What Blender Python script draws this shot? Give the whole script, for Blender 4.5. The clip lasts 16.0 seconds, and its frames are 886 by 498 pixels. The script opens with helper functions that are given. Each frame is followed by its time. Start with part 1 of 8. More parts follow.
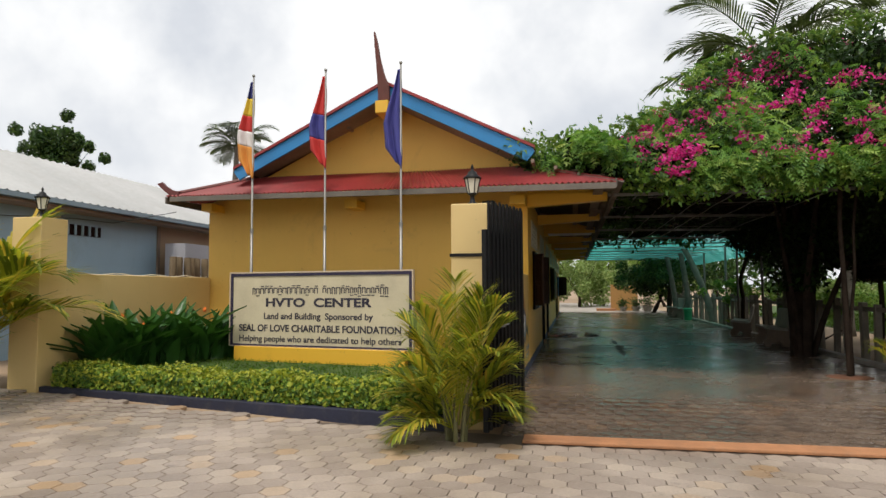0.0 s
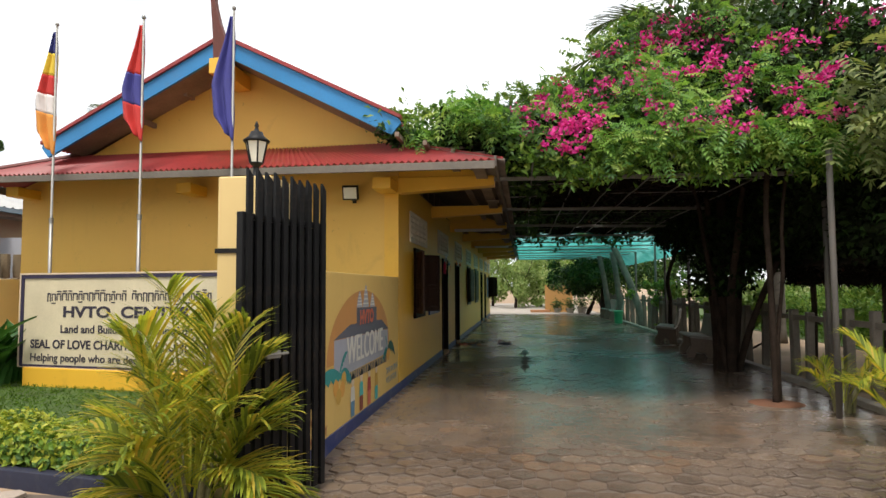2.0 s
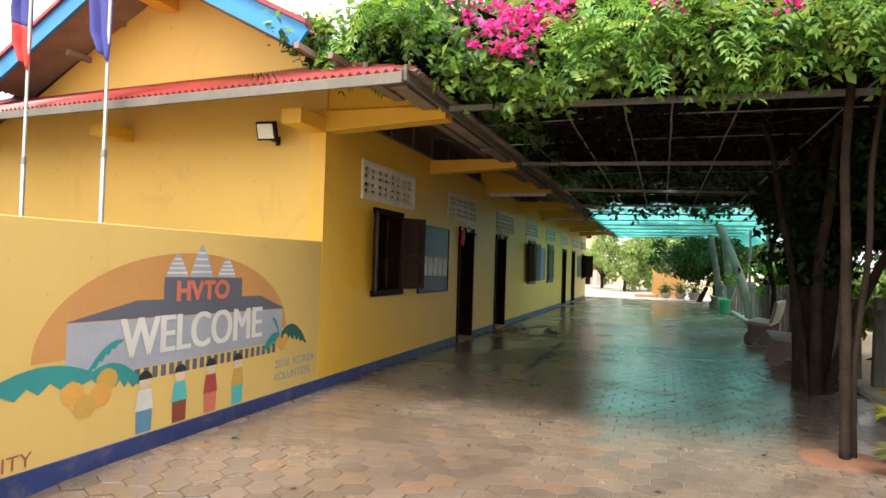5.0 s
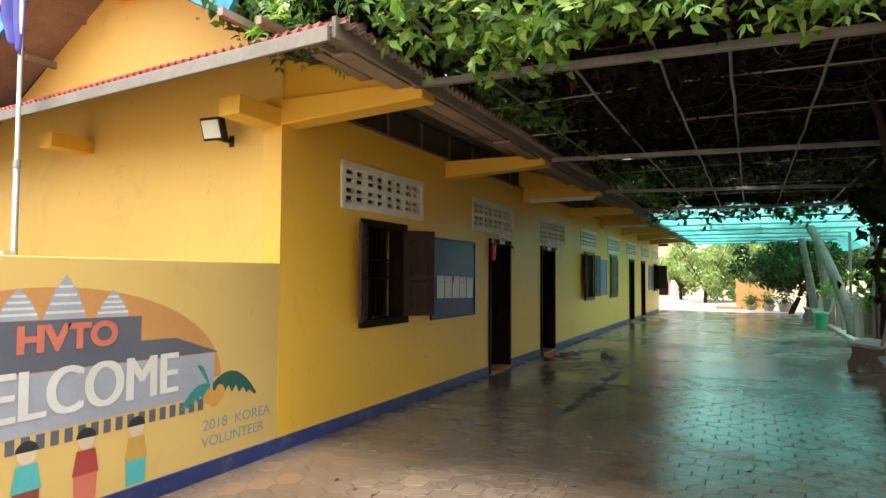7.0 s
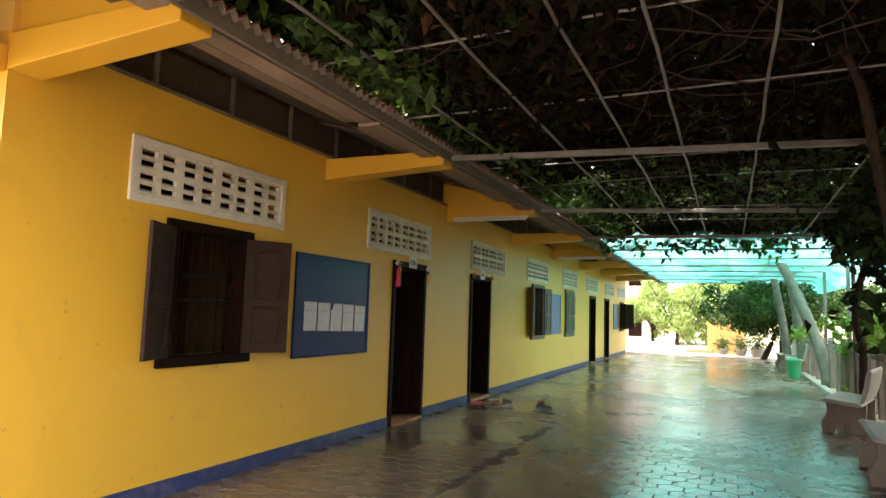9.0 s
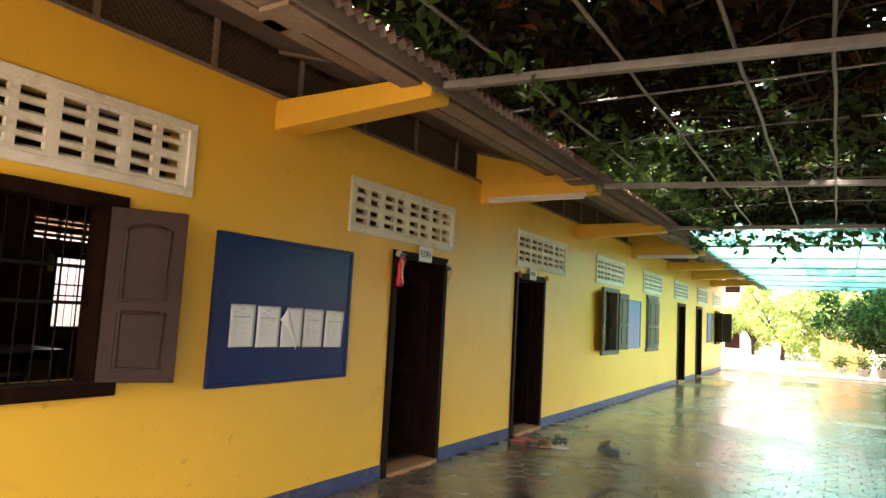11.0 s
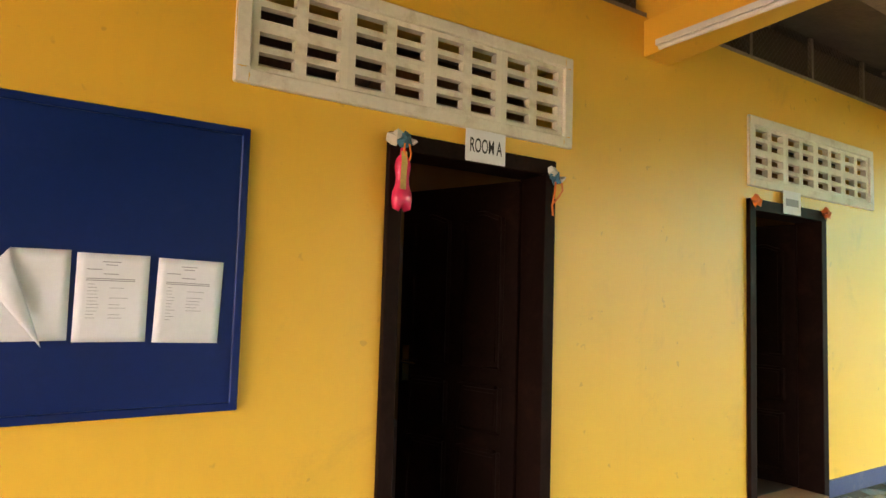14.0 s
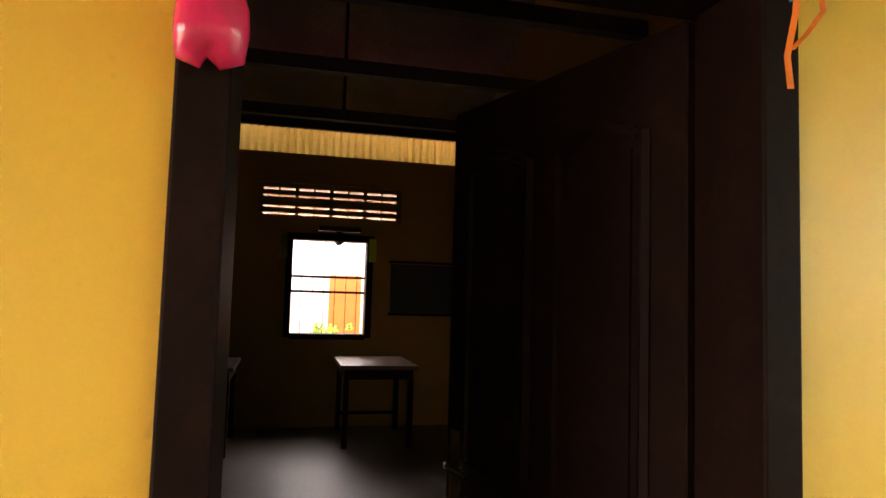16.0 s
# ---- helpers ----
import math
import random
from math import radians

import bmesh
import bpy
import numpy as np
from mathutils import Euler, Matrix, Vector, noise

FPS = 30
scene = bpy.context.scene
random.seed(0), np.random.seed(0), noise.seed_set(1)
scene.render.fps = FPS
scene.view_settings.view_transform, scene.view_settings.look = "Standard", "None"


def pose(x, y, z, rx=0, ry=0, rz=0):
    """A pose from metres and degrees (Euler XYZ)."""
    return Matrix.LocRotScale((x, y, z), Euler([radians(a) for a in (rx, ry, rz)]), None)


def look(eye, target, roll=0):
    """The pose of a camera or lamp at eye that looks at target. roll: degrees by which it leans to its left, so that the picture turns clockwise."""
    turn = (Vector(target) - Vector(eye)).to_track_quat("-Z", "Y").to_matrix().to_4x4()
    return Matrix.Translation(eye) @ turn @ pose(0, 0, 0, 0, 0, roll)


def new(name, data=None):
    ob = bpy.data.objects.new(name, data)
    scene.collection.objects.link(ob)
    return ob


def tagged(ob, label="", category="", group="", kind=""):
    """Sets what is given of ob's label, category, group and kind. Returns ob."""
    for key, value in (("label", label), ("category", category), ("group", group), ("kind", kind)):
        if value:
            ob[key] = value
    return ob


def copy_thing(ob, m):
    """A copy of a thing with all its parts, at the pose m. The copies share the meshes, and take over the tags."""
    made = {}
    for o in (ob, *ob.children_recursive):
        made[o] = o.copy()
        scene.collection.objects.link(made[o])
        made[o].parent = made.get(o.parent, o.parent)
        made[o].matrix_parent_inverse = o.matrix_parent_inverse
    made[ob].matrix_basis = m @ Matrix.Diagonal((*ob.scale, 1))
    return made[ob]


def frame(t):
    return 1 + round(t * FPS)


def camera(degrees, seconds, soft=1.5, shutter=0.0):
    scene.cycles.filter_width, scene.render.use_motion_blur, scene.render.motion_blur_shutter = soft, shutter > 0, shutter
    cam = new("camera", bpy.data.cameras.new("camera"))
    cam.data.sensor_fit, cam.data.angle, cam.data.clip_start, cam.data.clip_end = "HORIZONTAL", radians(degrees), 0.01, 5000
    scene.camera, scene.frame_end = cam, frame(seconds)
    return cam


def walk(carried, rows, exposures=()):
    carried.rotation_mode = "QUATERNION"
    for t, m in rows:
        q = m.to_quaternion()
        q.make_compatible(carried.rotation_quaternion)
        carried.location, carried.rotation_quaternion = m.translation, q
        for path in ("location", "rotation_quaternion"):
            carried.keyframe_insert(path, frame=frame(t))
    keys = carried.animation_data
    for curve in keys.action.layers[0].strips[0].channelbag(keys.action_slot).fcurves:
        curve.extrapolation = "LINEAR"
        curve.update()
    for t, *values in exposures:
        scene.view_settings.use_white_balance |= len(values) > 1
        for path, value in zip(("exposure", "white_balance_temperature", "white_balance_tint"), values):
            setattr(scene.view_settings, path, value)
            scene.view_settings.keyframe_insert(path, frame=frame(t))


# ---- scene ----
cam = camera(69.0, 16.0)
PATH = [
    (0, (0.138, -0.302, 1.34), (-0.255, 1.655, 1.464), -0.3),
    (0.5, (0.259, 0.274, 1.342), (-0.233, 2.207, 1.491), -1.4),
    (1, (0.491, 0.901, 1.371), (0.181, 2.873, 1.497), -1.5),
    (1.5, (0.783, 1.456, 1.407), (0.497, 3.43, 1.544), -0.9),
    (2, (1.119, 2.017, 1.423), (0.873, 3.998, 1.543), -0.3),
    (2.5, (1.445, 2.515, 1.403), (1.172, 4.495, 1.48), 0.6),
    (3, (1.79, 2.99, 1.395), (1.482, 4.965, 1.467), 1.1),
    (3.5, (2.131, 3.398, 1.386), (1.821, 5.373, 1.457), -0.4),
    (4, (2.426, 3.902, 1.382), (2.009, 5.857, 1.416), 1.1),
    (4.5, (2.652, 4.365, 1.373), (2.218, 6.317, 1.417), 2.2),
    (4.7, (2.754, 4.54, 1.372), (2.225, 6.468, 1.414), 1.8),
    (6.8, (2.956, 6.375, 1.475), (2.097, 8.179, 1.559), 1.6),
    (7, (2.985, 6.554, 1.477), (2.124, 8.357, 1.56), 0.3),
    (7.5, (3.055, 6.985, 1.461), (2.203, 8.789, 1.595), -0.1),
    (8, (3.104, 7.5, 1.446), (2.377, 9.357, 1.595), 1.0),
    (8.5, (3.161, 8.032, 1.425), (2.398, 9.87, 1.622), 0.9),
    (9, (3.241, 8.582, 1.426), (2.431, 10.401, 1.619), 1.9),
    (9.2, (3.239, 8.813, 1.418), (2.444, 10.637, 1.616), 1.2),
    (11.3, (2.774, 11.252, 1.514), (1.69, 12.922, 1.707), 2.3),
    (11.5, (2.698, 11.496, 1.507), (1.598, 13.155, 1.704), 1.1),
    (12, (2.56, 12.1, 1.513), (1.326, 13.665, 1.687), 1.7),
    (12.5, (2.4, 12.69, 1.501), (1.135, 14.233, 1.641), 1.4),
    (13, (2.252, 13.325, 1.453), (0.842, 14.738, 1.579), 1.3),
    (13.5, (2.042, 13.875, 1.401), (0.543, 15.193, 1.527), 0.9),
    (14, (1.801, 14.42, 1.368), (0.133, 15.514, 1.507), 1.7),
    (14.5, (1.476, 14.853, 1.413), (-0.244, 15.871, 1.492), 2.2),
    (15, (1.119, 15.277, 1.418), (-0.723, 16.043, 1.557), 2.1),
    (15.5, (0.714, 15.601, 1.409), (-1.170, 16.255, 1.552), 1.9),
    (16, (0.286, 15.851, 1.435), (-1.654, 16.317, 1.578), 1.7),
]

# ---- exposure, world and sun ----
walk(cam, [(t, look(eye, target, roll)) for t, eye, target, roll in PATH],
     exposures=[(0.0, -0.6, 6500, 10), (1.5, -0.25, 6500, 10), (2.5, 0.1, 6500, 10), (3.5, 0.75, 6500, 10), (4.5, 1.0, 6500, 10), (7.0, 1.35, 6400, 8),
                (9.0, 2.1, 6800, 14), (11.5, 3.05, 7400, 22), (12.5, 3.42, 7600, 25), (14.0, 3.65, 7600, 25), (15.0, 3.9, 7600, 24), (16.0, 4.0, 7600, 24)])

world = bpy.data.worlds.new("world")
scene.world = world
world.use_nodes = True
wn, wl = world.node_tree.nodes, world.node_tree.links
wn.clear()
w_out = wn.new("ShaderNodeOutputWorld")
w_bg = wn.new("ShaderNodeBackground")
w_sky = wn.new("ShaderNodeTexSky")
w_sky.sky_type = "NISHITA"
w_sky.sun_disc = False
w_sky.sun_elevation = radians(65)
w_sky.sun_rotation = radians(184)
w_sky.dust_density = 3.0
w_scale = wn.new("ShaderNodeVectorMath")
w_scale.operation = "SCALE"
w_scale.inputs["Scale"].default_value = 0.14
w_co = wn.new("ShaderNodeTexCoord")
w_noise = wn.new("ShaderNodeTexNoise")
w_noise.inputs["Scale"].default_value = 2.2
w_noise.inputs["Detail"].default_value = 7.0
w_noise.inputs["Roughness"].default_value = 0.55
w_ramp = wn.new("ShaderNodeValToRGB")
w_ramp.color_ramp.elements[0].position = 0.33
w_ramp.color_ramp.elements[0].color = (0.72, 0.72, 0.72, 1)
w_ramp.color_ramp.elements[1].position = 0.52
w_ramp.color_ramp.elements[1].color = (1, 1, 1, 1)
w_cloud = wn.new("ShaderNodeValToRGB")
w_cloud.color_ramp.elements[0].position = 0.4
w_cloud.color_ramp.elements[0].color = (1.28, 1.32, 1.38, 1)
w_cloud.color_ramp.elements[1].position = 0.62
w_cloud.color_ramp.elements[1].color = (1.68, 1.68, 1.66, 1)
w_mix = wn.new("ShaderNodeMixRGB")
wl.new(w_co.outputs["Generated"], w_noise.inputs["Vector"])
wl.new(w_noise.outputs["Fac"], w_ramp.inputs["Fac"])
wl.new(w_noise.outputs["Fac"], w_cloud.inputs["Fac"])
wl.new(w_sky.outputs["Color"], w_scale.inputs[0])
wl.new(w_ramp.outputs["Color"], w_mix.inputs["Fac"])
wl.new(w_scale.outputs["Vector"], w_mix.inputs["Color1"])
wl.new(w_cloud.outputs["Color"], w_mix.inputs["Color2"])
wl.new(w_mix.outputs["Color"], w_bg.inputs["Color"])
w_bg.inputs["Strength"].default_value = 1.0
wl.new(w_bg.outputs["Background"], w_out.inputs["Surface"])

sun = new("sun", bpy.data.lights.new("sun", "SUN"))
sun.data.energy = 3.6
sun.data.angle = radians(16)
sun.data.color = (1.0, 0.95, 0.86)
sun.matrix_world = look((0, 0, 20), (0.3, 4.65, 10.0))

# ---- materials ----


def tree(name):
    m = bpy.data.materials.new(name)
    m.use_nodes = True
    return m, m.node_tree.nodes, m.node_tree.links, m.node_tree.nodes["Principled BSDF"]


def noise_node(n, l, scale, detail=4.0, rough=0.6, vec=None, dist=0.0):
    t = n.new("ShaderNodeTexNoise")
    t.inputs["Scale"].default_value = scale
    t.inputs["Detail"].default_value = detail
    t.inputs["Roughness"].default_value = rough
    t.inputs["Distortion"].default_value = dist
    if vec is None:
        c = n.new("ShaderNodeTexCoord")
        l.new(c.outputs["Object"], t.inputs["Vector"])
    else:
        l.new(vec, t.inputs["Vector"])
    return t


def ramp_node(n, l, fac, stops):
    r = n.new("ShaderNodeValToRGB")
    r.color_ramp.elements[0].position, r.color_ramp.elements[0].color = stops[0][0], (*stops[0][1], 1)
    r.color_ramp.elements[1].position, r.color_ramp.elements[1].color = stops[-1][0], (*stops[-1][1], 1)
    for p, c in stops[1:-1]:
        e = r.color_ramp.elements.new(p)
        e.color = (*c, 1)
    l.new(fac, r.inputs["Fac"])
    return r


def mixed(n, l, fac, a, b, kind="MIX"):
    m = n.new("ShaderNodeMixRGB")
    m.blend_type = kind
    for key, v in (("Fac", fac), ("Color1", a), ("Color2", b)):
        if isinstance(v, (int, float)):
            m.inputs[key].default_value = v
        elif isinstance(v, tuple):
            m.inputs[key].default_value = (*v, 1)
        else:
            l.new(v, m.inputs[key])
    return m.outputs["Color"]


def surface(name, colour, rough=0.6, vary=0.12, big=0.6, fine=30.0, bump=0.15, metal=0.0, dirt=None, dirt_amount=0.35,
            dirt_scale=1.7, per_object=0.0, per_island=0.0, rough_vary=0.12, spec=0.5, coat=0.0):
    """A plain procedural surface: colour with large and fine variation, stains, gloss that varies, and fine relief."""
    m, n, l, p = tree(name)
    a = noise_node(n, l, big, 5.0)
    b = noise_node(n, l, fine, 3.0)
    lo = tuple(c * (1 - vary) for c in colour)
    hi = tuple(min(1.0, c * (1 + vary)) for c in colour)
    col = ramp_node(n, l, a.outputs["Fac"], [(0.3, lo), (0.7, hi)]).outputs["Color"]
    grain = ramp_node(n, l, b.outputs["Fac"], [(0.3, (1 - vary, 1 - vary, 1 - vary)), (0.7, (1, 1, 1))]).outputs["Color"]
    col = mixed(n, l, 0.7, col, grain, "MULTIPLY")
    if dirt:
        d = noise_node(n, l, dirt_scale, 8.0, 0.7, dist=0.4)
        mask = ramp_node(n, l, d.outputs["Fac"], [(0.52, (0, 0, 0)), (0.72, (dirt_amount,) * 3)]).outputs["Color"]
        col = mixed(n, l, mask, col, dirt)
    if per_object or per_island:
        if per_object:
            i = n.new("ShaderNodeObjectInfo")
            rnd = i.outputs["Random"]
        else:
            i = n.new("ShaderNodeNewGeometry")
            rnd = i.outputs["Random Per Island"]
        k = per_object or per_island
        tone = ramp_node(n, l, rnd, [(0.0, (1 - k,) * 3), (1.0, (1, 1, 1))]).outputs["Color"]
        col = mixed(n, l, 1.0, col, tone, "MULTIPLY")
    l.new(col, p.inputs["Base Color"])
    r = n.new("ShaderNodeMapRange")
    r.inputs["To Min"].default_value = max(0.02, rough - rough_vary)
    r.inputs["To Max"].default_value = min(1.0, rough + rough_vary)
    l.new(a.outputs["Fac"], r.inputs["Value"])
    l.new(r.outputs["Result"], p.inputs["Roughness"])
    p.inputs["Metallic"].default_value = metal
    p.inputs["Specular IOR Level"].default_value = spec
    p.inputs["Coat Weight"].default_value = coat
    if bump:
        bp = n.new("ShaderNodeBump")
        bp.inputs["Strength"].default_value = bump
        bp.inputs["Distance"].default_value = 0.01
        l.new(b.outputs["Fac"], bp.inputs["Height"])
        l.new(bp.outputs["Normal"], p.inputs["Normal"])
    return m


def leaf_surface(name, stops, shine=0.45, through_light=0.35, spec=0.3):
    m, n, l, p = tree(name)
    g = n.new("ShaderNodeNewGeometry")
    col = ramp_node(n, l, g.outputs["Random Per Island"], stops).outputs["Color"]
    l.new(col, p.inputs["Base Color"])
    p.inputs["Roughness"].default_value = shine
    p.inputs["Specular IOR Level"].default_value = spec
    tr = n.new("ShaderNodeBsdfTranslucent")
    l.new(mixed(n, l, 1.0, col, (1.0, 1.0, 0.55), "MULTIPLY"), tr.inputs["Color"])
    mx = n.new("ShaderNodeMixShader")
    mx.inputs["Fac"].default_value = through_light
    l.new(p.outputs["BSDF"], mx.inputs[1])
    l.new(tr.outputs["BSDF"], mx.inputs[2])
    l.new(mx.outputs["Shader"], n["Material Output"].inputs["Surface"])
    return m


def wall_paint(name, colour, stain, rough=0.62):
    """Painted render: soft roller blotches, sparse scuffs, rain streaks that run down."""
    m, n, l, p = tree(name)
    c = n.new("ShaderNodeTexCoord")
    a = noise_node(n, l, 0.7, 5.0)
    b = noise_node(n, l, 55.0, 3.0)
    col = ramp_node(n, l, a.outputs["Fac"], [(0.3, tuple(x * 0.93 for x in colour)), (0.7, colour)]).outputs["Color"]
    mp = n.new("ShaderNodeMapping")
    mp.inputs["Scale"].default_value = (7.0, 7.0, 0.5)
    l.new(c.outputs["Object"], mp.inputs["Vector"])
    s = noise_node(n, l, 1.0, 6.0, 0.65, mp.outputs["Vector"])
    streak = ramp_node(n, l, s.outputs["Fac"], [(0.55, (0, 0, 0)), (0.85, (0.22,) * 3)]).outputs["Color"]
    col = mixed(n, l, streak, col, tuple(x * 0.7 for x in colour))
    d = noise_node(n, l, 1.1, 9.0, 0.72, dist=0.6)
    blot = ramp_node(n, l, d.outputs["Fac"], [(0.57, (0, 0, 0)), (0.74, (0.36,) * 3)]).outputs["Color"]
    col = mixed(n, l, blot, col, stain)
    sp = noise_node(n, l, 14.0, 2.0, 0.5)
    specks = ramp_node(n, l, sp.outputs["Fac"], [(0.71, (0, 0, 0)), (0.76, (0.35,) * 3)]).outputs["Color"]
    col = mixed(n, l, specks, col, stain)
    l.new(col, p.inputs["Base Color"])
    p.inputs["Roughness"].default_value = rough
    bp = n.new("ShaderNodeBump")
    bp.inputs["Strength"].default_value = 0.12
    bp.inputs["Distance"].default_value = 0.004
    l.new(b.outputs["Fac"], bp.inputs["Height"])
    l.new(bp.outputs["Normal"], p.inputs["Normal"])
    return m


# paler copy of the yellow: bright sun on the gable is in its colour
GABLE_LIT_YELLOW = wall_paint("sunlit_yellow_paint", (0.80, 0.49, 0.105), (0.36, 0.2, 0.06))
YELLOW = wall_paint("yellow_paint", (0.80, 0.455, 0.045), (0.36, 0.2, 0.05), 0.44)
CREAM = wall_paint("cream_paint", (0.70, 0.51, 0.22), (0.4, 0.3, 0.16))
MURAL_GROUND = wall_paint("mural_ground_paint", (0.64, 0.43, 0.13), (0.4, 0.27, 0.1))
# the yellow darkened: the room's shade is put into the paint colour
INNER_DIM_YELLOW = wall_paint("dimmed_room_yellow", (0.25, 0.125, 0.022), (0.15, 0.075, 0.02))
BLUE_WALL = wall_paint("blue_house_paint", (0.30, 0.43, 0.53), (0.2, 0.27, 0.3))
BROWN_WALL = wall_paint("brown_house_paint", (0.36, 0.25, 0.15), (0.2, 0.14, 0.1))
NAVY = surface("navy_skirting_paint", (0.025, 0.04, 0.14), 0.5, 0.25, dirt=(0.3, 0.25, 0.2), dirt_scale=5.0)
KERB_DARK = surface("dark_kerb_paint", (0.02, 0.022, 0.045), 0.7, 0.3, dirt=(0.12, 0.1, 0.08), dirt_scale=4.0)
BARGE = surface("bright_blue_paint", (0.03, 0.22, 0.50), 0.5, 0.12, dirt=(0.1, 0.15, 0.2), dirt_amount=0.3)
ROOF_RED = surface("red_roof_sheet", (0.30, 0.035, 0.035), 0.45, 0.25, 0.8, 12.0, 0.1, dirt=(0.12, 0.05, 0.04), dirt_amount=0.5)
ROOF_GREY = surface("pale_roof_sheet", (0.43, 0.43, 0.42), 0.5, 0.12, 0.5, 9.0, 0.1, dirt=(0.36, 0.33, 0.3), dirt_amount=0.4)
TIMBER = surface("weathered_timber", (0.27, 0.205, 0.155), 0.8, 0.3, 1.5, 40.0, 0.4)
FASCIA = surface("grey_fascia_board", (0.17, 0.145, 0.12), 0.75, 0.25, 1.5, 30.0, 0.3, dirt=(0.1, 0.08, 0.07), dirt_amount=0.5)
DARK_WOOD = surface("dark_stained_wood", (0.014, 0.0062, 0.0045), 0.55, 0.35, 3.0, 45.0, 0.06, spec=0.05, dirt=(0.05, 0.02, 0.012), dirt_amount=0.3, dirt_scale=5.0)
SHUTTER_WOOD = surface("brown_shutter_wood", (0.04, 0.021, 0.015), 0.55, 0.3, 3.0, 45.0, 0.06, spec=0.15)
GATE_BLACK = surface("black_gate_paint", (0.007, 0.007, 0.008), 0.5, 0.3, 2.0, 60.0, 0.1, spec=0.25, dirt=(0.12, 0.08, 0.05), dirt_amount=0.25, dirt_scale=4.0)
WHITE_BLOCK = surface("white_vent_paint", (0.72, 0.67, 0.56), 0.65, 0.1, 2.0, 40.0, 0.15, dirt=(0.36, 0.25, 0.14), dirt_amount=0.5, dirt_scale=6.0)
BOARD_BLUE = surface("blue_notice_board", (0.005, 0.021, 0.115), 0.34, 0.12, 1.0, 30.0, 0.05, dirt=(0.10, 0.13, 0.26), dirt_amount=0.10, dirt_scale=2.6, spec=0.2)
BOARD_PALE = surface("pale_blue_board", (0.045, 0.14, 0.36), 0.4, 0.12, 1.0, 30.0, 0.05, dirt=(0.10, 0.13, 0.26), dirt_amount=0.2, dirt_scale=2.6)
# lighter shutter wood: the sunlit sheen is put into its colour
SHUTTER_SHEEN = surface("sheen_shutter_wood", (0.12, 0.105, 0.08), 0.6, 0.3, 3.0, 45.0, 0.1)
PAPER = surface("white_paper", (0.74, 0.74, 0.76), 0.7, 0.04, 4.0, 60.0, 0.03)
PRINT = surface("grey_print", (0.3, 0.3, 0.32), 0.7, 0.05, bump=0)
BAR_IRON = surface("dull_black_iron", (0.010, 0.009, 0.008), 0.85, 0.3, 2.0, 60.0, 0.1, spec=0.08)
STEEL = surface("galvanised_steel", (0.26, 0.25, 0.235), 0.5, 0.25, 2.5, 30.0, 0.15, metal=0.5, dirt=(0.16, 0.11, 0.08), dirt_amount=0.6, dirt_scale=3.0)
CHROME = surface("steel_handle", (0.6, 0.6, 0.6), 0.25, 0.05, metal=1.0, bump=0)
POLE_STEEL = surface("flagpole_steel", (0.30, 0.29, 0.27), 0.45, 0.1, metal=0.7, bump=0)
FENCE_CEMENT = surface("weathered_fence_cement", (0.19, 0.165, 0.135), 0.85, 0.25, 1.2, 25.0, 0.3, dirt=(0.05, 0.04, 0.03), dirt_amount=0.5)
CONCRETE = surface("worn_concrete", (0.33, 0.30, 0.26), 0.8, 0.22, 1.2, 25.0, 0.3, dirt=(0.12, 0.1, 0.08), dirt_amount=0.5)
DARK_BOARD = surface("dark_boarding", (0.035, 0.026, 0.02), 0.85, 0.35, 1.5, 30.0, 0.3)
LINING = surface("brown_lining_boards", (0.13, 0.095, 0.07), 0.85, 0.35, 1.5, 30.0, 0.3, dirt=(0.05, 0.035, 0.03), dirt_amount=0.5)
JOINT = surface("joint_sand", (0.12, 0.09, 0.068), 0.7, 0.3, 1.0, 40.0, 0.3)
INSIDE_FLOOR = surface("dark_inside_floor", (0.075, 0.06, 0.05), 0.4, 0.15, 1.0, 20.0, 0.1)
SOIL = surface("red_soil", (0.17, 0.075, 0.04), 0.9, 0.3, 2.0, 30.0, 0.5)
SAND = surface("sandy_ground", (0.36, 0.25, 0.16), 0.9, 0.2, 0.4, 20.0, 0.3, dirt=(0.2, 0.16, 0.09), dirt_amount=0.5, dirt_scale=0.5)
TERRACOTTA = surface("terracotta_strip", (0.42, 0.19, 0.085), 0.7, 0.25, 2.0, 25.0, 0.25, dirt=(0.2, 0.14, 0.1), dirt_amount=0.5, dirt_scale=3.0)
BARK = surface("dark_bark", (0.04, 0.028, 0.021), 0.95, 0.4, 4.0, 35.0, 0.8, spec=0.1)
PALM_BARK = surface("grey_palm_bark", (0.17, 0.15, 0.125), 0.9, 0.3, 5.0, 30.0, 0.7)
TWIG = surface("brown_twig", (0.04, 0.026, 0.02), 0.85, 0.4, 6.0, 40.0, 0.3)
GREY_POST = surface("grey_post_paint", (0.11, 0.10, 0.09), 0.7, 0.2, 2.0, 30.0, 0.2, dirt=(0.14, 0.1, 0.07), dirt_amount=0.6)
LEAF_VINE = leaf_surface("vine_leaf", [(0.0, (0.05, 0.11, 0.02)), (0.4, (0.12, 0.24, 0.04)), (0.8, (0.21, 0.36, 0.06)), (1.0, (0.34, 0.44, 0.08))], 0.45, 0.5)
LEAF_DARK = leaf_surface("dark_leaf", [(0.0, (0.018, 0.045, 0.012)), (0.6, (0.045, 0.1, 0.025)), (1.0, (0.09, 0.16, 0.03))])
# near-black leaf colours: the shade under the canopy is put into both
LEAF_DRY_SHADED = leaf_surface("shaded_dry_leaf", [(0.0, (0.008, 0.005, 0.004)), (0.6, (0.013, 0.010, 0.006)), (0.94, (0.018, 0.019, 0.008)), (1.0, (0.09, 0.035, 0.02))], 0.85, 0.03, 0.05)
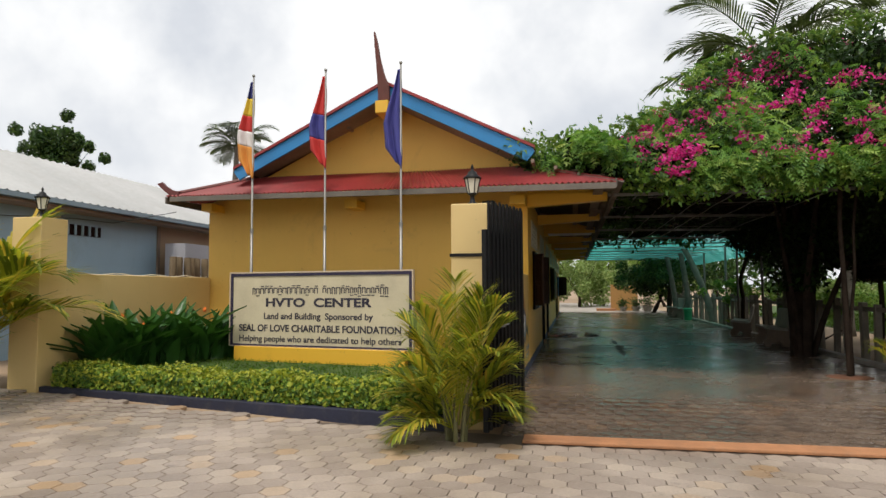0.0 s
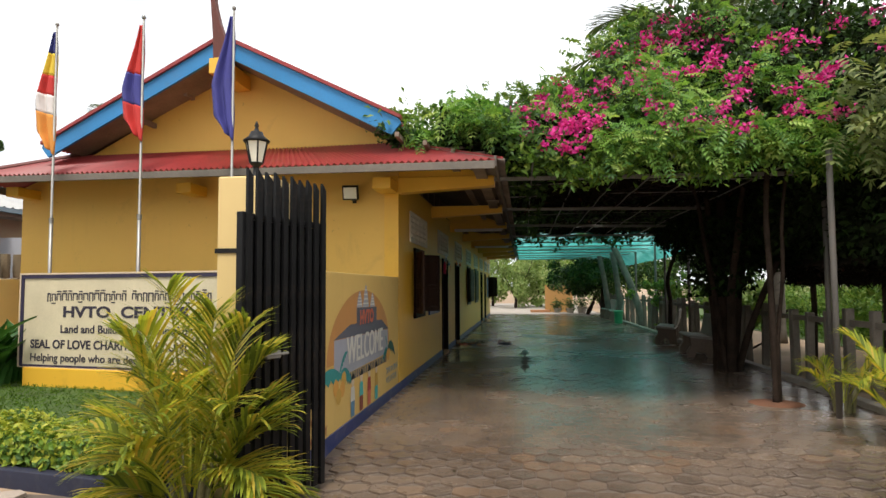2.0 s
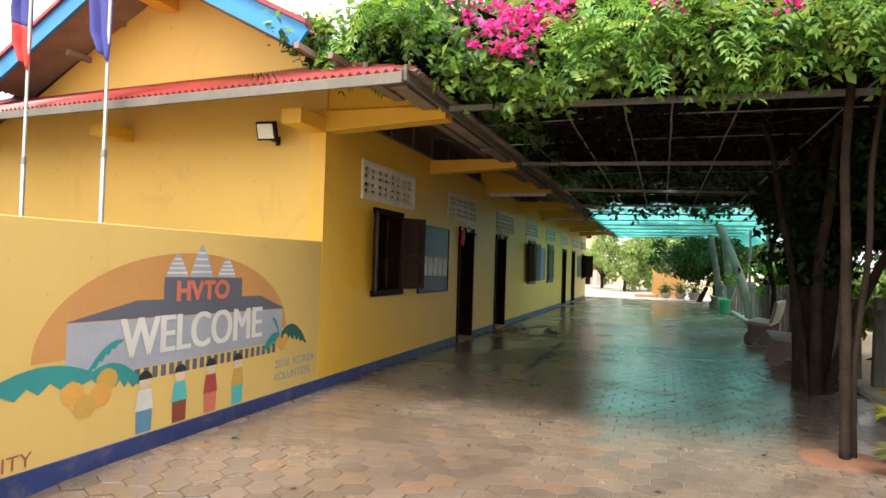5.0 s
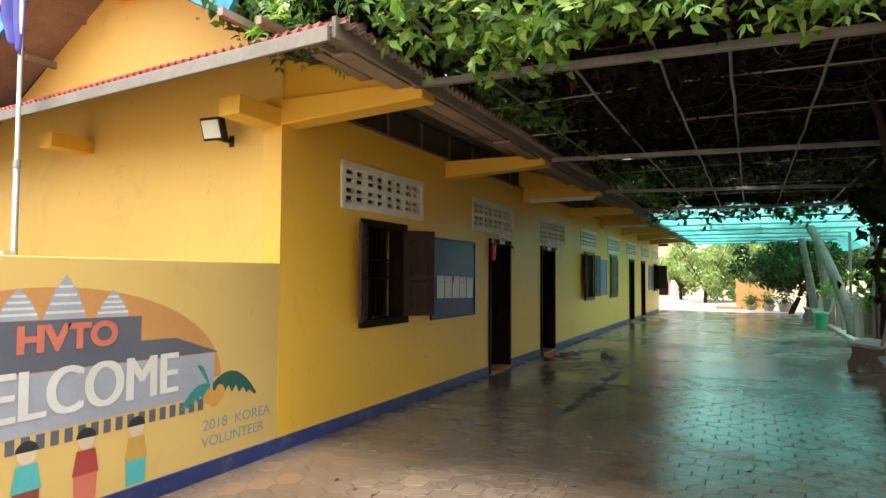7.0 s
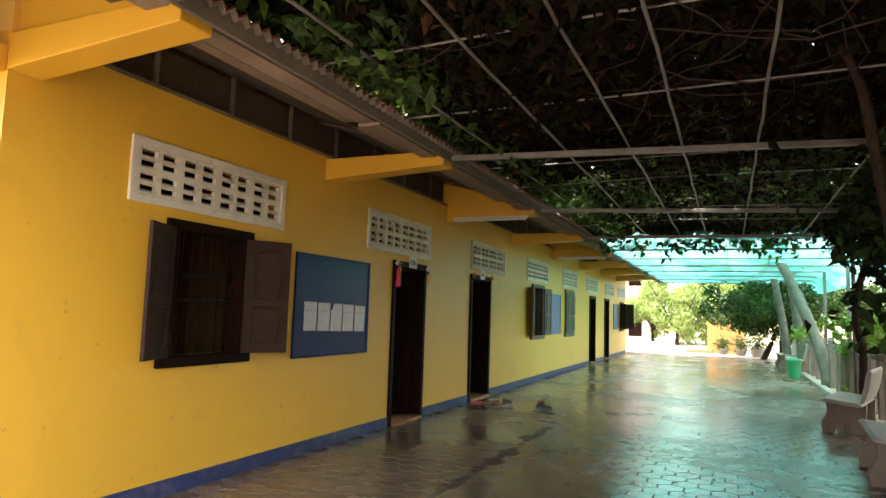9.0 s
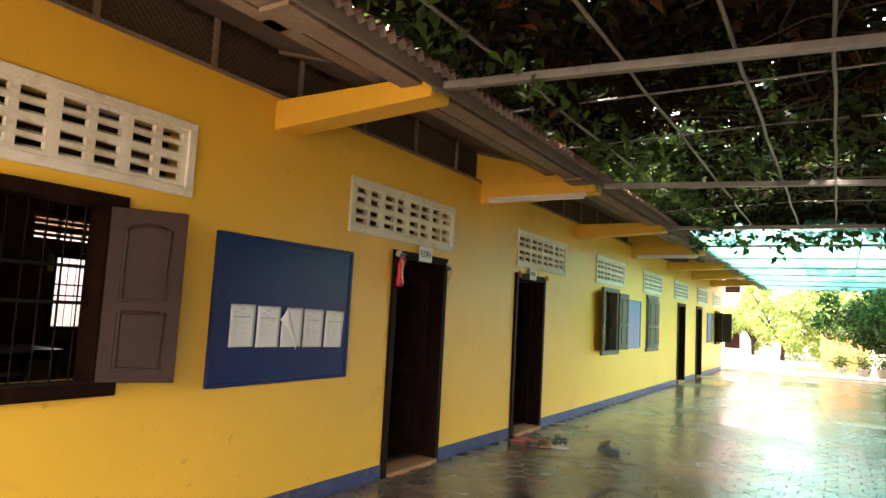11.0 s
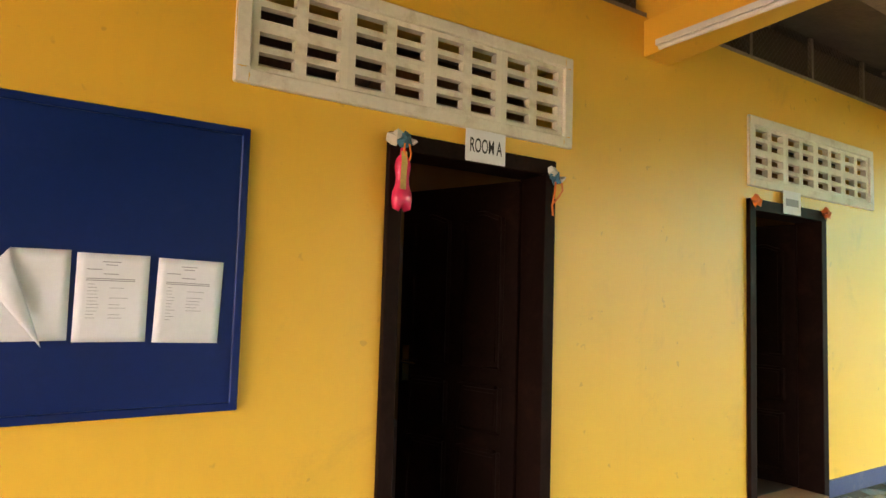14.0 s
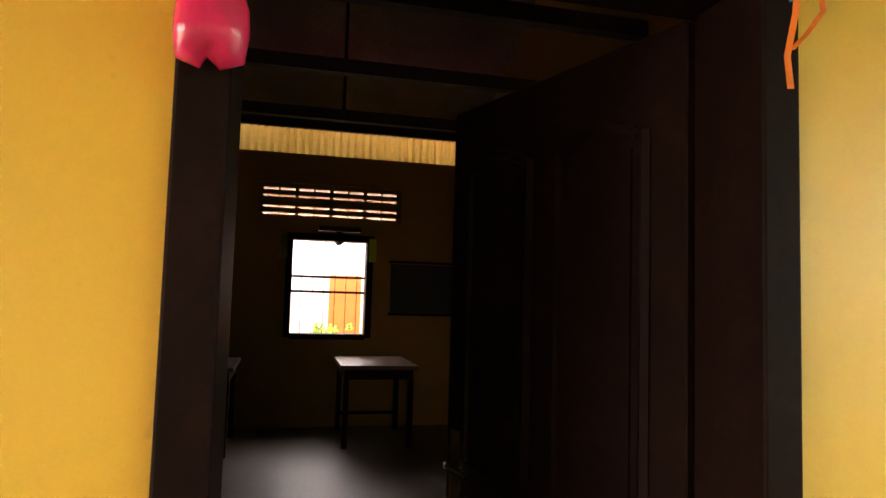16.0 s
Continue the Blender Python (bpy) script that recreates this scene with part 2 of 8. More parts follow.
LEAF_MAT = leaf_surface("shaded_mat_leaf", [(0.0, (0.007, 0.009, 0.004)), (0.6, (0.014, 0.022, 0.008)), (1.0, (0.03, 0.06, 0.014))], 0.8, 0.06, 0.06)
LEAF_FEATHER = leaf_surface("feathery_vine_leaf", [(0.0, (0.05, 0.14, 0.03)), (0.35, (0.13, 0.28, 0.055)), (0.75, (0.24, 0.42, 0.085)), (1.0, (0.40, 0.52, 0.13))], 0.45, 0.45)
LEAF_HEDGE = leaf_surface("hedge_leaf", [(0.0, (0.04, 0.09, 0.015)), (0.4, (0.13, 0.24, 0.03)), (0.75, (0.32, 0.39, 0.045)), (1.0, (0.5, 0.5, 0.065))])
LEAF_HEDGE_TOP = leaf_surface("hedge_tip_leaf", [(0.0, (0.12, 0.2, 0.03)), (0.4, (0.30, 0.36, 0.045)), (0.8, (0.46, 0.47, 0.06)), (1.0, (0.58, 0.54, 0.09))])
LEAF_BROAD = leaf_surface("broad_leaf", [(0.0, (0.02, 0.06, 0.014)), (0.7, (0.045, 0.13, 0.026)), (1.0, (0.09, 0.2, 0.04))], 0.3, 0.25)
LEAF_PALM = leaf_surface("palm_leaf", [(0.0, (0.08, 0.12, 0.02)), (0.35, (0.26, 0.32, 0.04)), (0.75, (0.50, 0.48, 0.055)), (1.0, (0.60, 0.42, 0.07))], 0.45, 0.5)
LEAF_COCO = leaf_surface("coconut_leaf", [(0.0, (0.03, 0.055, 0.02)), (1.0, (0.12, 0.16, 0.06))], 0.4)
LEAF_BRIGHT = leaf_surface("sunlit_leaf", [(0.0, (0.07, 0.15, 0.03)), (0.6, (0.16, 0.28, 0.05)), (1.0, (0.28, 0.36, 0.09))], 0.5, 0.45)
PETAL = leaf_surface("magenta_bract", [(0.0, (0.34, 0.006, 0.11)), (0.5, (0.66, 0.02, 0.27)), (1.0, (0.85, 0.08, 0.42))], 0.6, 0.35)
LEAF_OLIVE = leaf_surface("olive_arching_leaf", [(0.0, (0.05, 0.075, 0.02)), (0.5, (0.13, 0.17, 0.05)), (1.0, (0.28, 0.31, 0.11))], 0.5, 0.35)
# paler greens: the overexposed brightness of foliage is put into the leaf colour
LEAF_PALE = leaf_surface("pale_sunlit_leaf", [(0.0, (0.14, 0.22, 0.06)), (0.6, (0.26, 0.36, 0.12)), (1.0, (0.42, 0.48, 0.22))], 0.5, 0.45)
GRASS = leaf_surface("grass_blade", [(0.0, (0.045, 0.10, 0.01)), (1.0, (0.12, 0.21, 0.018))], 0.85, 0.3)
LAWN = surface("lawn_ground", (0.055, 0.10, 0.014), 0.95, 0.35, 1.2, 40.0, 0.6)


def paver_surface(name, stops, per_object, gloss=(0.25, 0.55), gully=False):
    """Cement pavers: a tone for each piece, dust and dark damp stains, sheen where feet have worn them."""
    m, n, l, p = tree(name)
    if per_object:
        rnd = n.new("ShaderNodeObjectInfo").outputs["Random"]
    else:
        rnd = n.new("ShaderNodeNewGeometry").outputs["Random Per Island"]
    col = ramp_node(n, l, rnd, stops).outputs["Color"]
    pos = n.new("ShaderNodeNewGeometry").outputs["Position"]
    fine = noise_node(n, l, 45.0, 4.0, 0.6, pos)
    grain = ramp_node(n, l, fine.outputs["Fac"], [(0.3, (0.72, 0.72, 0.72)), (0.7, (1, 1, 1))]).outputs["Color"]
    col = mixed(n, l, 0.8, col, grain, "MULTIPLY")
    large = noise_node(n, l, 0.55, 7.0, 0.65, pos, 0.3)
    damp = ramp_node(n, l, large.outputs["Fac"], [(0.40, (0.6,) * 3), (0.58, (0, 0, 0))]).outputs["Color"]
    col = mixed(n, l, damp, col, mixed(n, l, 1.0, col, (0.55, 0.52, 0.50), "MULTIPLY"))
    blot = noise_node(n, l, 3.2, 6.0, 0.7, pos)
    spots = ramp_node(n, l, blot.outputs["Fac"], [(0.62, (0, 0, 0)), (0.72, (0.55,) * 3)]).outputs["Color"]
    col = mixed(n, l, spots, col, (0.06, 0.05, 0.042))
    if gully:
        # a damp, silted run-off line along the foot of the building
        sep = n.new("ShaderNodeSeparateXYZ")
        l.new(pos, sep.inputs["Vector"])
        off = n.new("ShaderNodeMath")
        off.operation = "SUBTRACT"
        l.new(sep.outputs["X"], off.inputs[0])
        off.inputs[1].default_value = 1.13
        mag = n.new("ShaderNodeMath")
        mag.operation = "ABSOLUTE"
        l.new(off.outputs["Value"], mag.inputs[0])
        wob = noise_node(n, l, 2.1, 6.0, 0.65, pos)
        add = n.new("ShaderNodeMath")
        add.operation = "MULTIPLY_ADD"
        l.new(wob.outputs["Fac"], add.inputs[0])
        add.inputs[1].default_value = -0.6
        l.new(mag.outputs["Value"], add.inputs[2])
        ends = n.new("ShaderNodeMapRange")
        ends.inputs["From Min"].default_value = 12.9
        ends.inputs["From Max"].default_value = 13.6
        l.new(sep.outputs["Y"], ends.inputs["Value"])
        band = n.new("ShaderNodeMapRange")
        band.inputs["From Min"].default_value = -0.225
        band.inputs["From Max"].default_value = -0.29
        l.new(add.outputs["Value"], band.inputs["Value"])
        stop = n.new("ShaderNodeMapRange")
        stop.inputs["From Min"].default_value = 17.4
        stop.inputs["From Max"].default_value = 16.0
        stop.inputs["To Max"].default_value = 0.85
        l.new(sep.outputs["Y"], stop.inputs["Value"])
        span = n.new("ShaderNodeMath")
        span.operation = "MULTIPLY"
        l.new(ends.outputs["Result"], span.inputs[0])
        l.new(stop.outputs["Result"], span.inputs[1])
        both = n.new("ShaderNodeMath")
        both.operation = "MULTIPLY"
        l.new(span.outputs["Value"], both.inputs[0])
        l.new(band.outputs["Result"], both.inputs[1])
        col = mixed(n, l, both.outputs["Value"], col, (0.045, 0.035, 0.027))
    l.new(col, p.inputs["Base Color"])
    rr = n.new("ShaderNodeMapRange")
    rr.inputs["From Min"].default_value = 0.35
    rr.inputs["From Max"].default_value = 0.65
    rr.inputs["To Min"].default_value = gloss[0]
    rr.inputs["To Max"].default_value = gloss[1]
    l.new(large.outputs["Fac"], rr.inputs["Value"])
    if gully:
        dull = n.new("ShaderNodeMath")
        dull.operation = "MULTIPLY_ADD"
        l.new(both.outputs["Value"], dull.inputs[0])
        dull.inputs[1].default_value = 0.6
        l.new(rr.outputs["Result"], dull.inputs[2])
        l.new(dull.outputs["Value"], p.inputs["Roughness"])
    else:
        l.new(rr.outputs["Result"], p.inputs["Roughness"])
    bp = n.new("ShaderNodeBump")
    bp.inputs["Strength"].default_value = 0.25
    bp.inputs["Distance"].default_value = 0.006
    l.new(fine.outputs["Fac"], bp.inputs["Height"])
    l.new(bp.outputs["Normal"], p.inputs["Normal"])
    return m


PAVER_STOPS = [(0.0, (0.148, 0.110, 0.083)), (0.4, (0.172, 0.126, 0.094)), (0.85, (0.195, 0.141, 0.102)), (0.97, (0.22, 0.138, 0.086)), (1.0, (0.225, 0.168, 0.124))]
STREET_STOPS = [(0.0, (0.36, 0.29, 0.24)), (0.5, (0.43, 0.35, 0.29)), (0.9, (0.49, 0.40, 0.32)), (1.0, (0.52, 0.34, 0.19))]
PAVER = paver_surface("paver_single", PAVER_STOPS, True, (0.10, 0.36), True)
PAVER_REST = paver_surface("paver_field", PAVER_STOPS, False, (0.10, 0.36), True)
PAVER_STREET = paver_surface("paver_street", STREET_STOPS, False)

NET, nn, nl, npn = tree("green_shade_net")
nno = noise_node(nn, nl, 1.4, 4.0)
ncol = ramp_node(nn, nl, nno.outputs["Fac"], [(0.3, (0.07, 0.46, 0.43)), (0.7, (0.15, 0.56, 0.53))]).outputs["Color"]
ntl = nn.new("ShaderNodeBsdfTranslucent")
nl.new(ncol, ntl.inputs["Color"])
ntp = nn.new("ShaderNodeBsdfTransparent")
ntp.inputs["Color"].default_value = (0.40, 0.72, 0.66, 1)
nmx = nn.new("ShaderNodeMixShader")
nmx.inputs["Fac"].default_value = 0.5
nl.new(ntl.outputs["BSDF"], nmx.inputs[1])
nl.new(ntp.outputs["BSDF"], nmx.inputs[2])
nmy = nn.new("ShaderNodeMixShader")
nmy.inputs["Fac"].default_value = 0.12
npn.inputs["Roughness"].default_value = 0.6
nl.new(ncol, npn.inputs["Base Color"])
nl.new(nmx.outputs["Shader"], nmy.inputs[1])
nl.new(npn.outputs["BSDF"], nmy.inputs[2])
nl.new(nmy.outputs["Shader"], nn["Material Output"].inputs["Surface"])


RIB_SHEET, rn, rl_, rp_ = tree("milky_roof_light_sheet")
rp_.inputs["Base Color"].default_value = (0.45, 0.38, 0.2, 1)
rtl = rn.new("ShaderNodeBsdfTranslucent")
rtl.inputs["Color"].default_value = (0.8, 0.7, 0.38, 1)
rmx = rn.new("ShaderNodeMixShader")
rmx.inputs["Fac"].default_value = 0.6
rl_.new(rp_.outputs["BSDF"], rmx.inputs[1])
rl_.new(rtl.outputs["BSDF"], rmx.inputs[2])
rl_.new(rmx.outputs["Shader"], rn["Material Output"].inputs["Surface"])


def paint(name, colour, rough=0.6):
    return surface(name, colour, rough, 0.1, 2.0, 40.0, 0.05)


# ---- mesh helpers ----


def box(bm, x0, x1, y0, y1, z0, z1):
    v = [bm.verts.new((x, y, z)) for x in (x0, x1) for y in (y0, y1) for z in (z0, z1)]
    for f in ((0, 1, 3, 2), (4, 6, 7, 5), (0, 4, 5, 1), (2, 3, 7, 6), (0, 2, 6, 4), (1, 5, 7, 3)):
        bm.faces.new([v[i] for i in f])
    return v


def soften(bm, width=0.006, segments=2):
    bmesh.ops.bevel(bm, geom=bm.edges[:], offset=width, segments=segments, affect="EDGES", profile=0.5, clamp_overlap=True)


def tube(bm, pts, radii, sides=8, cap=True):
    """A round bar that follows points, with a radius at each."""
    if isinstance(radii, (int, float)):
        radii = [radii] * len(pts)
    pts = [Vector(p) for p in pts]
    rings = []
    for i, p in enumerate(pts):
        d = (pts[min(i + 1, len(pts) - 1)] - pts[max(i - 1, 0)]).normalized()
        up = Vector((0, 0, 1)) if abs(d.z) < 0.9 else Vector((1, 0, 0))
        a = d.cross(up).normalized()
        b = d.cross(a)
        rings.append([bm.verts.new(p + (a * math.cos(2 * math.pi * k / sides) + b * math.sin(2 * math.pi * k / sides)) * radii[i]) for k in range(sides)])
    for r, s in zip(rings, rings[1:]):
        for k in range(sides):
            bm.faces.new((r[k], r[(k + 1) % sides], s[(k + 1) % sides], s[k]))
    if cap:
        bm.faces.new(rings[0][::-1])
        bm.faces.new(rings[-1])


def lathe(bm, profile, sides=16, centre=(0, 0, 0)):
    """A turned form from (radius, height) pairs."""
    rings = []
    for r, z in profile:
        rings.append([bm.verts.new((centre[0] + r * math.cos(2 * math.pi * k / sides), centre[1] + r * math.sin(2 * math.pi * k / sides), centre[2] + z)) for k in range(sides)])
    for r, s in zip(rings, rings[1:]):
        for k in range(sides):
            bm.faces.new((r[k], r[(k + 1) % sides], s[(k + 1) % sides], s[k]))
    bm.faces.new(rings[0][::-1])
    bm.faces.new(rings[-1])


def prism(bm, outline, axis, a, b):
    """An outline of (u, v) pairs pushed from a to b along an axis: 'x' (u=y, v=z), 'y' (u=x, v=z), 'z' (u=x, v=y)."""
    def at(u, v, w):
        return {"x": (w, u, v), "y": (u, w, v), "z": (u, v, w)}[axis]
    p = [bm.verts.new(at(u, v, a)) for u, v in outline]
    q = [bm.verts.new(at(u, v, b)) for u, v in outline]
    bm.faces.new(p[::-1])
    bm.faces.new(q)
    k = len(p)
    for i in range(k):
        bm.faces.new((p[i], p[(i + 1) % k], q[(i + 1) % k], q[i]))


def finish(bm):
    bmesh.ops.recalc_face_normals(bm, faces=bm.faces[:])


def part(name, bm, material, parent=None, label="", smooth=False):
    finish(bm)
    me = bpy.data.meshes.new(name)
    bm.to_mesh(me)
    bm.free()
    me.materials.append(material)
    if smooth:
        for f in me.polygons:
            f.use_smooth = True
    ob = new(name, me)
    if parent is not None:
        ob.parent = parent
    if label:
        ob["label"] = label
    return ob


def boxes(name, rows, material, parent=None, label="", edge=0.0):
    bm = bmesh.new()
    for r in rows:
        box(bm, *r)
    if edge:
        soften(bm, edge)
    return part(name, bm, material, parent, label)


def thing(name, label, category, group="", kind="", at=None):
    ob = new(name)
    if at is not None:
        ob.matrix_basis = at
    return tagged(ob, label, category, group, kind)


def holed_wall(name, axis, a0, a1, z0, z1, t0, t1, holes, material):
    """A wall from a0 to a1 and z0 to z1, thick from t0 to t1, with holes (a, a, z, z) that go through it."""
    us = sorted({a0, a1, *[h[0] for h in holes], *[h[1] for h in holes]})
    vs = sorted({z0, z1, *[h[2] for h in holes], *[h[3] for h in holes]})
    solid = {}
    for i in range(len(us) - 1):
        for j in range(len(vs) - 1):
            cu, cv = (us[i] + us[i + 1]) / 2, (vs[j] + vs[j + 1]) / 2
            solid[i, j] = not any(h[0] < cu < h[1] and h[2] < cv < h[3] for h in holes)
    bm = bmesh.new()
    cache = {}

    def vert(i, j, t):
        if (i, j, t) not in cache:
            u, v = us[i], vs[j]
            cache[i, j, t] = bm.verts.new((t, u, v) if axis == "y" else (u, t, v))
        return cache[i, j, t]
    for (i, j), full in solid.items():
        if not full:
            continue
        for t in (t0, t1):
            bm.faces.new([vert(i, j, t), vert(i + 1, j, t), vert(i + 1, j + 1, t), vert(i, j + 1, t)])
        for di, dj, e in ((-1, 0, ((i, j), (i, j + 1))), (1, 0, ((i + 1, j), (i + 1, j + 1))), (0, -1, ((i, j), (i + 1, j))), (0, 1, ((i, j + 1), (i + 1, j + 1)))):
            if not solid.get((i + di, j + dj), False):
                (p, q), (r, s) = e
                bm.faces.new([vert(p, q, t0), vert(r, s, t0), vert(r, s, t1), vert(p, q, t1)])
    ob = part(name, bm, material)
    return tagged(ob, kind="structure")


def sheet_mesh(name, verts, faces, material, parent=None, label="", smooth=False):
    me = bpy.data.meshes.new(name)
    me.from_pydata(verts, [], faces)
    me.materials.append(material)
    if smooth:
        me.polygons.foreach_set("use_smooth", [True] * len(me.polygons))
    ob = new(name, me)
    if parent is not None:
        ob.parent = parent
    if label:
        ob["label"] = label
    return ob


def corrugated(name, p00, p10, p01, p11, material, parent=None, pitch=0.09, depth=0.018, thick=0.012):
    """Corrugated sheet: ribs run from the p00-p10 edge to the p01-p11 edge."""
    p00, p10, p01, p11 = (Vector(p) for p in (p00, p10, p01, p11))
    length = max((p10 - p00).length, (p11 - p01).length)
    k = max(4, int(length / pitch) * 4)
    nrm = (p10 - p00).cross(p01 - p00).normalized()
    if nrm.z < 0:
        nrm.negate()
    verts, faces = [], []
    for i in range(k + 1):
        s = i / k
        h = nrm * depth * math.sin(2 * math.pi * i / 4)
        a, b = p00.lerp(p10, s), p01.lerp(p11, s)
        verts += [a + h, b + h, a + h - nrm * thick, b + h - nrm * thick]
    for i in range(k):
        o = 4 * i
        faces += [(o, o + 4, o + 5, o + 1), (o + 2, o + 3, o + 7, o + 6), (o, o + 2, o + 6, o + 4), (o + 1, o + 5, o + 7, o + 3)]
    faces += [(0, 1, 3, 2), (4 * k, 4 * k + 2, 4 * k + 3, 4 * k + 1)]
    return sheet_mesh(name, [tuple(v) for v in verts], faces, material, parent)


def leaf_cloud(name, centres, normals, size, material, parent=None, label="", seed=1, slim=0.5, fold=0.25, spread=0.9):
    """Many small folded leaves, each at a centre and roughly facing its normal."""
    rng = np.random.RandomState(seed)
    c = np.asarray(centres, float)
    k = len(c)
    nrm = np.asarray(normals, float) + rng.normal(0, spread, (k, 3))
    nrm /= np.linalg.norm(nrm, axis=1, keepdims=True) + 1e-9
    d = rng.normal(0, 1, (k, 3))
    d[:, 2] -= 0.5
    d -= nrm * (d * nrm).sum(1, keepdims=True)
    d /= np.linalg.norm(d, axis=1, keepdims=True) + 1e-9
    w = np.cross(nrm, d)
    s = (size * rng.uniform(0.6, 1.3, k))[:, None]
    v = np.empty((k, 6, 3))
    v[:, 0] = c - d * s * 0.5
    v[:, 1] = c + w * s * slim * 0.5 + nrm * s * fold * 0.4 - d * s * 0.08
    v[:, 2] = c + d * s * 0.55 - nrm * s * 0.12
    v[:, 3] = c - w * s * slim * 0.5 + nrm * s * fold * 0.4 - d * s * 0.08
    v[:, 4] = c - d * s * 0.12
    v[:, 5] = c + d * s * 0.2
    base = np.arange(k)[:, None] * 6
    f1 = base + np.array([[0, 1, 5, 4]])
    f2 = base + np.array([[1, 2, 5, 5]])
    quads = np.concatenate([f1, base + np.array([[0, 4, 5, 3]])])
    tris = np.concatenate([f2[:, :3], base + np.array([[3, 5, 2]])])
    me = bpy.data.meshes.new(name)
    me.from_pydata(v.reshape(-1, 3).tolist(), [], quads.tolist() + tris.tolist())
    me.materials.append(material)
    ob = new(name, me)
    if parent is not None:
        ob.parent = parent
    if label:
        ob["label"] = label
    return ob


def feather_cloud(name, centres, droop, size, material, parent=None, seed=1, pairs=5):
    """Many compound leaves: paired leaflets on a drooping stalk, one joined piece each."""
    rng = np.random.RandomState(seed)
    c = np.asarray(centres, float)
    k = len(c)
    d = rng.normal(0, 1, (k, 3)) + np.array([0, -0.7, -droop])
    d /= np.linalg.norm(d, axis=1, keepdims=True)
    up = np.tile([0, -0.35, 1.0], (k, 1)) + rng.normal(0, 0.3, (k, 3))
    w = np.cross(d, up)
    w /= np.linalg.norm(w, axis=1, keepdims=True) + 1e-9
    nrm = np.cross(w, d)
    s = (size * rng.uniform(0.65, 1.3, k))[:, None]
    cols, quads, tris = [], [], []

    def put(p):
        cols.append(p)
        return len(cols) - 1
    nodes, offs = [], []
    for i in range(pairs + 1):
        t = i / pairs
        p = c + d * s * t - np.array([0, 0, 1.0]) * s * 0.35 * t * t
        nodes.append(put(p))
        offs.append(put(p + w * s * 0.02))
    for i in range(pairs):
        tris.append((nodes[i], nodes[i + 1], offs[i]))
    for i in range(1, pairs + 1):
        p = cols[nodes[i]]
        ln = s * (0.42 - 0.05 * abs(i - pairs * 0.5))
        for sg in (-1, 1):
            out = w * sg * 0.9 + d * 0.45 - nrm * 0.18
            a = put(p + out * ln * 0.5 + d * ln * 0.23)
            tip = put(p + out * ln - np.array([0, 0, 1.0]) * ln * 0.2)
            b = put(p + out * ln * 0.5 - d * ln * 0.23)
            quads.append((nodes[i], a, tip, b))
    p = cols[nodes[-1]]
    a, tip, b = put(p + d * s * 0.16 + w * s * 0.07), put(p + d * s * 0.36), put(p + d * s * 0.16 - w * s * 0.07)
    quads.append((nodes[-1], a, tip, b))
    v = np.stack(cols, 1)
    m = v.shape[1]
    base = np.arange(k)[:, None] * m
    faces = []
    for f in quads + tris:
        faces += (base + np.array([f])).tolist()
    me = bpy.data.meshes.new(name)
    me.from_pydata(v.reshape(-1, 3).tolist(), [], faces)
    me.materials.append(material)
    ob = new(name, me)
    if parent is not None:
        ob.parent = parent
    return ob

# ---- ground ----
WX = -0.61          # outer face of the long wall
FY = 10.88          # outer face of the gable wall
LX = -6.7           # inner face of the rear long wall
END = 35.6          # far end of the building


def ground_height(y):
    """The drive rises a little from the street to the yard."""
    s = min(1.0, max(0.0, (y - 6.2) / 1.9))
    return -0.13 * (1 - s * s * (3 - 2 * s))


bm = bmesh.new()
ys = [-4000, -60, -20, -8, 0, 4, 5.6, 6.2, 6.5, 6.8, 7.1, 7.4, 7.7, 8.1, 10, 20, 36, 80, 4000]
xs = [-4000, -80, -30, -10, -0.5, 6, 30, 80, 4000]
grid = [[bm.verts.new((x, y, ground_height(y) - 0.045)) for x in xs] for y in ys]
for a, b in zip(grid, grid[1:]):
    for i in range(len(xs) - 1):
        bm.faces.new((a[i], a[i + 1], b[i + 1], b[i]))
tagged(part("ground", bm, SAND), "bare sandy ground round the yard and street", "ground", kind="structure")

bm = bmesh.new()
rows = [5.45, 6.2, 6.5, 6.8, 7.1, 7.4, 7.7, 8.1, 20.0, 36.5]
grid = [[bm.verts.new((x, y, ground_height(y) - 0.008)) for x in (-0.61, 6.2)] for y in rows]
for a, b in zip(grid, grid[1:]):
    bm.faces.new((a[0], a[1], b[1], b[0]))
drive = tagged(part("road", bm, JOINT), "hexagonal cement paver drive, damp and glossy under the pergola", "drive", kind="structure")
bm = bmesh.new()
grid = [[bm.verts.new((x, y, ground_height(y) - 0.024)) for x in (-14.0, 10.0)] for y in (-7.0, 0.0, 5.44)] + [[bm.verts.new((-14.0, 8.6, -0.154)), bm.verts.new((-1.1, 6.45, -0.154))]]
for a, b in zip(grid, grid[1:]):
    bm.faces.new((a[0], a[1], b[1], b[0]))
street = tagged(part("pavement", bm, JOINT), "pale hexagonal paver forecourt outside the gate", "pavement", kind="structure")
bm = bmesh.new()
box(bm, -40, 60, 36.6, 60, -0.06, 0.0)
tagged(part("yard", bm, surface("sunlit_concrete_yard", (0.34, 0.30, 0.26), 0.85, 0.12, 0.5, 10.0, 0.2)), "pale sunlit concrete yard beyond the building", "yard", kind="structure")
boxes("threshold_strip", [(-0.36, 3.9, 5.95, 6.22, -0.13, -0.098)], TERRACOTTA, label="terracotta strip across the gateway", edge=0.008)
tagged(bpy.data.objects["threshold_strip"], "terracotta cement strip across the gateway", "threshold", kind="structure")

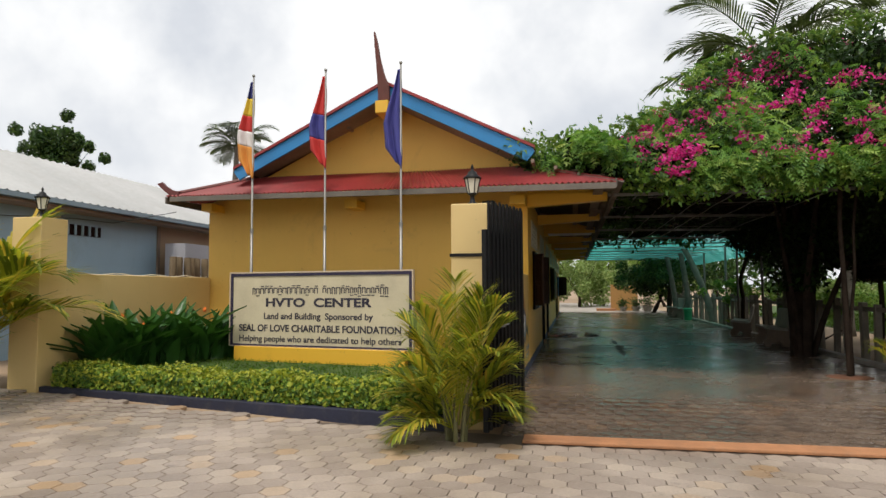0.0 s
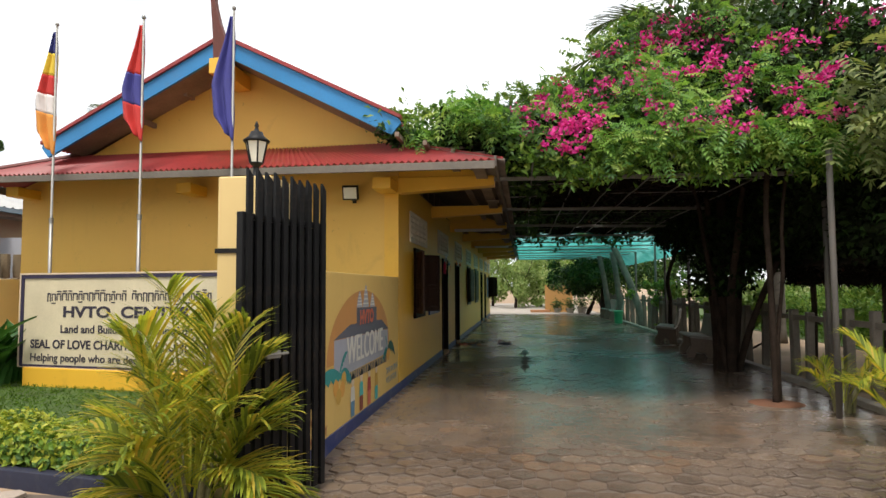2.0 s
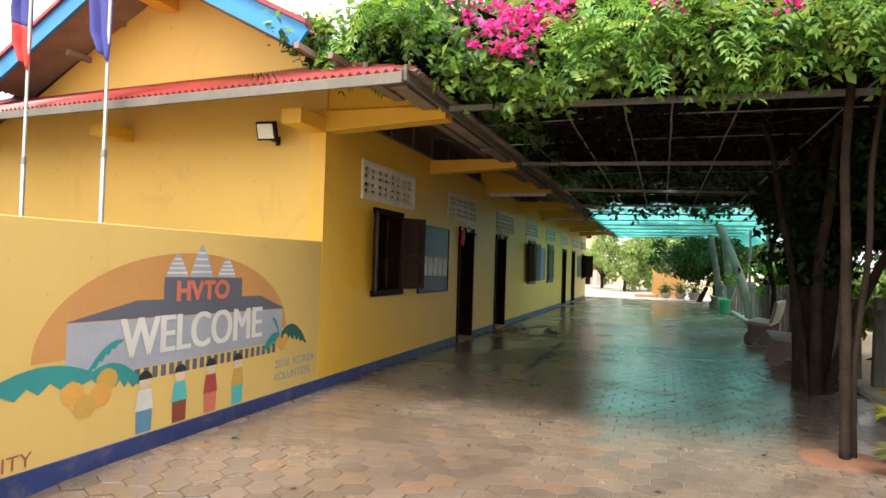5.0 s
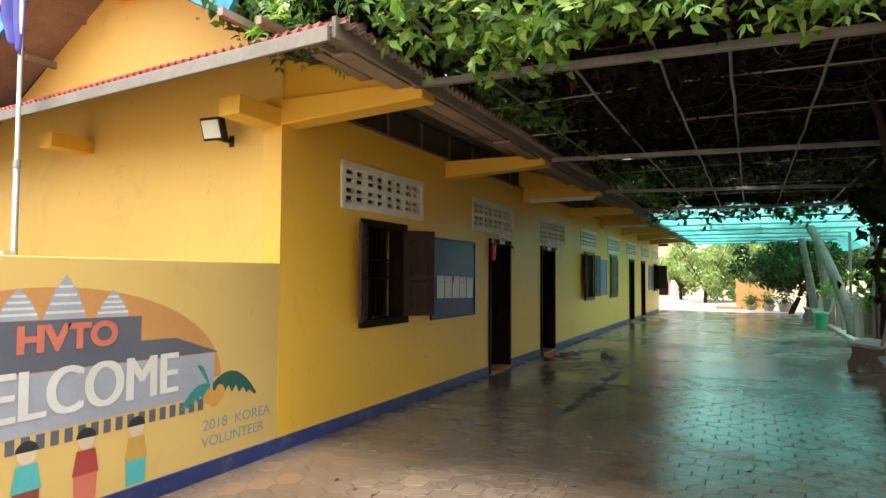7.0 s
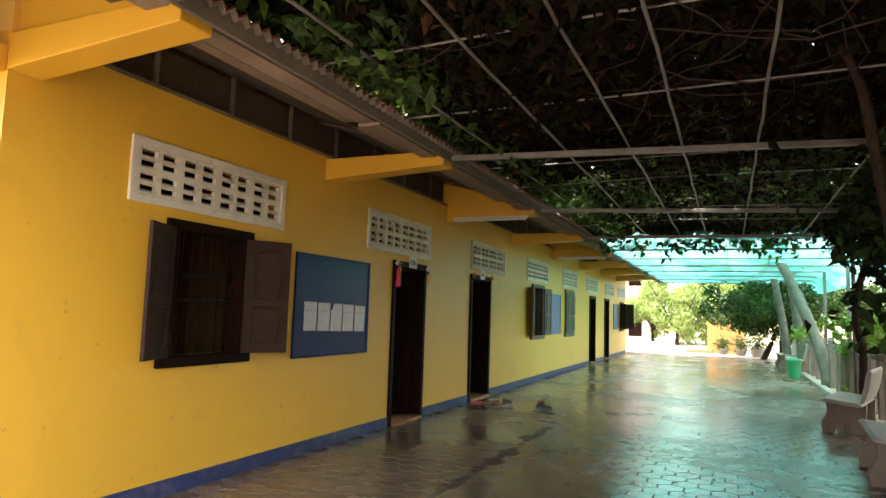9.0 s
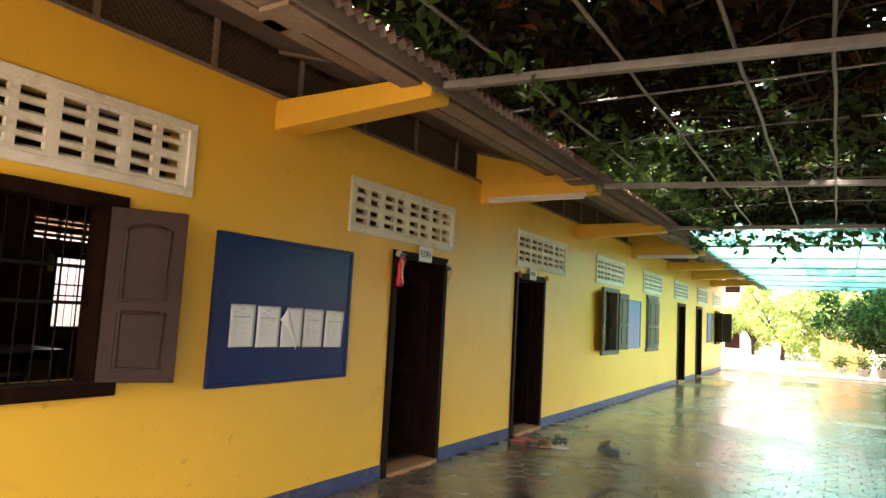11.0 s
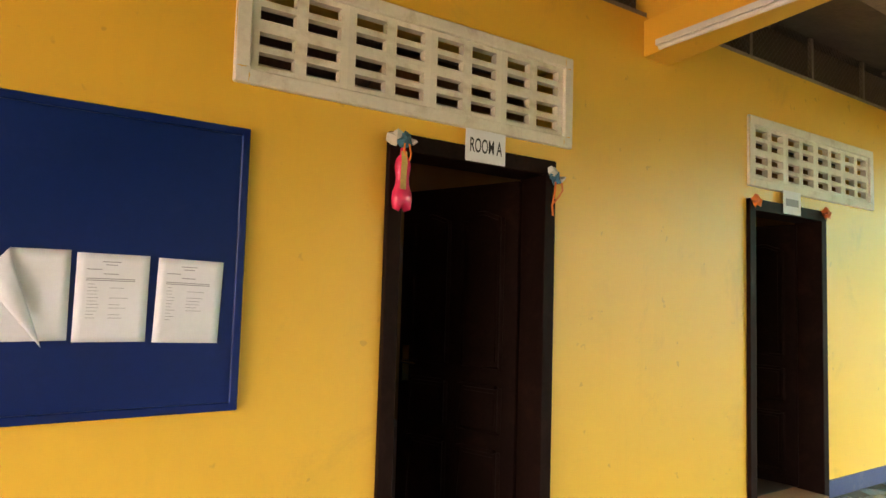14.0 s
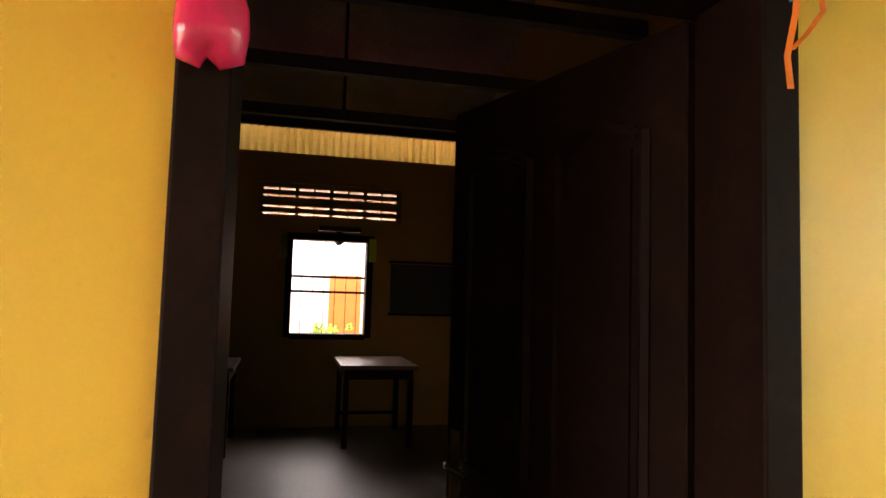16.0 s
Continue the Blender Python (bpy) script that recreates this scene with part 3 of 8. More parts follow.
# ---- building shell ----
VENTS = [11.76, 15.04, 18.37, 21.55, 24.70, 27.75, 30.88, 33.70]
VENT_W, VENT_Z0, VENT_Z1 = 1.73, 2.135, 2.61
DOORS = [(15.70, 16.65), (18.36, 19.33), (28.2, 29.15), (30.75, 31.65)]
WINDOWS = [(12.18, 13.01, 1.015, 1.995), (22.0, 22.85, 0.97, 2.02), (25.05, 25.95, 0.96, 2.03), (34.2, 34.95, 0.97, 1.95)]
BEAMS = [10.98, 14.25, 17.45, 20.62, 23.85, 27.0, 30.1, 33.2]
holes = [(y + 0.05, y + VENT_W - 0.05, VENT_Z0 + 0.05, VENT_Z1 - 0.05) for y in VENTS]
holes += [(a, b, -0.02, 2.05) for a, b in DOORS] + [(a, b, c, d) for a, b, c, d in WINDOWS]
tagged(holed_wall("wall_east", "y", FY, END, -0.3, 3.0, WX - 0.2, WX, holes, YELLOW), "long yellow painted schoolroom wall with doors and shuttered windows", "wall")
back_holes = [(a, a + 0.86, 0.98, 2.02) for a in (15.86, 21.0)] + [(15.53, 17.05, 2.2, 2.58), (20.62, 22.1, 2.2, 2.58)]
tagged(holed_wall("wall_west", "y", FY + 1.3, END, -0.3, 2.9, LX - 0.18, LX, back_holes, INNER_DIM_YELLOW), "rear schoolroom wall with barred windows, yellow darkened for room shade", "wall")
# unseen filler above the rear wall, added to keep daylight out of the rooms
tagged(boxes("wall_west_top", [(LX - 0.18, LX, FY + 1.3, 14.4, 2.905, 3.36), (LX - 0.18, LX, 18.0, END, 2.905, 3.36)], INNER_DIM_YELLOW), "added filler strip above the rear schoolroom wall that keeps daylight out", "wall", kind="structure")
# the gable front stands a little askew to the long wall
SKEW = Matrix(((1, 0, 0, 0), (-0.167, 1, 0, 0.167 * WX), (-0.03, 0, 1, 0.03 * WX), (0, 0, 0, 1)))
FLAT_SKEW = Matrix(((1, 0, 0, 0), (-0.167, 1, 0, 0.167 * WX), (0, 0, 1, 0), (0, 0, 0, 1)))


def skewed(ob, m=SKEW):
    ob.data.transform(m)
    return ob


def skew_y(x, y):
    return y + 0.167 * (WX - x)


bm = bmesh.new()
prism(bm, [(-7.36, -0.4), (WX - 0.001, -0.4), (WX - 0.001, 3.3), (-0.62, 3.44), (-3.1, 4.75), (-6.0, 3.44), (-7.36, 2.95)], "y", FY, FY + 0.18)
tagged(skewed(part("wall_south", bm, GABLE_LIT_YELLOW)), "yellow painted gable wall of the schoolroom building", "wall", kind="structure")
bm = bmesh.new()
prism(bm, [(-7.3, -0.3), (WX, -0.3), (WX, 3.3), (-3.1, 4.75), (-7.3, 3.1)], "y", END, END + 0.18)
tagged(part("wall_north", bm, YELLOW), "yellow end wall of the schoolroom building", "wall", kind="structure")
AX_RIDGE = -3.1
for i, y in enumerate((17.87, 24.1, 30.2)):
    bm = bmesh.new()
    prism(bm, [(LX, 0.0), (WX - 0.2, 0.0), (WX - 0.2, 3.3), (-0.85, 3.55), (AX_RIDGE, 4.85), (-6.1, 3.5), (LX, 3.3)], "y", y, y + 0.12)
    tagged(part("partition_wall", bm, INNER_DIM_YELLOW), "partition wall between classrooms, yellow darkened for room shade", "wall", kind="structure")
tagged(boxes("inside_floor", [(LX - 0.1, WX - 0.1, FY + 1.2, END, -0.1, 0.02), (-3.4, WX - 0.1, FY + 0.7, FY + 1.2, -0.1, 0.02)], INSIDE_FLOOR), "smooth grey cement classroom floor", "floor", kind="structure")

# navy skirting, broken at the doors
segments, y = [], 7.02
for a, b in DOORS + [(END, END)]:
    segments.append((WX - 0.005, WX + 0.012, y, a - 0.002, -0.2, 0.115))
    y = b + 0.002
tagged(boxes("baseboard", segments, NAVY, edge=0.003), "navy painted skirting band along the yellow wall", "skirting", kind="structure")
tagged(skewed(boxes("baseboard_front", [(-7.3, WX - 0.14, FY - 0.012, FY + 0.005, -0.3, 0.12)], NAVY), FLAT_SKEW), "navy skirting along the gable wall", "skirting", kind="structure")

# boundary wall that carries the mural, from the gate pillar to the corner
bm = bmesh.new()
prism(bm, [(7.02, -0.3), (FY - 0.002, -0.3), (FY - 0.002, 1.575), (7.02, 1.575)], "x", WX - 0.12, WX - 0.002)
soften(bm, 0.006)
tagged(part("wall_mural", bm, MURAL_GROUND), "low boundary wall painted with a welcome mural", "wall", kind="structure")

# ---- roof ----
roof = thing("roof", "red corrugated two-tier roof with bright blue barge boards", "roof", kind="structure")
AX, AZ = -3.1, 4.99
EE = END + 0.6
corrugated("upper_roof_sheet", (AX, skew_y(AX, 10.2), AZ), (AX, EE, AZ), (-0.44, 10.16, 3.58), (-0.44, EE, 3.58), ROOF_RED, roof)
corrugated("upper_roof_sheet", (AX, skew_y(AX, 10.2), AZ), (AX, EE, AZ), (-6.3, skew_y(-6.3, 10.2), 3.68), (-6.3, EE, 3.68), ROOF_RED, roof)
corrugated("side_roof_sheet", (-0.7, 10.8, 3.49), (-0.7, EE, 3.49), (0.90, 9.60, 2.955), (0.90, EE, 2.955), ROOF_RED, roof)
SHEET_UNDER = surface("bare_weathered_sheet", (0.26, 0.215, 0.18), 0.7, 0.3, 1.0, 14.0, 0.15, dirt=(0.08, 0.05, 0.035), dirt_amount=0.6)
corrugated("sheet_underside", (-0.7, 10.8, 3.472), (-0.7, EE, 3.472), (0.915, 9.585, 2.932), (0.915, EE, 2.932), SHEET_UNDER, roof)
corrugated("side_roof_sheet", (-5.9, 11.7, 3.62), (-5.9, EE, 3.62), (-7.7, 11.0, 3.2), (-7.7, EE, 3.2), ROOF_RED, roof)
skewed(corrugated("front_roof_sheet", (-6.1, 10.90, 3.47), (-0.6, 10.90, 3.47), (-7.6, 9.82, 2.985), (0.80, 9.82, 2.985), ROOF_RED, roof))
for side in (-1, 1):
    ex, tz, bz = (-0.46, 3.63, 3.42) if side > 0 else (-6.28, 3.52, 3.31)
    bm = bmesh.new()
    prism(bm, [(AX - 0.01 * side, 4.93), (AX - 0.01 * side, 4.69), (ex - 0.1 * side, bz), (ex + 0.03 * side, tz - 0.06), (ex, tz)], "y", 10.16, 10.21)
    skewed(part("barge_board", bm, BARGE, roof, "bright blue barge board"))
    bm = bmesh.new()
    prism(bm, [(AX, 4.925), (ex + 0.03 * side, tz - 0.01), (ex + 0.03 * side, tz + 0.04), (AX, 4.985)], "y", 10.12, 10.26)
    skewed(part("verge_cap", bm, ROOF_RED, roof, "dark red verge flashing"))
    bm = bmesh.new()
    prism(bm, [(AX, 4.70), (ex - 0.2 * side, 3.46), (ex - 0.2 * side, 3.52), (AX, 4.76)], "y", 10.215, FY)
    skewed(part("soffit", bm, TIMBER, roof, "dark timber soffit"))
bm = bmesh.new()
box(bm, AX - 0.12, AX + 0.12, 9.98, FY, 4.36, 4.58)
soften(bm, 0.008)
skewed(part("ridge_beam_end", bm, YELLOW, roof, "yellow ridge beam end"))
bm = bmesh.new()
prism(bm, [(AX - 0.08, 4.58), (AX + 0.14, 4.58), (AX + 0.12, 4.85), (AX + 0.02, 5.1), (AX - 0.06, 5.35), (AX - 0.10, 5.66), (AX - 0.15, 5.86), (AX - 0.17, 5.84), (AX - 0.15, 5.6), (AX - 0.12, 5.3), (AX - 0.09, 4.95)], "y", 10.02, 10.12)
soften(bm, 0.012)
skewed(part("ridge_finial", bm, surface("finial_maroon", (0.12, 0.03, 0.02), 0.6, 0.3, dirt=(0.05, 0.02, 0.015)), roof, "tall curved maroon ridge finial"))
bm = bmesh.new()
prism(bm, [(-7.42, 2.97), (-7.65, 3.02), (-7.78, 3.10), (-7.95, 3.24), (-7.82, 3.27), (-7.74, 3.2), (-7.6, 3.12), (-7.4, 3.07)], "y", 9.84, 9.9)
tube(bm, [(-7.52, 9.87, 3.03), (-6.8, 10.38, 3.26), (-6.1, 10.88, 3.49)], 0.045, 8)
skewed(part("hip_finial", bm, surface("hip_maroon", (0.14, 0.035, 0.03), 0.6, 0.3), roof, "curled maroon hip ornament"))
# dark lining under the sheets
for pts, y0 in (([(AX, AZ - 0.05), (-0.5, 3.53), (-0.5, 3.51), (AX, AZ - 0.07)], 11.4), ([(AX, AZ - 0.05), (-6.2, 3.63), (-6.2, 3.61), (AX, AZ - 0.07)], 11.6), ([(-0.72, 3.43), (0.70, 2.955), (0.70, 2.94), (-0.72, 3.415)], 10.95), ([(-5.9, 3.57), (-7.6, 3.17), (-7.6, 3.155), (-5.9, 3.555)], 12.2)):
    bm = bmesh.new()
    prism(bm, pts, "y", y0, END + 0.5)
    part("lining", bm, LINING, roof, "dark weathered lining boards")
# eaves
skewed(boxes("fascia", [(-7.6, 0.8, 9.80, 9.83, 2.87, 2.965)], FASCIA, roof, "grey timber eaves board", 0.005))
boxes("fascia", [(0.79, 0.82, 9.62, END + 0.6, 2.86, 2.992)], FASCIA, roof, "grey timber eaves board", 0.005)
boxes("fascia", [(-7.72, -7.69, 11.0, END + 0.6, 3.05, 3.18)], FASCIA, roof, "grey timber eaves board", 0.005)
for k in range(4):
    x = 0.62 - k * 0.36
    z = 2.96 + (0.8 - x) * 0.34
    boxes("purlin", [(x - 0.025, x + 0.025, 10.0, END + 0.5, z - 0.035, z + 0.025)], TIMBER, roof)
for y in BEAMS:
    bm = bmesh.new()
    prism(bm, [(0.76, 2.985), (0.76, 2.995), (-0.72, 3.43), (-0.72, 3.38)], "y", y - 0.025, y + 0.025)
    part("rafter", bm, TIMBER, roof)
for k in range(3):
    y = 10.05 + 0.3 * k
    z = 2.96 + (y - 9.82) * 0.47
    skewed(boxes("purlin", [(-7.0, 0.7, y - 0.02, y + 0.02, z - 0.05, z - 0.02)], TIMBER, roof))
for sx in (-1.2, -1.9, -4.0, -4.7):
    z = AZ - abs(sx - AX) * 0.56
    boxes("purlin", [(sx - 0.03, sx + 0.03, 11.2, END + 0.4, z - 0.1, z - 0.025)], TIMBER, roof)
boxes("ceiling_plate", [(WX - 0.19, WX - 0.02, FY + 0.2, END, 3.0, 3.04)], TIMBER, roof)

# loose weathered planks under the edge of the sheets, lapped end over end
for k, (y0, y1) in enumerate(((10.05, 13.25), (13.05, 17.3), (17.1, 21.6), (21.4, 26.0), (25.8, 31.0), (30.8, 36.0))):
    o = boxes("eaves_plank", [(0.50, 0.66, y0, y1, 2.925 - 0.012 * (k % 2), 2.945 - 0.012 * (k % 2))], TIMBER, roof, edge=0.003)
    o.rotation_euler = (0, 0, 0.0006 * (-1) ** k)
    boxes("eaves_plank", [(0.16, 0.27, y0 + 0.2, y1 + 0.15, 3.045, 3.065)], TIMBER, roof, edge=0.003)
    boxes("lap_block", [(0.52, 0.72, y1 - 0.32, y1 - 0.05, 2.885, 2.912)], TIMBER, roof, "short pale timber block", 0.003)

# cantilever beams on both the gable and the long wall
for y in BEAMS:
    bm = bmesh.new()
    prism(bm, [(WX, 2.755), (WX, 2.975), (0.74, 2.975), (0.74, 2.835)], "y", y - 0.11, y + 0.11)
    soften(bm, 0.008)
    tagged(part("cantilever_beam", bm, YELLOW), "yellow painted concrete eaves beam", "beam", "eaves beams", "structure")
    if y > 15 and int((y - 10) / 3.2) % 2 == 0 or y < 11.2:
        bm = bmesh.new()
        prism(bm, [(WX - 0.1, 2.977), (0.66, 2.977), (0.3, 3.1), (WX - 0.1, 3.36)], "y", y - 0.06, y + 0.06)
        tagged(part("eaves_gusset", bm, YELLOW), "yellow wall panel above the eaves beam", "wall panel", kind="structure")
for x in (-7.1, -3.85, -0.75):
    bm = bmesh.new()
    box(bm, x - 0.13, x + 0.13, 10.38, FY, 2.745, 2.9)
    soften(bm, 0.008)
    tagged(skewed(part("beam_stub", bm, YELLOW)), "yellow concrete beam stub under the front eaves", "beam", "beam stubs", "structure")

# wire mesh above the wall
mesh_panel = thing("eaves_mesh", "rusty wire mesh panel closing the gap under the eaves", "wire mesh", kind="structure")
rows = []
y = FY + 0.3
while y < 24:
    rows.append((WX - 0.12, WX - 0.09, y, y + 0.03, 3.0, 3.42))
    y += 0.82
boxes("mesh_post", rows, TIMBER, mesh_panel)
# added panel: keeps daylight out of the rooms and darkens the open gap
boxes("backing", [(WX - 0.19, WX - 0.17, FY + 0.3, END, 3.0, 3.4)], surface("dim_gap_backing", (0.10, 0.062, 0.026), 0.85, 0.4, 1.2, 20.0, 0.2, dirt=(0.03, 0.02, 0.015), dirt_amount=0.8, dirt_scale=0.8), mesh_panel, "added dark panel that blocks the gap behind the mesh")
verts, faces = [], []


def strand(p, q, r=0.0016):
    o = len(verts)
    for a in (p, q):
        verts.extend([(a[0] + r, a[1], a[2]), (a[0] - r, a[1] + r, a[2]), (a[0] - r, a[1] - r, a[2])])
    for k in range(3):
        faces.append((o + k, o + (k + 1) % 3, o + 3 + (k + 1) % 3, o + 3 + k))


for i in range(int((24 - FY) / 0.05)):
    y = FY + 0.2 + i * 0.05
    strand((WX - 0.1, y, 3.0), (WX - 0.1, y + 0.42, 3.42))
    strand((WX - 0.1, y + 0.42, 3.0), (WX - 0.1, y, 3.42))
sheet_mesh("wire", verts, faces, surface("rusty_wire", (0.12, 0.09, 0.07), 0.6, 0.2, bump=0), mesh_panel)

# ---- gate, pillars, front garden ----


def pillar(x0, x1, y0, y1, top, name_label, banded=True):
    p = thing("gate_pillar", name_label, "pillar", "gate pillars")
    boxes("shaft", [(x0, x1, y0, y1, -0.25, top)], CREAM, p, edge=0.012)
    if banded:
        boxes("band", [(x0 - 0.012, x1 + 0.012, y0 - 0.012, y1 + 0.012, top - 0.58, top - 0.545)], GATE_BLACK, p, "thin black band")
    return p


pillar(-1.16, -0.74, 6.6, 7.02, 2.27, "cream rendered square gate pillar with a black band")
pillar(-7.72, -7.24, 7.5, 8.0, 2.40, "cream rendered square gate pillar beside the hedge", False)


def lantern(x, y, z):
    l = thing("pillar_lamp", "small black carriage lamp with frosted panes on a gate pillar", "lamp", "pillar lamps", at=pose(x, y, z))
    bm = bmesh.new()
    lathe(bm, [(0.07, 0), (0.075, 0.02), (0.03, 0.045), (0.022, 0.1), (0.03, 0.115), (0.05, 0.13), (0.055, 0.14)], 12)
    part("base", bm, GATE_BLACK, l, smooth=True)
    bm = bmesh.new()
    lathe(bm, [(0.05, 0.14), (0.085, 0.30), (0.085, 0.302), (0.05, 0.302)], 6)
    part("pane", bm, surface("frosted_pane", (0.75, 0.72, 0.62), 0.3, 0.05, bump=0), l, "frosted glass pane")
    bm = bmesh.new()
    for k in range(6):
        a = 2 * math.pi * k / 6
        tube(bm, [(0.052 * math.cos(a), 0.052 * math.sin(a), 0.135), (0.09 * math.cos(a), 0.09 * math.sin(a), 0.31)], 0.007, 5)
    part("frame", bm, GATE_BLACK, l)
    bm = bmesh.new()
    lathe(bm, [(0.1, 0.302), (0.105, 0.315), (0.06, 0.35), (0.045, 0.385), (0.02, 0.395), (0.012, 0.42), (0.018, 0.435), (0.004, 0.47)], 12)
    part("cap", bm, GATE_BLACK, l, smooth=True)


lantern(-0.95, 6.81, 2.27)
lantern(-7.48, 7.76, 2.40)


def gate_leaf(p, q, top, bar_top, bars, label, sheeted=False):
    """A black steel leaf from p to q, with flat bars that end in points."""
    g = thing("gate_leaf", label, "gate", "gate leaves")
    p, q = Vector((*p, 0)), Vector((*q, 0))
    d = (q - p).normalized()
    w = (q - p).length
    ang = math.degrees(math.atan2(d.y, d.x))
    g.matrix_basis = pose(p.x, p.y, -0.1, 0, 0, ang)
    top, bar_top = top + 0.1, bar_top + 0.1
    boxes("stile", [(0, 0.045, -0.025, 0.025, 0.04, top)], GATE_BLACK, g, edge=0.004)
    boxes("stile", [(w - 0.045, w, -0.025, 0.025, 0.04, top)], GATE_BLACK, g, edge=0.004)
    for z in (0.1, 0.62, top - 0.045):
        boxes("rail", [(0.045, w - 0.045, -0.022, 0.022, z, z + 0.04)], GATE_BLACK, g, edge=0.004)
    if sheeted:
        boxes("sheet", [(0.046, w - 0.046, -0.004, 0.004, 0.665, top - 0.05)], GATE_BLACK, g, "black steel sheet behind the bars")
    bm = bmesh.new()
    prism(bm, [(0, 0.06), (0.05, 0.06), (0.05, bar_top), (0.0, bar_top + 0.05)], "y", -0.046, -0.024)
    first = part("bar", bm, GATE_BLACK, g)
    for i in range(bars):
        o = first if i == 0 else new("bar", first.data)
        o.parent = g
        o.location = (0.03 + i * (w - 0.11) / (bars - 1), 0, 0.012 * (i % 2))
    return g


leaf = gate_leaf((-0.72, 6.02), (-0.43, 6.90), 1.93, 2.17, 10, "open black steel gate leaf with pointed bars", True)
bm = bmesh.new()
box(bm, 0.2, 0.34, -0.075, -0.044, 1.05, 1.1)
tube(bm, [(0.15, -0.07, 1.075), (0.42, -0.07, 1.075)], 0.01, 6)
part("bolt", bm, STEEL, leaf, "steel sliding bolt")
gate_leaf((-0.76, 6.35), (-0.60, 6.98), 1.93, 2.17, 7, "folded back black steel gate leaf beside the pillar", True)
gate_leaf((3.56, 6.55), (4.36, 6.2), 1.82, 2.05, 6, "open black steel gate leaf at the far side of the drive")
boxes("gate_post", [(3.50, 3.545, 6.54, 6.585, -0.13, 1.84)], GATE_BLACK, edge=0.006)
tagged(bpy.data.objects["gate_post"], "black square steel gate post", "post")

# boundary wall on the neighbour's side
bm = bmesh.new()
prism(bm, [(-7.42, 8.0), (-7.3, 8.0), (-7.3, 11.98), (-7.42, 11.98)], "z", -0.2, 1.60)
soften(bm, 0.01)
tagged(part("wall_boundary", bm, CREAM), "low cream boundary wall beside the garden", "wall", kind="structure")
# kerb and beds
bm = bmesh.new()
prism(bm, [(-7.6, 7.62), (-1.15, 6.42), (-1.13, 6.53), (-7.58, 7.73)], "z", -0.2, 0.0)
soften(bm, 0.01)
tagged(part("kerb", bm, KERB_DARK), "dark navy painted kerb in front of the hedge", "kerb", kind="structure")
bm = bmesh.new()
prism(bm, [(-7.3, 7.9), (-1.16, 6.8), (-0.75, 7.05), (-0.75, 10.88), (-7.32, 11.95)], "z", -0.2, 0.11)
tagged(part("lawn", bm, LAWN), "short lawn between the hedge and the gable wall", "lawn", kind="structure")

rng = np.random.RandomState(5)
k = 9000
gx = rng.uniform(-7.0, -0.8, k)
gy = rng.uniform(7.0, 11.4, k)
keep = (gy > 7.0 - (gx + 1.2) * 0.185) & (gy < 10.82 - (gx + 0.61) * 0.167)
g = leaf_cloud("lawn_grass", np.stack([gx, gy, np.full(k, 0.13)], 1)[keep], np.tile([1.0, -0.3, 0.1], (keep.sum(), 1)), 0.07, GRASS, seed=6, slim=0.16, spread=0.8)
tagged(g, "short green lawn grass", "grass", kind="stuff")

hedge = thing("hedge", "clipped low hedge with yellow-green leaves behind the kerb", "hedge")
k = 26000
s = rng.uniform(0, 1, k)
u = rng.uniform(-1, 1, k)
side = rng.uniform(0, 1, k)
top = 0.25 + 0.03 * np.sin(s * 23) + 0.02 * np.sin(s * 61 + 1)
hz = np.where(side < 0.5, top + rng.normal(0, 0.025, k), rng.uniform(0.0, 1, k) ** 0.8 * top)
hu = np.where(side < 0.5, u * 0.27, np.sign(u) * (0.28 + rng.normal(0, 0.03, k)))
hx = -7.05 + s * 5.85 + hu * 0.18
hy = 7.93 - s * 1.1 + hu * 0.98
nrm = np.stack([np.where(side < 0.5, 0, hu * 0.2), np.where(side < 0.5, 0, np.sign(hu)), np.where(side < 0.5, 1.0, 0.25)], 1)
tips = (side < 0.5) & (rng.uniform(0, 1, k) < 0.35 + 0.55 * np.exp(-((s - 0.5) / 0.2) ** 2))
pos = np.stack([hx, hy, hz], 1)
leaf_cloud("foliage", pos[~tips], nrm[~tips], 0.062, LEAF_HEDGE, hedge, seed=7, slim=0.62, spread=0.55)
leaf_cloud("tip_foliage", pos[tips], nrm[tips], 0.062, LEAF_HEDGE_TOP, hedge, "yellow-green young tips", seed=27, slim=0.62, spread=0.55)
# solid dark core: its colour stands for the shade between the hedge leaves
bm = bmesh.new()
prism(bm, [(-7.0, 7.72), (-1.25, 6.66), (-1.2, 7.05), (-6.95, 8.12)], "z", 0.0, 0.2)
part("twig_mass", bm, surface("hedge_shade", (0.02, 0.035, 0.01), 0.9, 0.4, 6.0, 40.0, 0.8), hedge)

# sign board
SIGN_Y = 9.41
sign = thing("name_board", "cream lettered name board with a navy frame on a low plinth", "sign")
skewed(boxes("panel", [(-5.80, -2.41, SIGN_Y - 0.03, SIGN_Y + 0.05, 0.365, 1.615)], paint("sign_cream", (0.60, 0.52, 0.36)), sign, edge=0.006), FLAT_SKEW)
bm = bmesh.new()
for r in ((-5.84, -2.37, 1.58, 1.63), (-5.84, -2.37, 0.35, 0.40), (-5.84, -5.79, 0.40, 1.58), (-2.42, -2.37, 0.40, 1.58)):
    box(bm, r[0], r[1], SIGN_Y - 0.045, SIGN_Y - 0.005, r[2], r[3])
skewed(part("frame", bm, paint("sign_frame_navy", (0.028, 0.022, 0.055)), sign, "dark navy frame"), FLAT_SKEW)
bm = bmesh.new()
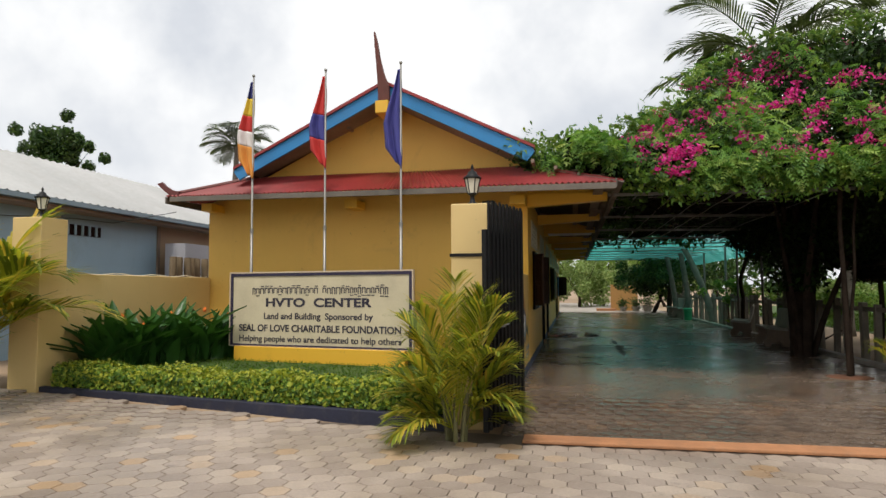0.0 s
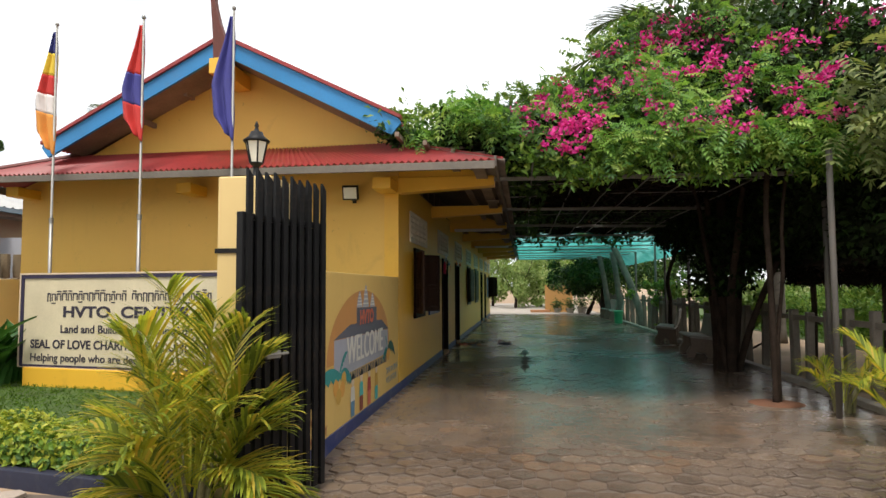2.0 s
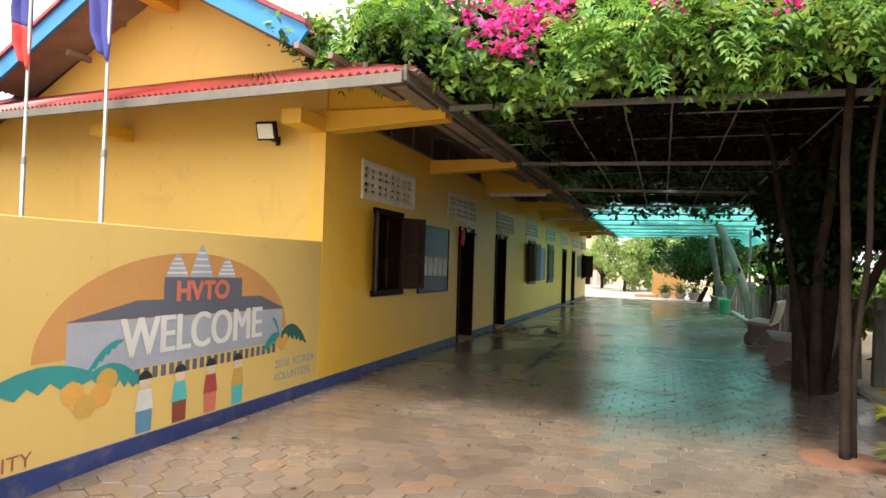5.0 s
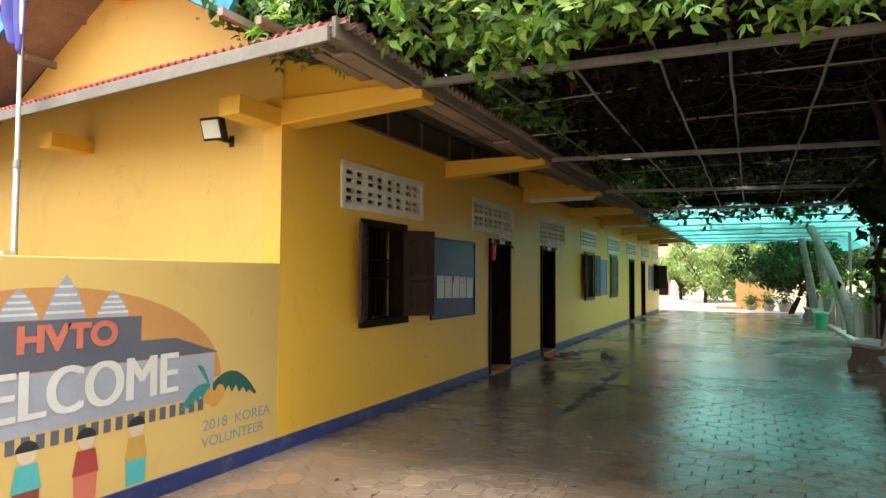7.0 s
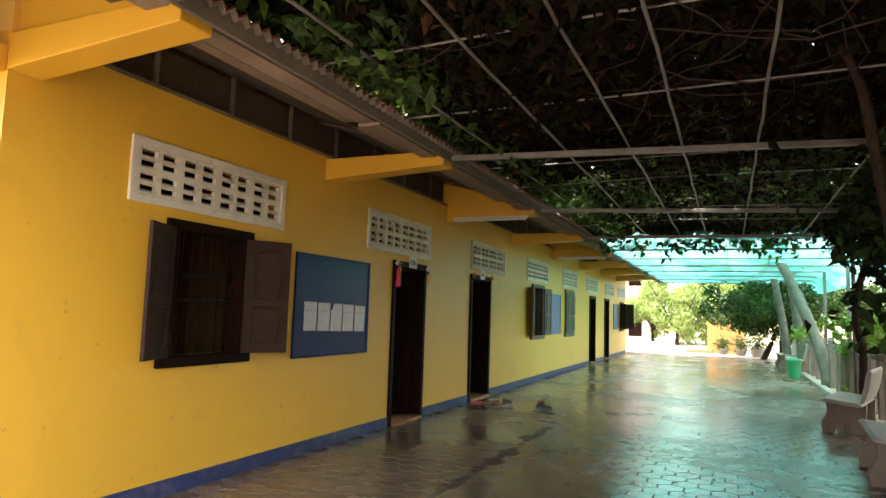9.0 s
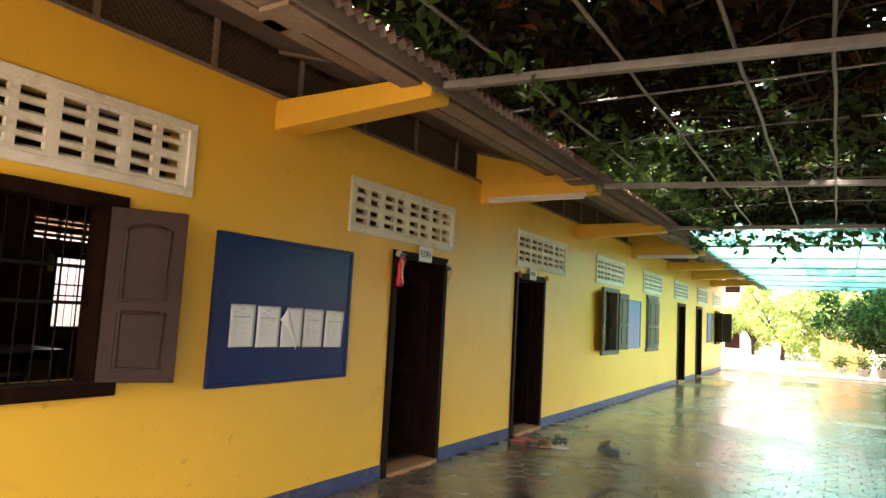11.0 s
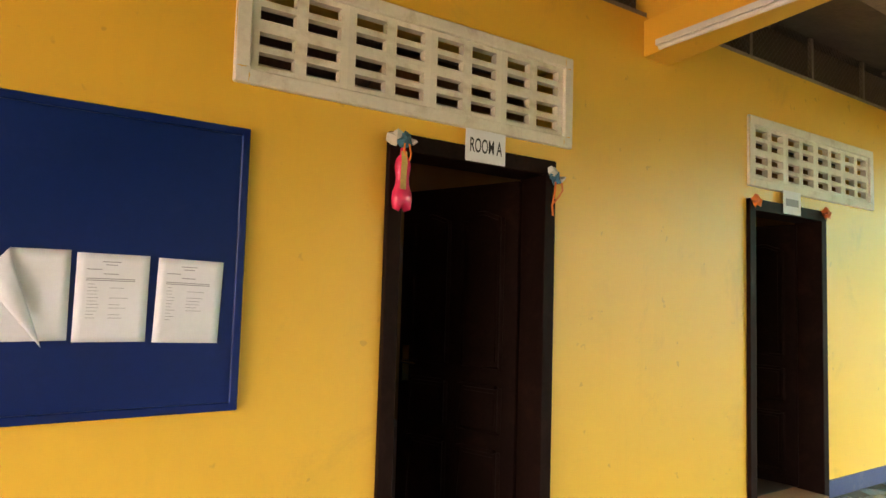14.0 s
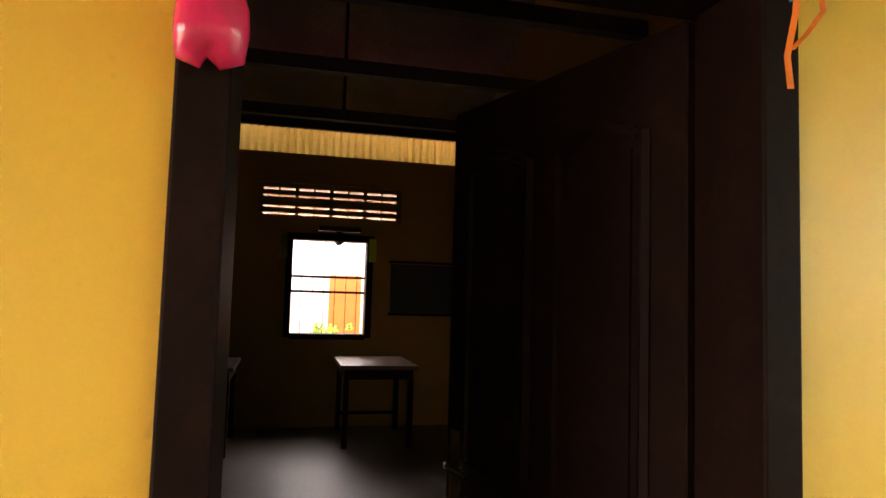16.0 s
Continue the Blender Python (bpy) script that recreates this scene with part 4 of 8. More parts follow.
for r in ((-5.865, -2.345, 1.632, 1.655), (-5.865, -2.345, 0.364, 0.372), (-5.865, -5.842, 0.372, 1.632), (-2.368, -2.345, 0.372, 1.632)):
    box(bm, r[0], r[1], SIGN_Y - 0.05, SIGN_Y + 0.05, r[2], r[3])
skewed(part("edging", bm, paint("sign_edging", (0.60, 0.47, 0.34)), sign, "pale outer edging"), FLAT_SKEW)
skewed(boxes("plinth", [(-5.74, -2.48, SIGN_Y - 0.08, SIGN_Y + 0.12, -0.1, 0.362)], YELLOW, sign, "yellow plinth", 0.01), FLAT_SKEW)


def lettering(name, text, size, centre, parent, material, rot, depth=0.002, width=None, stretch=1.0, align="CENTER", bold=0.0):
    """Raised lettering in the built-in font as a mesh; fitted to a width."""
    cu = bpy.data.curves.new(name, "FONT")
    cu.body = text
    cu.size = size
    cu.align_x, cu.align_y = align, "CENTER"
    cu.extrude = depth
    cu.offset = bold
    ob = bpy.data.objects.new(name, cu)
    scene.collection.objects.link(ob)
    dg = bpy.context.evaluated_depsgraph_get()
    me = bpy.data.meshes.new_from_object(ob.evaluated_get(dg))
    bpy.data.objects.remove(ob)
    xs_ = [v.co.x for v in me.vertices] or [0]
    k_ = width / (max(xs_) - min(xs_)) if width else 1.0
    me.transform(Matrix.Diagonal((k_, stretch, 1, 1)))
    me.materials.clear()
    me.materials.append(material)
    o = new(name, me)
    o.matrix_basis = Matrix.Translation(centre) @ rot
    if parent is not None:
        o.parent = parent
    if len(text) > 5:
        o["kind"] = "stuff"
    return o


INK = paint("sign_ink", (0.035, 0.03, 0.05))
FRONT = Euler((radians(90), 0, -math.atan(0.167))).to_matrix().to_4x4()
SX = -4.105
SY = skew_y(SX, SIGN_Y - 0.034)
lettering("inscription", "HVTO  CENTER", 0.24, (SX, SY, 1.115), sign, INK, FRONT, width=2.06, stretch=0.84, bold=0.008)
lettering("inscription", "Land and Building  Sponsored by", 0.15, (SX, SY, 0.885), sign, INK, FRONT, width=2.12, bold=0.003)
lettering("inscription", "SEAL OF LOVE CHARITABLE FOUNDATION", 0.17, (SX, SY, 0.675), sign, INK, FRONT, width=3.14, bold=0.004, stretch=0.95)
lettering("inscription", "Helping people who are dedicated to help others", 0.15, (SX, SY, 0.495), sign, INK, FRONT, width=3.14, bold=0.002)
# a line of script that stays unread: short hooked strokes of its size
bm = bmesh.new()
rs = random.Random(3)
x = SX - 1.28
while x < SX + 1.28:
    w = rs.uniform(0.05, 0.085)
    h = rs.choice((0.085, 0.1, 0.12))
    z = 1.325 - h / 2 + rs.uniform(-0.008, 0.008)
    for r in ((x, x + 0.016, z, z + h), (x + w - 0.016, x + w, z, z + h * 0.95), (x + 0.016, x + w - 0.016, z + h - 0.018, z + h)):
        box(bm, r[0], r[1], SIGN_Y - 0.036, SIGN_Y - 0.032, r[2], r[3])
    if rs.random() < 0.4:
        box(bm, x, x + w, SIGN_Y - 0.036, SIGN_Y - 0.032, z - 0.04, z - 0.024)
    if rs.random() < 0.35:
        box(bm, x + 0.01, x + w, SIGN_Y - 0.036, SIGN_Y - 0.032, z + h + 0.018, z + h + 0.034)
    x += w + (0.09 if rs.random() < 0.08 else 0.014)
tagged(skewed(part("script_line", bm, INK, sign), FLAT_SKEW), kind="stuff")

# flagpoles and hanging flags


def flagpole(x, y, top, bands, drop, label, swing):
    p = thing("flagpole", label, "flagpole", "flagpoles", at=pose(x, y, 0))
    bm = bmesh.new()
    tube(bm, [(0, 0, -0.05), (0, 0, 2.4), (0, 0, 2.4), (0, 0, top)], [0.026, 0.026, 0.019, 0.016], 10)
    part("pole", bm, POLE_STEEL, p, smooth=True)
    bm = bmesh.new()
    lathe(bm, [(0.005, 0), (0.024, 0.012), (0.03, 0.03), (0.022, 0.05), (0.004, 0.06)], 10, (0, 0, top))
    part("finial", bm, POLE_STEEL, p, smooth=True)
    bm = bmesh.new()
    lathe(bm, [(0.031, 2.37), (0.031, 2.44)], 10)
    part("collar", bm, POLE_STEEL, p)
    # cloth in folds: gathered under the top of the pole, widest low down
    rows_, cols_ = 44, 17
    grid_ = []
    for i in range(rows_ + 1):
        t_ = i / rows_
        z_ = top - 0.08 - t_ * drop
        wdt = 0.05 + swing * min(1, t_ * 1.7) * (1.0 if t_ < 0.86 else 1 - (t_ - 0.86) * 4.5)
        line = []
        for j in range(cols_ + 1):
            s_ = j / cols_
            f_ = math.sin(s_ * 11 + t_ * 3) * 0.035 + math.sin(s_ * 19 + t_ * 5) * 0.012
            line.append((-s_ * wdt + 0.012 * math.sin(t_ * 9) + (0.05 * t_ * swing), f_ * (0.5 + t_), z_ - 0.10 * (1 - s_) * t_ * 0.8 + 0.06 * s_ * t_))
        grid_.append(line)
    for a_, b_, material, nm in bands:
        vs_, fs_ = [], []
        i0, i1 = int(a_ * rows_), int(b_ * rows_)
        for i in range(i0, i1 + 1):
            vs_ += grid_[i]
        m_ = cols_ + 1
        for i in range(i1 - i0):
            for j in range(cols_):
                fs_.append((i * m_ + j, i * m_ + j + 1, (i + 1) * m_ + j + 1, (i + 1) * m_ + j))
        o = sheet_mesh("flag", vs_, fs_, material, p, nm, True)
        so = o.modifiers.new("thickness", "SOLIDIFY")
        so.thickness = 0.004
    return p


def cloth(name, colour):
    return surface(name, colour, 0.8, 0.12, 3.0, 90.0, 0.1)


C_BLUE, C_RED, C_ORANGE = cloth("cloth_navy", (0.03, 0.035, 0.17)), cloth("cloth_red", (0.52, 0.035, 0.03)), cloth("cloth_orange", (0.66, 0.27, 0.05))
C_YEL, C_WHT = cloth("cloth_yellow", (0.7, 0.5, 0.05)), cloth("cloth_white", (0.72, 0.66, 0.64))
C_SKY = cloth("cloth_violet_blue", (0.05, 0.05, 0.24))
flagpole(-5.52, 10.37, 5.22, [(0, 0.2, C_BLUE, "dark blue band"), (0.2, 0.38, C_YEL, "yellow band"), (0.38, 0.54, C_RED, "red band"), (0.54, 0.70, C_WHT, "white band"), (0.70, 1, C_ORANGE, "orange band")], 1.72, "slim steel flagpole with a hanging five-colour striped flag", 0.27)
flagpole(-4.03, 10.13, 5.14, [(0, 0.45, C_RED, "red cloth"), (0.45, 0.72, C_SKY, "blue cloth"), (0.72, 1, C_RED, "red cloth")], 1.55, "slim steel flagpole with a hanging red and blue flag", 0.26)
flagpole(-2.61, 9.89, 5.08, [(0, 1, C_SKY, "violet blue cloth")], 1.58, "slim steel flagpole with a hanging violet blue flag", 0.25)

# flood lamp on the gable wall
fl = thing("flood_lamp", "small black flood lamp tilted down on the gable wall", "lamp", at=pose(-1.27, 10.76, 2.76))
bm = bmesh.new()
box(bm, -0.02, 0.02, 0.02, 0.23, -0.09, -0.05)
box(bm, -0.03, 0.03, 0.222, 0.245, -0.12, -0.02)
part("bracket", bm, GATE_BLACK, fl)
bm = bmesh.new()
box(bm, -0.13, 0.13, -0.03, 0.045, -0.11, 0.11)
soften(bm, 0.012)
head = part("housing", bm, GATE_BLACK, fl)
head.rotation_euler = (radians(18), 0, radians(4))
head.scale = (0.86, 1.0, 0.92)
bm = bmesh.new()
box(bm, -0.105, 0.105, -0.036, -0.030, -0.085, 0.085)
pane = part("pane", bm, surface("flood_pane", (0.78, 0.78, 0.70), 0.25, 0.1, bump=0), head, "pale glass pane")

# mural, painted flat on the boundary wall; u runs along y, v is height
mural = thing("mural", "painted welcome mural with an orange sun, grey temple and coconut palms", "mural", kind="structure")
MX = WX
layer_count = [0]


def mural_shape(name, outline, colour):
    layer_count[0] += 1
    bm = bmesh.new()
    x = MX + 0.0006 + 0.00005 * layer_count[0]
    vs_ = [bm.verts.new((x, u, v)) for u, v in outline]
    bm.faces.new(vs_)
    bm.normal_update()
    bmesh.ops.triangulate(bm, faces=bm.faces[:])
    me = bpy.data.meshes.new(name)
    bm.to_mesh(me)
    bm.free()
    me.materials.append(colour)
    ob = new(name, me)
    ob.parent = mural
    return ob


def oval(cu, cv, ru, rv, n=28, a0=0, a1=360):
    return [(cu + ru * math.cos(radians(a0 + (a1 - a0) * i / n)), cv + rv * math.sin(radians(a0 + (a1 - a0) * i / n))) for i in range(n if a1 - a0 == 360 else n + 1)]


P_ORANGE, P_GREY, P_CHAR, P_WHITE = paint("mural_orange", (0.50, 0.24, 0.075)), paint("mural_grey", (0.33, 0.34, 0.38)), paint("mural_charcoal", (0.10, 0.105, 0.13)), paint("mural_white", (0.6, 0.58, 0.52))
P_TEAL, P_LEAF, P_FRUIT, P_CORAL = paint("mural_teal", (0.03, 0.23, 0.22)), paint("mural_dark_green", (0.02, 0.09, 0.07)), paint("mural_fruit", (0.6, 0.30, 0.06)), paint("mural_coral", (0.55, 0.15, 0.09))
P_RED, P_SKIRT, P_BLUE, P_TAN = paint("mural_red", (0.36, 0.05, 0.04)), paint("mural_maroon", (0.22, 0.05, 0.03)), paint("mural_steel_blue", (0.10, 0.22, 0.33)), paint("mural_cream", (0.62, 0.48, 0.33))
P_TURQ, P_OCHRE, P_RUST = paint("mural_turquoise", (0.08, 0.40, 0.38)), paint("mural_ochre", (0.5, 0.3, 0.06)), paint("mural_rust", (0.32, 0.10, 0.05))
P_BLACK = paint("mural_black", (0.02, 0.02, 0.02))
mural_shape("sun_disc", oval(8.90, 0.72, 1.33, 0.68, 40, 0, 180), P_ORANGE)
mural_shape("temple_base", [(7.80, 0.58), (10.16, 0.60), (10.16, 0.90), (7.80, 0.94)], P_GREY)
mural_shape("temple_roof", [(7.78, 0.945), (10.20, 0.905), (9.80, 1.04), (8.35, 1.06)], P_CHAR)
mural_shape("temple_block", [(8.60, 1.0), (9.52, 1.0), (9.52, 1.205), (8.60, 1.22)], P_CHAR)
for cu, w_, b_, t_ in ((8.73, 0.17, 1.22, 1.40), (9.0, 0.19, 1.215, 1.475), (9.31, 0.17, 1.21, 1.38)):
    mural_shape("temple_tower", [(cu - w_ * 0.7, b_), (cu + w_ * 0.7, b_), (cu + w_ * 0.4, b_ + (t_ - b_) * 0.6), (cu, t_), (cu - w_ * 0.4, b_ + (t_ - b_) * 0.6)], P_GREY)
    for q in range(4):
        z_ = b_ + (t_ - b_) * (0.13 + 0.19 * q)
        hw = w_ * (0.62 - 0.13 * q)
        mural_shape("stripe", [(cu - hw, z_), (cu + hw, z_), (cu + hw, z_ + 0.014), (cu - hw, z_ + 0.014)], P_WHITE)
for q in range(21):
    u_ = 8.35 + q * 0.083
    mural_shape("column", [(u_, 0.50), (u_ + 0.05, 0.50), (u_ + 0.05, 0.582), (u_, 0.582)], P_CHAR)
SIDE = Matrix(((0, 0, 1, 0), (1, 0, 0, 0), (0, 1, 0, 0), (0, 0, 0, 1)))
for dy, dx in ((-0.011, 0.0), (0.011, 0.0009)):
    lettering("inscription", "WELCOME", 0.4, (MX + 0.0075 + dx, 9.02 + dy, 0.79), mural, P_WHITE, SIDE, depth=0.0003, width=1.6, stretch=0.98)
lettering("inscription", "HVTO", 0.2, (MX + 0.0075, 9.03, 1.105), mural, P_CORAL, SIDE, depth=0.0003, width=0.62, bold=0.009)
P_DULL = paint("mural_slate_blue", (0.16, 0.27, 0.33))
lettering("inscription", "2018  KOREA", 0.11, (MX + 0.002, 10.42, 0.375), mural, P_DULL, SIDE, depth=0.0005, width=0.72)
lettering("inscription", "VOLUNTEER", 0.11, (MX + 0.002, 10.38, 0.255), mural, P_DULL, SIDE, depth=0.0005, width=0.66)
lettering("inscription", "HONGIK", 0.11, (MX + 0.002, 7.12, 0.32), mural, P_RUST, SIDE, depth=0.0005, width=0.42)
lettering("inscription", "UNIVERSITY", 0.12, (MX + 0.002, 7.25, 0.175), mural, P_RUST, SIDE, depth=0.0005, width=0.70)


def frond(u0, v0, u1, v1, sag, wid, colour):
    up, dn = [], []
    n_ = 12
    for i in range(n_ + 1):
        t_ = i / n_
        u_, v_ = u0 + (u1 - u0) * t_, v0 + (v1 - v0) * t_ + sag * 4 * t_ * (1 - t_)
        w_ = wid * math.sin(math.pi * (0.12 + 0.88 * t_)) ** 0.8
        up.append((u_, v_ + w_ * 0.35))
        dn.append((u_, v_ - w_ * (1.0 if i % 2 else 0.55)))
    mural_shape("palm_frond", up + dn[::-1], colour)


frond(8.0, 0.60, 7.1, 0.48, 0.11, 0.12, P_TEAL)
frond(8.0, 0.60, 8.45, 0.46, 0.07, 0.12, P_TEAL)
frond(7.95, 0.60, 8.25, 0.80, 0.05, 0.06, P_TEAL)
frond(10.15, 0.66, 10.62, 0.53, 0.10, 0.12, P_LEAF)
frond(10.12, 0.66, 9.85, 0.53, 0.04, 0.09, P_TEAL)
frond(10.12, 0.66, 10.0, 0.82, 0.04, 0.05, P_TEAL)
for u_, v_, c_ in ((8.12, 0.55, P_OCHRE), (7.86, 0.50, P_FRUIT), (8.07, 0.46, P_FRUIT), (7.95, 0.41, P_OCHRE)):
    mural_shape("coconut", oval(u_, v_, 0.085, 0.075), c_)
for u_, v_ in ((10.12, 0.585), (10.22, 0.60), (10.17, 0.56)):
    mural_shape("coconut", oval(u_, v_, 0.05, 0.06), P_FRUIT)
# a row of four plain painted shapes under the temple
for u_, a_, b_ in ((8.45, P_WHITE, P_BLUE), (8.80, P_TURQ, P_SKIRT), (9.15, P_RED, P_CORAL), (9.50, P_OCHRE, P_TURQ)):
    mural_shape("painted_block", [(u_ - 0.07, 0.13), (u_ + 0.07, 0.13), (u_ + 0.075, 0.29), (u_ - 0.075, 0.29)], b_)
    mural_shape("painted_block", [(u_ - 0.085, 0.285), (u_ + 0.085, 0.285), (u_ + 0.06, 0.43), (u_ - 0.06, 0.43)], a_)
    mural_shape("painted_dot", oval(u_, 0.485, 0.055, 0.055), P_TAN)
    mural_shape("painted_cap", oval(u_, 0.50, 0.065, 0.06, 14, 0, 180), P_BLACK)

# ---- doors, windows, vents and boards on the long wall ----


def solid_grid(us, vs, open_cells, t0, t1):
    """Mesh data of a plate in the y-z plane with open cells, thick from t0 to t1 along x."""
    verts, faces, seen = [], [], {}

    def vid(i, j, t):
        if (i, j, t) not in seen:
            seen[i, j, t] = len(verts)
            verts.append((t, us[i], vs[j]))
        return seen[i, j, t]
    full = {(i, j) for i in range(len(us) - 1) for j in range(len(vs) - 1)} - set(open_cells)
    for i, j in full:
        faces.append([vid(i, j, t1), vid(i + 1, j, t1), vid(i + 1, j + 1, t1), vid(i, j + 1, t1)])
        faces.append([vid(i, j, t0), vid(i, j + 1, t0), vid(i + 1, j + 1, t0), vid(i + 1, j, t0)])
        for di, dj, (p, q), (r, s) in ((-1, 0, (i, j), (i, j + 1)), (1, 0, (i + 1, j + 1), (i + 1, j)), (0, -1, (i + 1, j), (i, j)), (0, 1, (i, j + 1), (i + 1, j + 1))):
            if (i + di, j + dj) not in full:
                faces.append([vid(p, q, t0), vid(r, s, t0), vid(r, s, t1), vid(p, q, t1)])
    return verts, faces


def vent_grille():
    """White cement breeze-block vent, its lower corner at the origin, on the plane x = 0."""
    v = thing("vent_grille", "white painted cement breeze-block vent over the wall opening", "vent", "wall vents")
    w, h, b = VENT_W, VENT_Z1 - VENT_Z0, 0.058
    bm = bmesh.new()
    vs_, fs_ = solid_grid([0, b, w - b, w], [0, b, h - b, h], [(1, 1)], -0.03, 0.022)
    vv = [bm.verts.new(p) for p in vs_]
    for f in fs_:
        bm.faces.new([vv[i] for i in f])
    soften(bm, 0.005, 1)
    part("frame", bm, WHITE_BLOCK, v)
    bw, bh = (w - 2 * b) / 4, (h - 2 * b) / 2
    us = [0, bw * 0.085, bw * 0.44, bw * 0.56, bw * 0.915, bw]
    vs = [0, bh * 0.13, bh * 0.43, bh * 0.57, bh * 0.87, bh]
    vs_, fs_ = solid_grid(us, vs, [(1, 1), (3, 1), (1, 3), (3, 3)], -0.036, 0.004)
    # a sloping louvre behind each pair of slots
    for z0_ in (vs[1], vs[3]):
        o = len(vs_)
        z1_ = z0_ + bh * 0.145
        vs_ += [(-0.006, 0.01, z0_ + 0.004), (-0.006, bw - 0.01, z0_ + 0.004), (-0.05, bw - 0.01, z1_), (-0.05, 0.01, z1_),
                (-0.006, 0.01, z0_ - 0.004), (-0.006, bw - 0.01, z0_ - 0.004), (-0.05, bw - 0.01, z1_ - 0.01), (-0.05, 0.01, z1_ - 0.01)]
        fs_ += [[o, o + 1, o + 2, o + 3], [o + 7, o + 6, o + 5, o + 4], [o + 4, o + 5, o + 1, o], [o + 3, o + 2, o + 6, o + 7]]
    first = sheet_mesh("block", vs_, fs_, WHITE_BLOCK, v)
    for i in range(4):
        for j in range(2):
            o = first if i + j == 0 else new("block", first.data)
            o.parent = v
            o.location = (0, b + i * bw, b + j * bh)
    return v


vent = vent_grille()
vent.matrix_basis = pose(WX, VENTS[0], VENT_Z0)
for y in VENTS[1:]:
    copy_thing(vent, pose(WX, y, VENT_Z0))
# rear vents: four rows of thin slots, in the wall's shade-darkened colour
for y0, y1 in ((15.53, 17.05), (20.62, 22.1)):
    us, cells, vs = [y0], [], [2.2]
    for b_ in range(4):
        for q in range(2):
            a_ = y0 + 0.04 + b_ * 0.365 + q * 0.172
            cells.append(len(us))
            us += [a_, a_ + 0.155]
    us.append(y1)
    rows_ = []
    for z_ in (2.24, 2.315, 2.43, 2.505):
        rows_.append(len(vs))
        vs += [z_, z_ + 0.026]
    vs.append(2.58)
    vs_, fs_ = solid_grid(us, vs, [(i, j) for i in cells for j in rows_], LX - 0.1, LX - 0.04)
    v = thing("slotted_vent", "cement vent with thin bright slots, darkened like the room wall", "vent", "rear vents")
    sheet_mesh("block", vs_, fs_, INNER_DIM_YELLOW, v)


def moulding(bm, u0, u1, v0, v1, y, arch=0.0, r=0.008):
    """A raised bead round a panel, with a shaped top edge."""
    n_ = 10
    top = [(u0 + (u1 - u0) * i / n_, v1 + arch * math.sin(math.pi * i / n_) ** 2 * (0.6 + 0.4 * i / n_)) for i in range(n_ + 1)]
    loop = [(u0, v0)] + top + [(u1, v0), (u0, v0)]
    tube(bm, [(u, y, v) for u, v in loop], r, 5, False)


def panel_leaf(name, w, h, parent, material, columns, thick=0.036):
    """A panelled wooden leaf hung at the origin, along +x."""
    bm = bmesh.new()
    box(bm, 0, w, -thick / 2, thick / 2, 0, h)
    soften(bm, 0.004, 1)
    leaf_ = part(name, bm, material, parent)
    m_ = 0.085 if columns == 1 else 0.095
    cw = (w - m_ * (columns + 1)) / columns
    for c_ in range(columns):
        u0 = m_ + c_ * (cw + m_)
        rows_ = [(0.075, 0.40 * h, 0.0), (0.47 * h, 0.885 * h, 0.03)] if columns == 1 else [(0.1, 0.27 * h, 0.0), (0.32 * h, 0.44 * h, 0.0), (0.49 * h, 0.90 * h, 0.045)]
        for v0, v1, arch in rows_:
            bm = bmesh.new()
            for s_ in (-1, 1):
                moulding(bm, u0, u0 + cw, v0, v1, s_ * (thick / 2 + 0.001), arch, 0.014)
                outline = [(u0 + 0.035, v0 + 0.035), (u0 + cw - 0.035, v0 + 0.035), (u0 + cw - 0.035, v1 - 0.03), (u0 + 0.035, v1 - 0.03)]
                prism(bm, outline, "y", s_ * (thick / 2 - 0.002), s_ * (thick / 2 + 0.006))
            part("panel", bm, material, leaf_)
    return leaf_


def wall_door(index, y0, y1, angle, hinge_far, label, width_scale=1.0):
    d = tagged(new("door_%d" % index), label, "door", kind="structure")
    f = 0.068
    boxes("jamb", [(WX - 0.17, WX + 0.028, y0 - 0.002, y0 + f, -0.02, 2.05)], DARK_WOOD, d, edge=0.005)
    boxes("jamb", [(WX - 0.17, WX + 0.028, y1 - f, y1 + 0.002, -0.02, 2.05)], DARK_WOOD, d, edge=0.005)
    boxes("lintel", [(WX - 0.17, WX + 0.030, y0 - 0.002, y1 + 0.002, 1.975, 2.052)], DARK_WOOD, d, edge=0.005)
    boxes("sill", [(WX - 0.19, WX + 0.06, y0 + f, y1 - f, -0.03, 0.035)], TERRACOTTA, d, "worn terracotta sill", 0.008)
    w = y1 - y0 - 2 * f - 0.01
    leaf_ = panel_leaf("leaf", w, 1.92, d, DARK_WOOD, 2)
    a = radians(angle)
    if hinge_far:
        th = math.atan2(-math.cos(a), -math.sin(a))
        leaf_.matrix_basis = pose(WX - 0.15, y1 - f - 0.005, 0.045, 0, 0, math.degrees(th))
    else:
        th = math.atan2(math.cos(a), -math.sin(a))
        leaf_.matrix_basis = pose(WX - 0.15, y0 + f + 0.005, 0.045, 0, 0, math.degrees(th))
    bm = bmesh.new()
    for s_ in (-1, 1):
        tube(bm, [(w - 0.06, s_ * 0.018, 0.93), (w - 0.06, s_ * 0.06, 0.93), (w - 0.08, s_ * 0.065, 0.93), (w - 0.17, s_ * 0.062, 0.925)], 0.009, 8)
        box(bm, w - 0.085, w - 0.035, s_ * 0.018, s_ * 0.026, 0.82, 1.02)
    part("handle", bm, CHROME, leaf_, "steel lever handle")
    return d


wall_door(1, *DOORS[0], 72, True, "open dark panelled classroom door with a stained frame")
wall_door(2, *DOORS[1], 80, True, "open dark panelled door with shoes left outside")
wall_door(3, *DOORS[2], 70, True, "open dark door further along the yellow wall")
wall_door(4, *DOORS[3], 70, True, "open dark door at the end of the yellow wall")


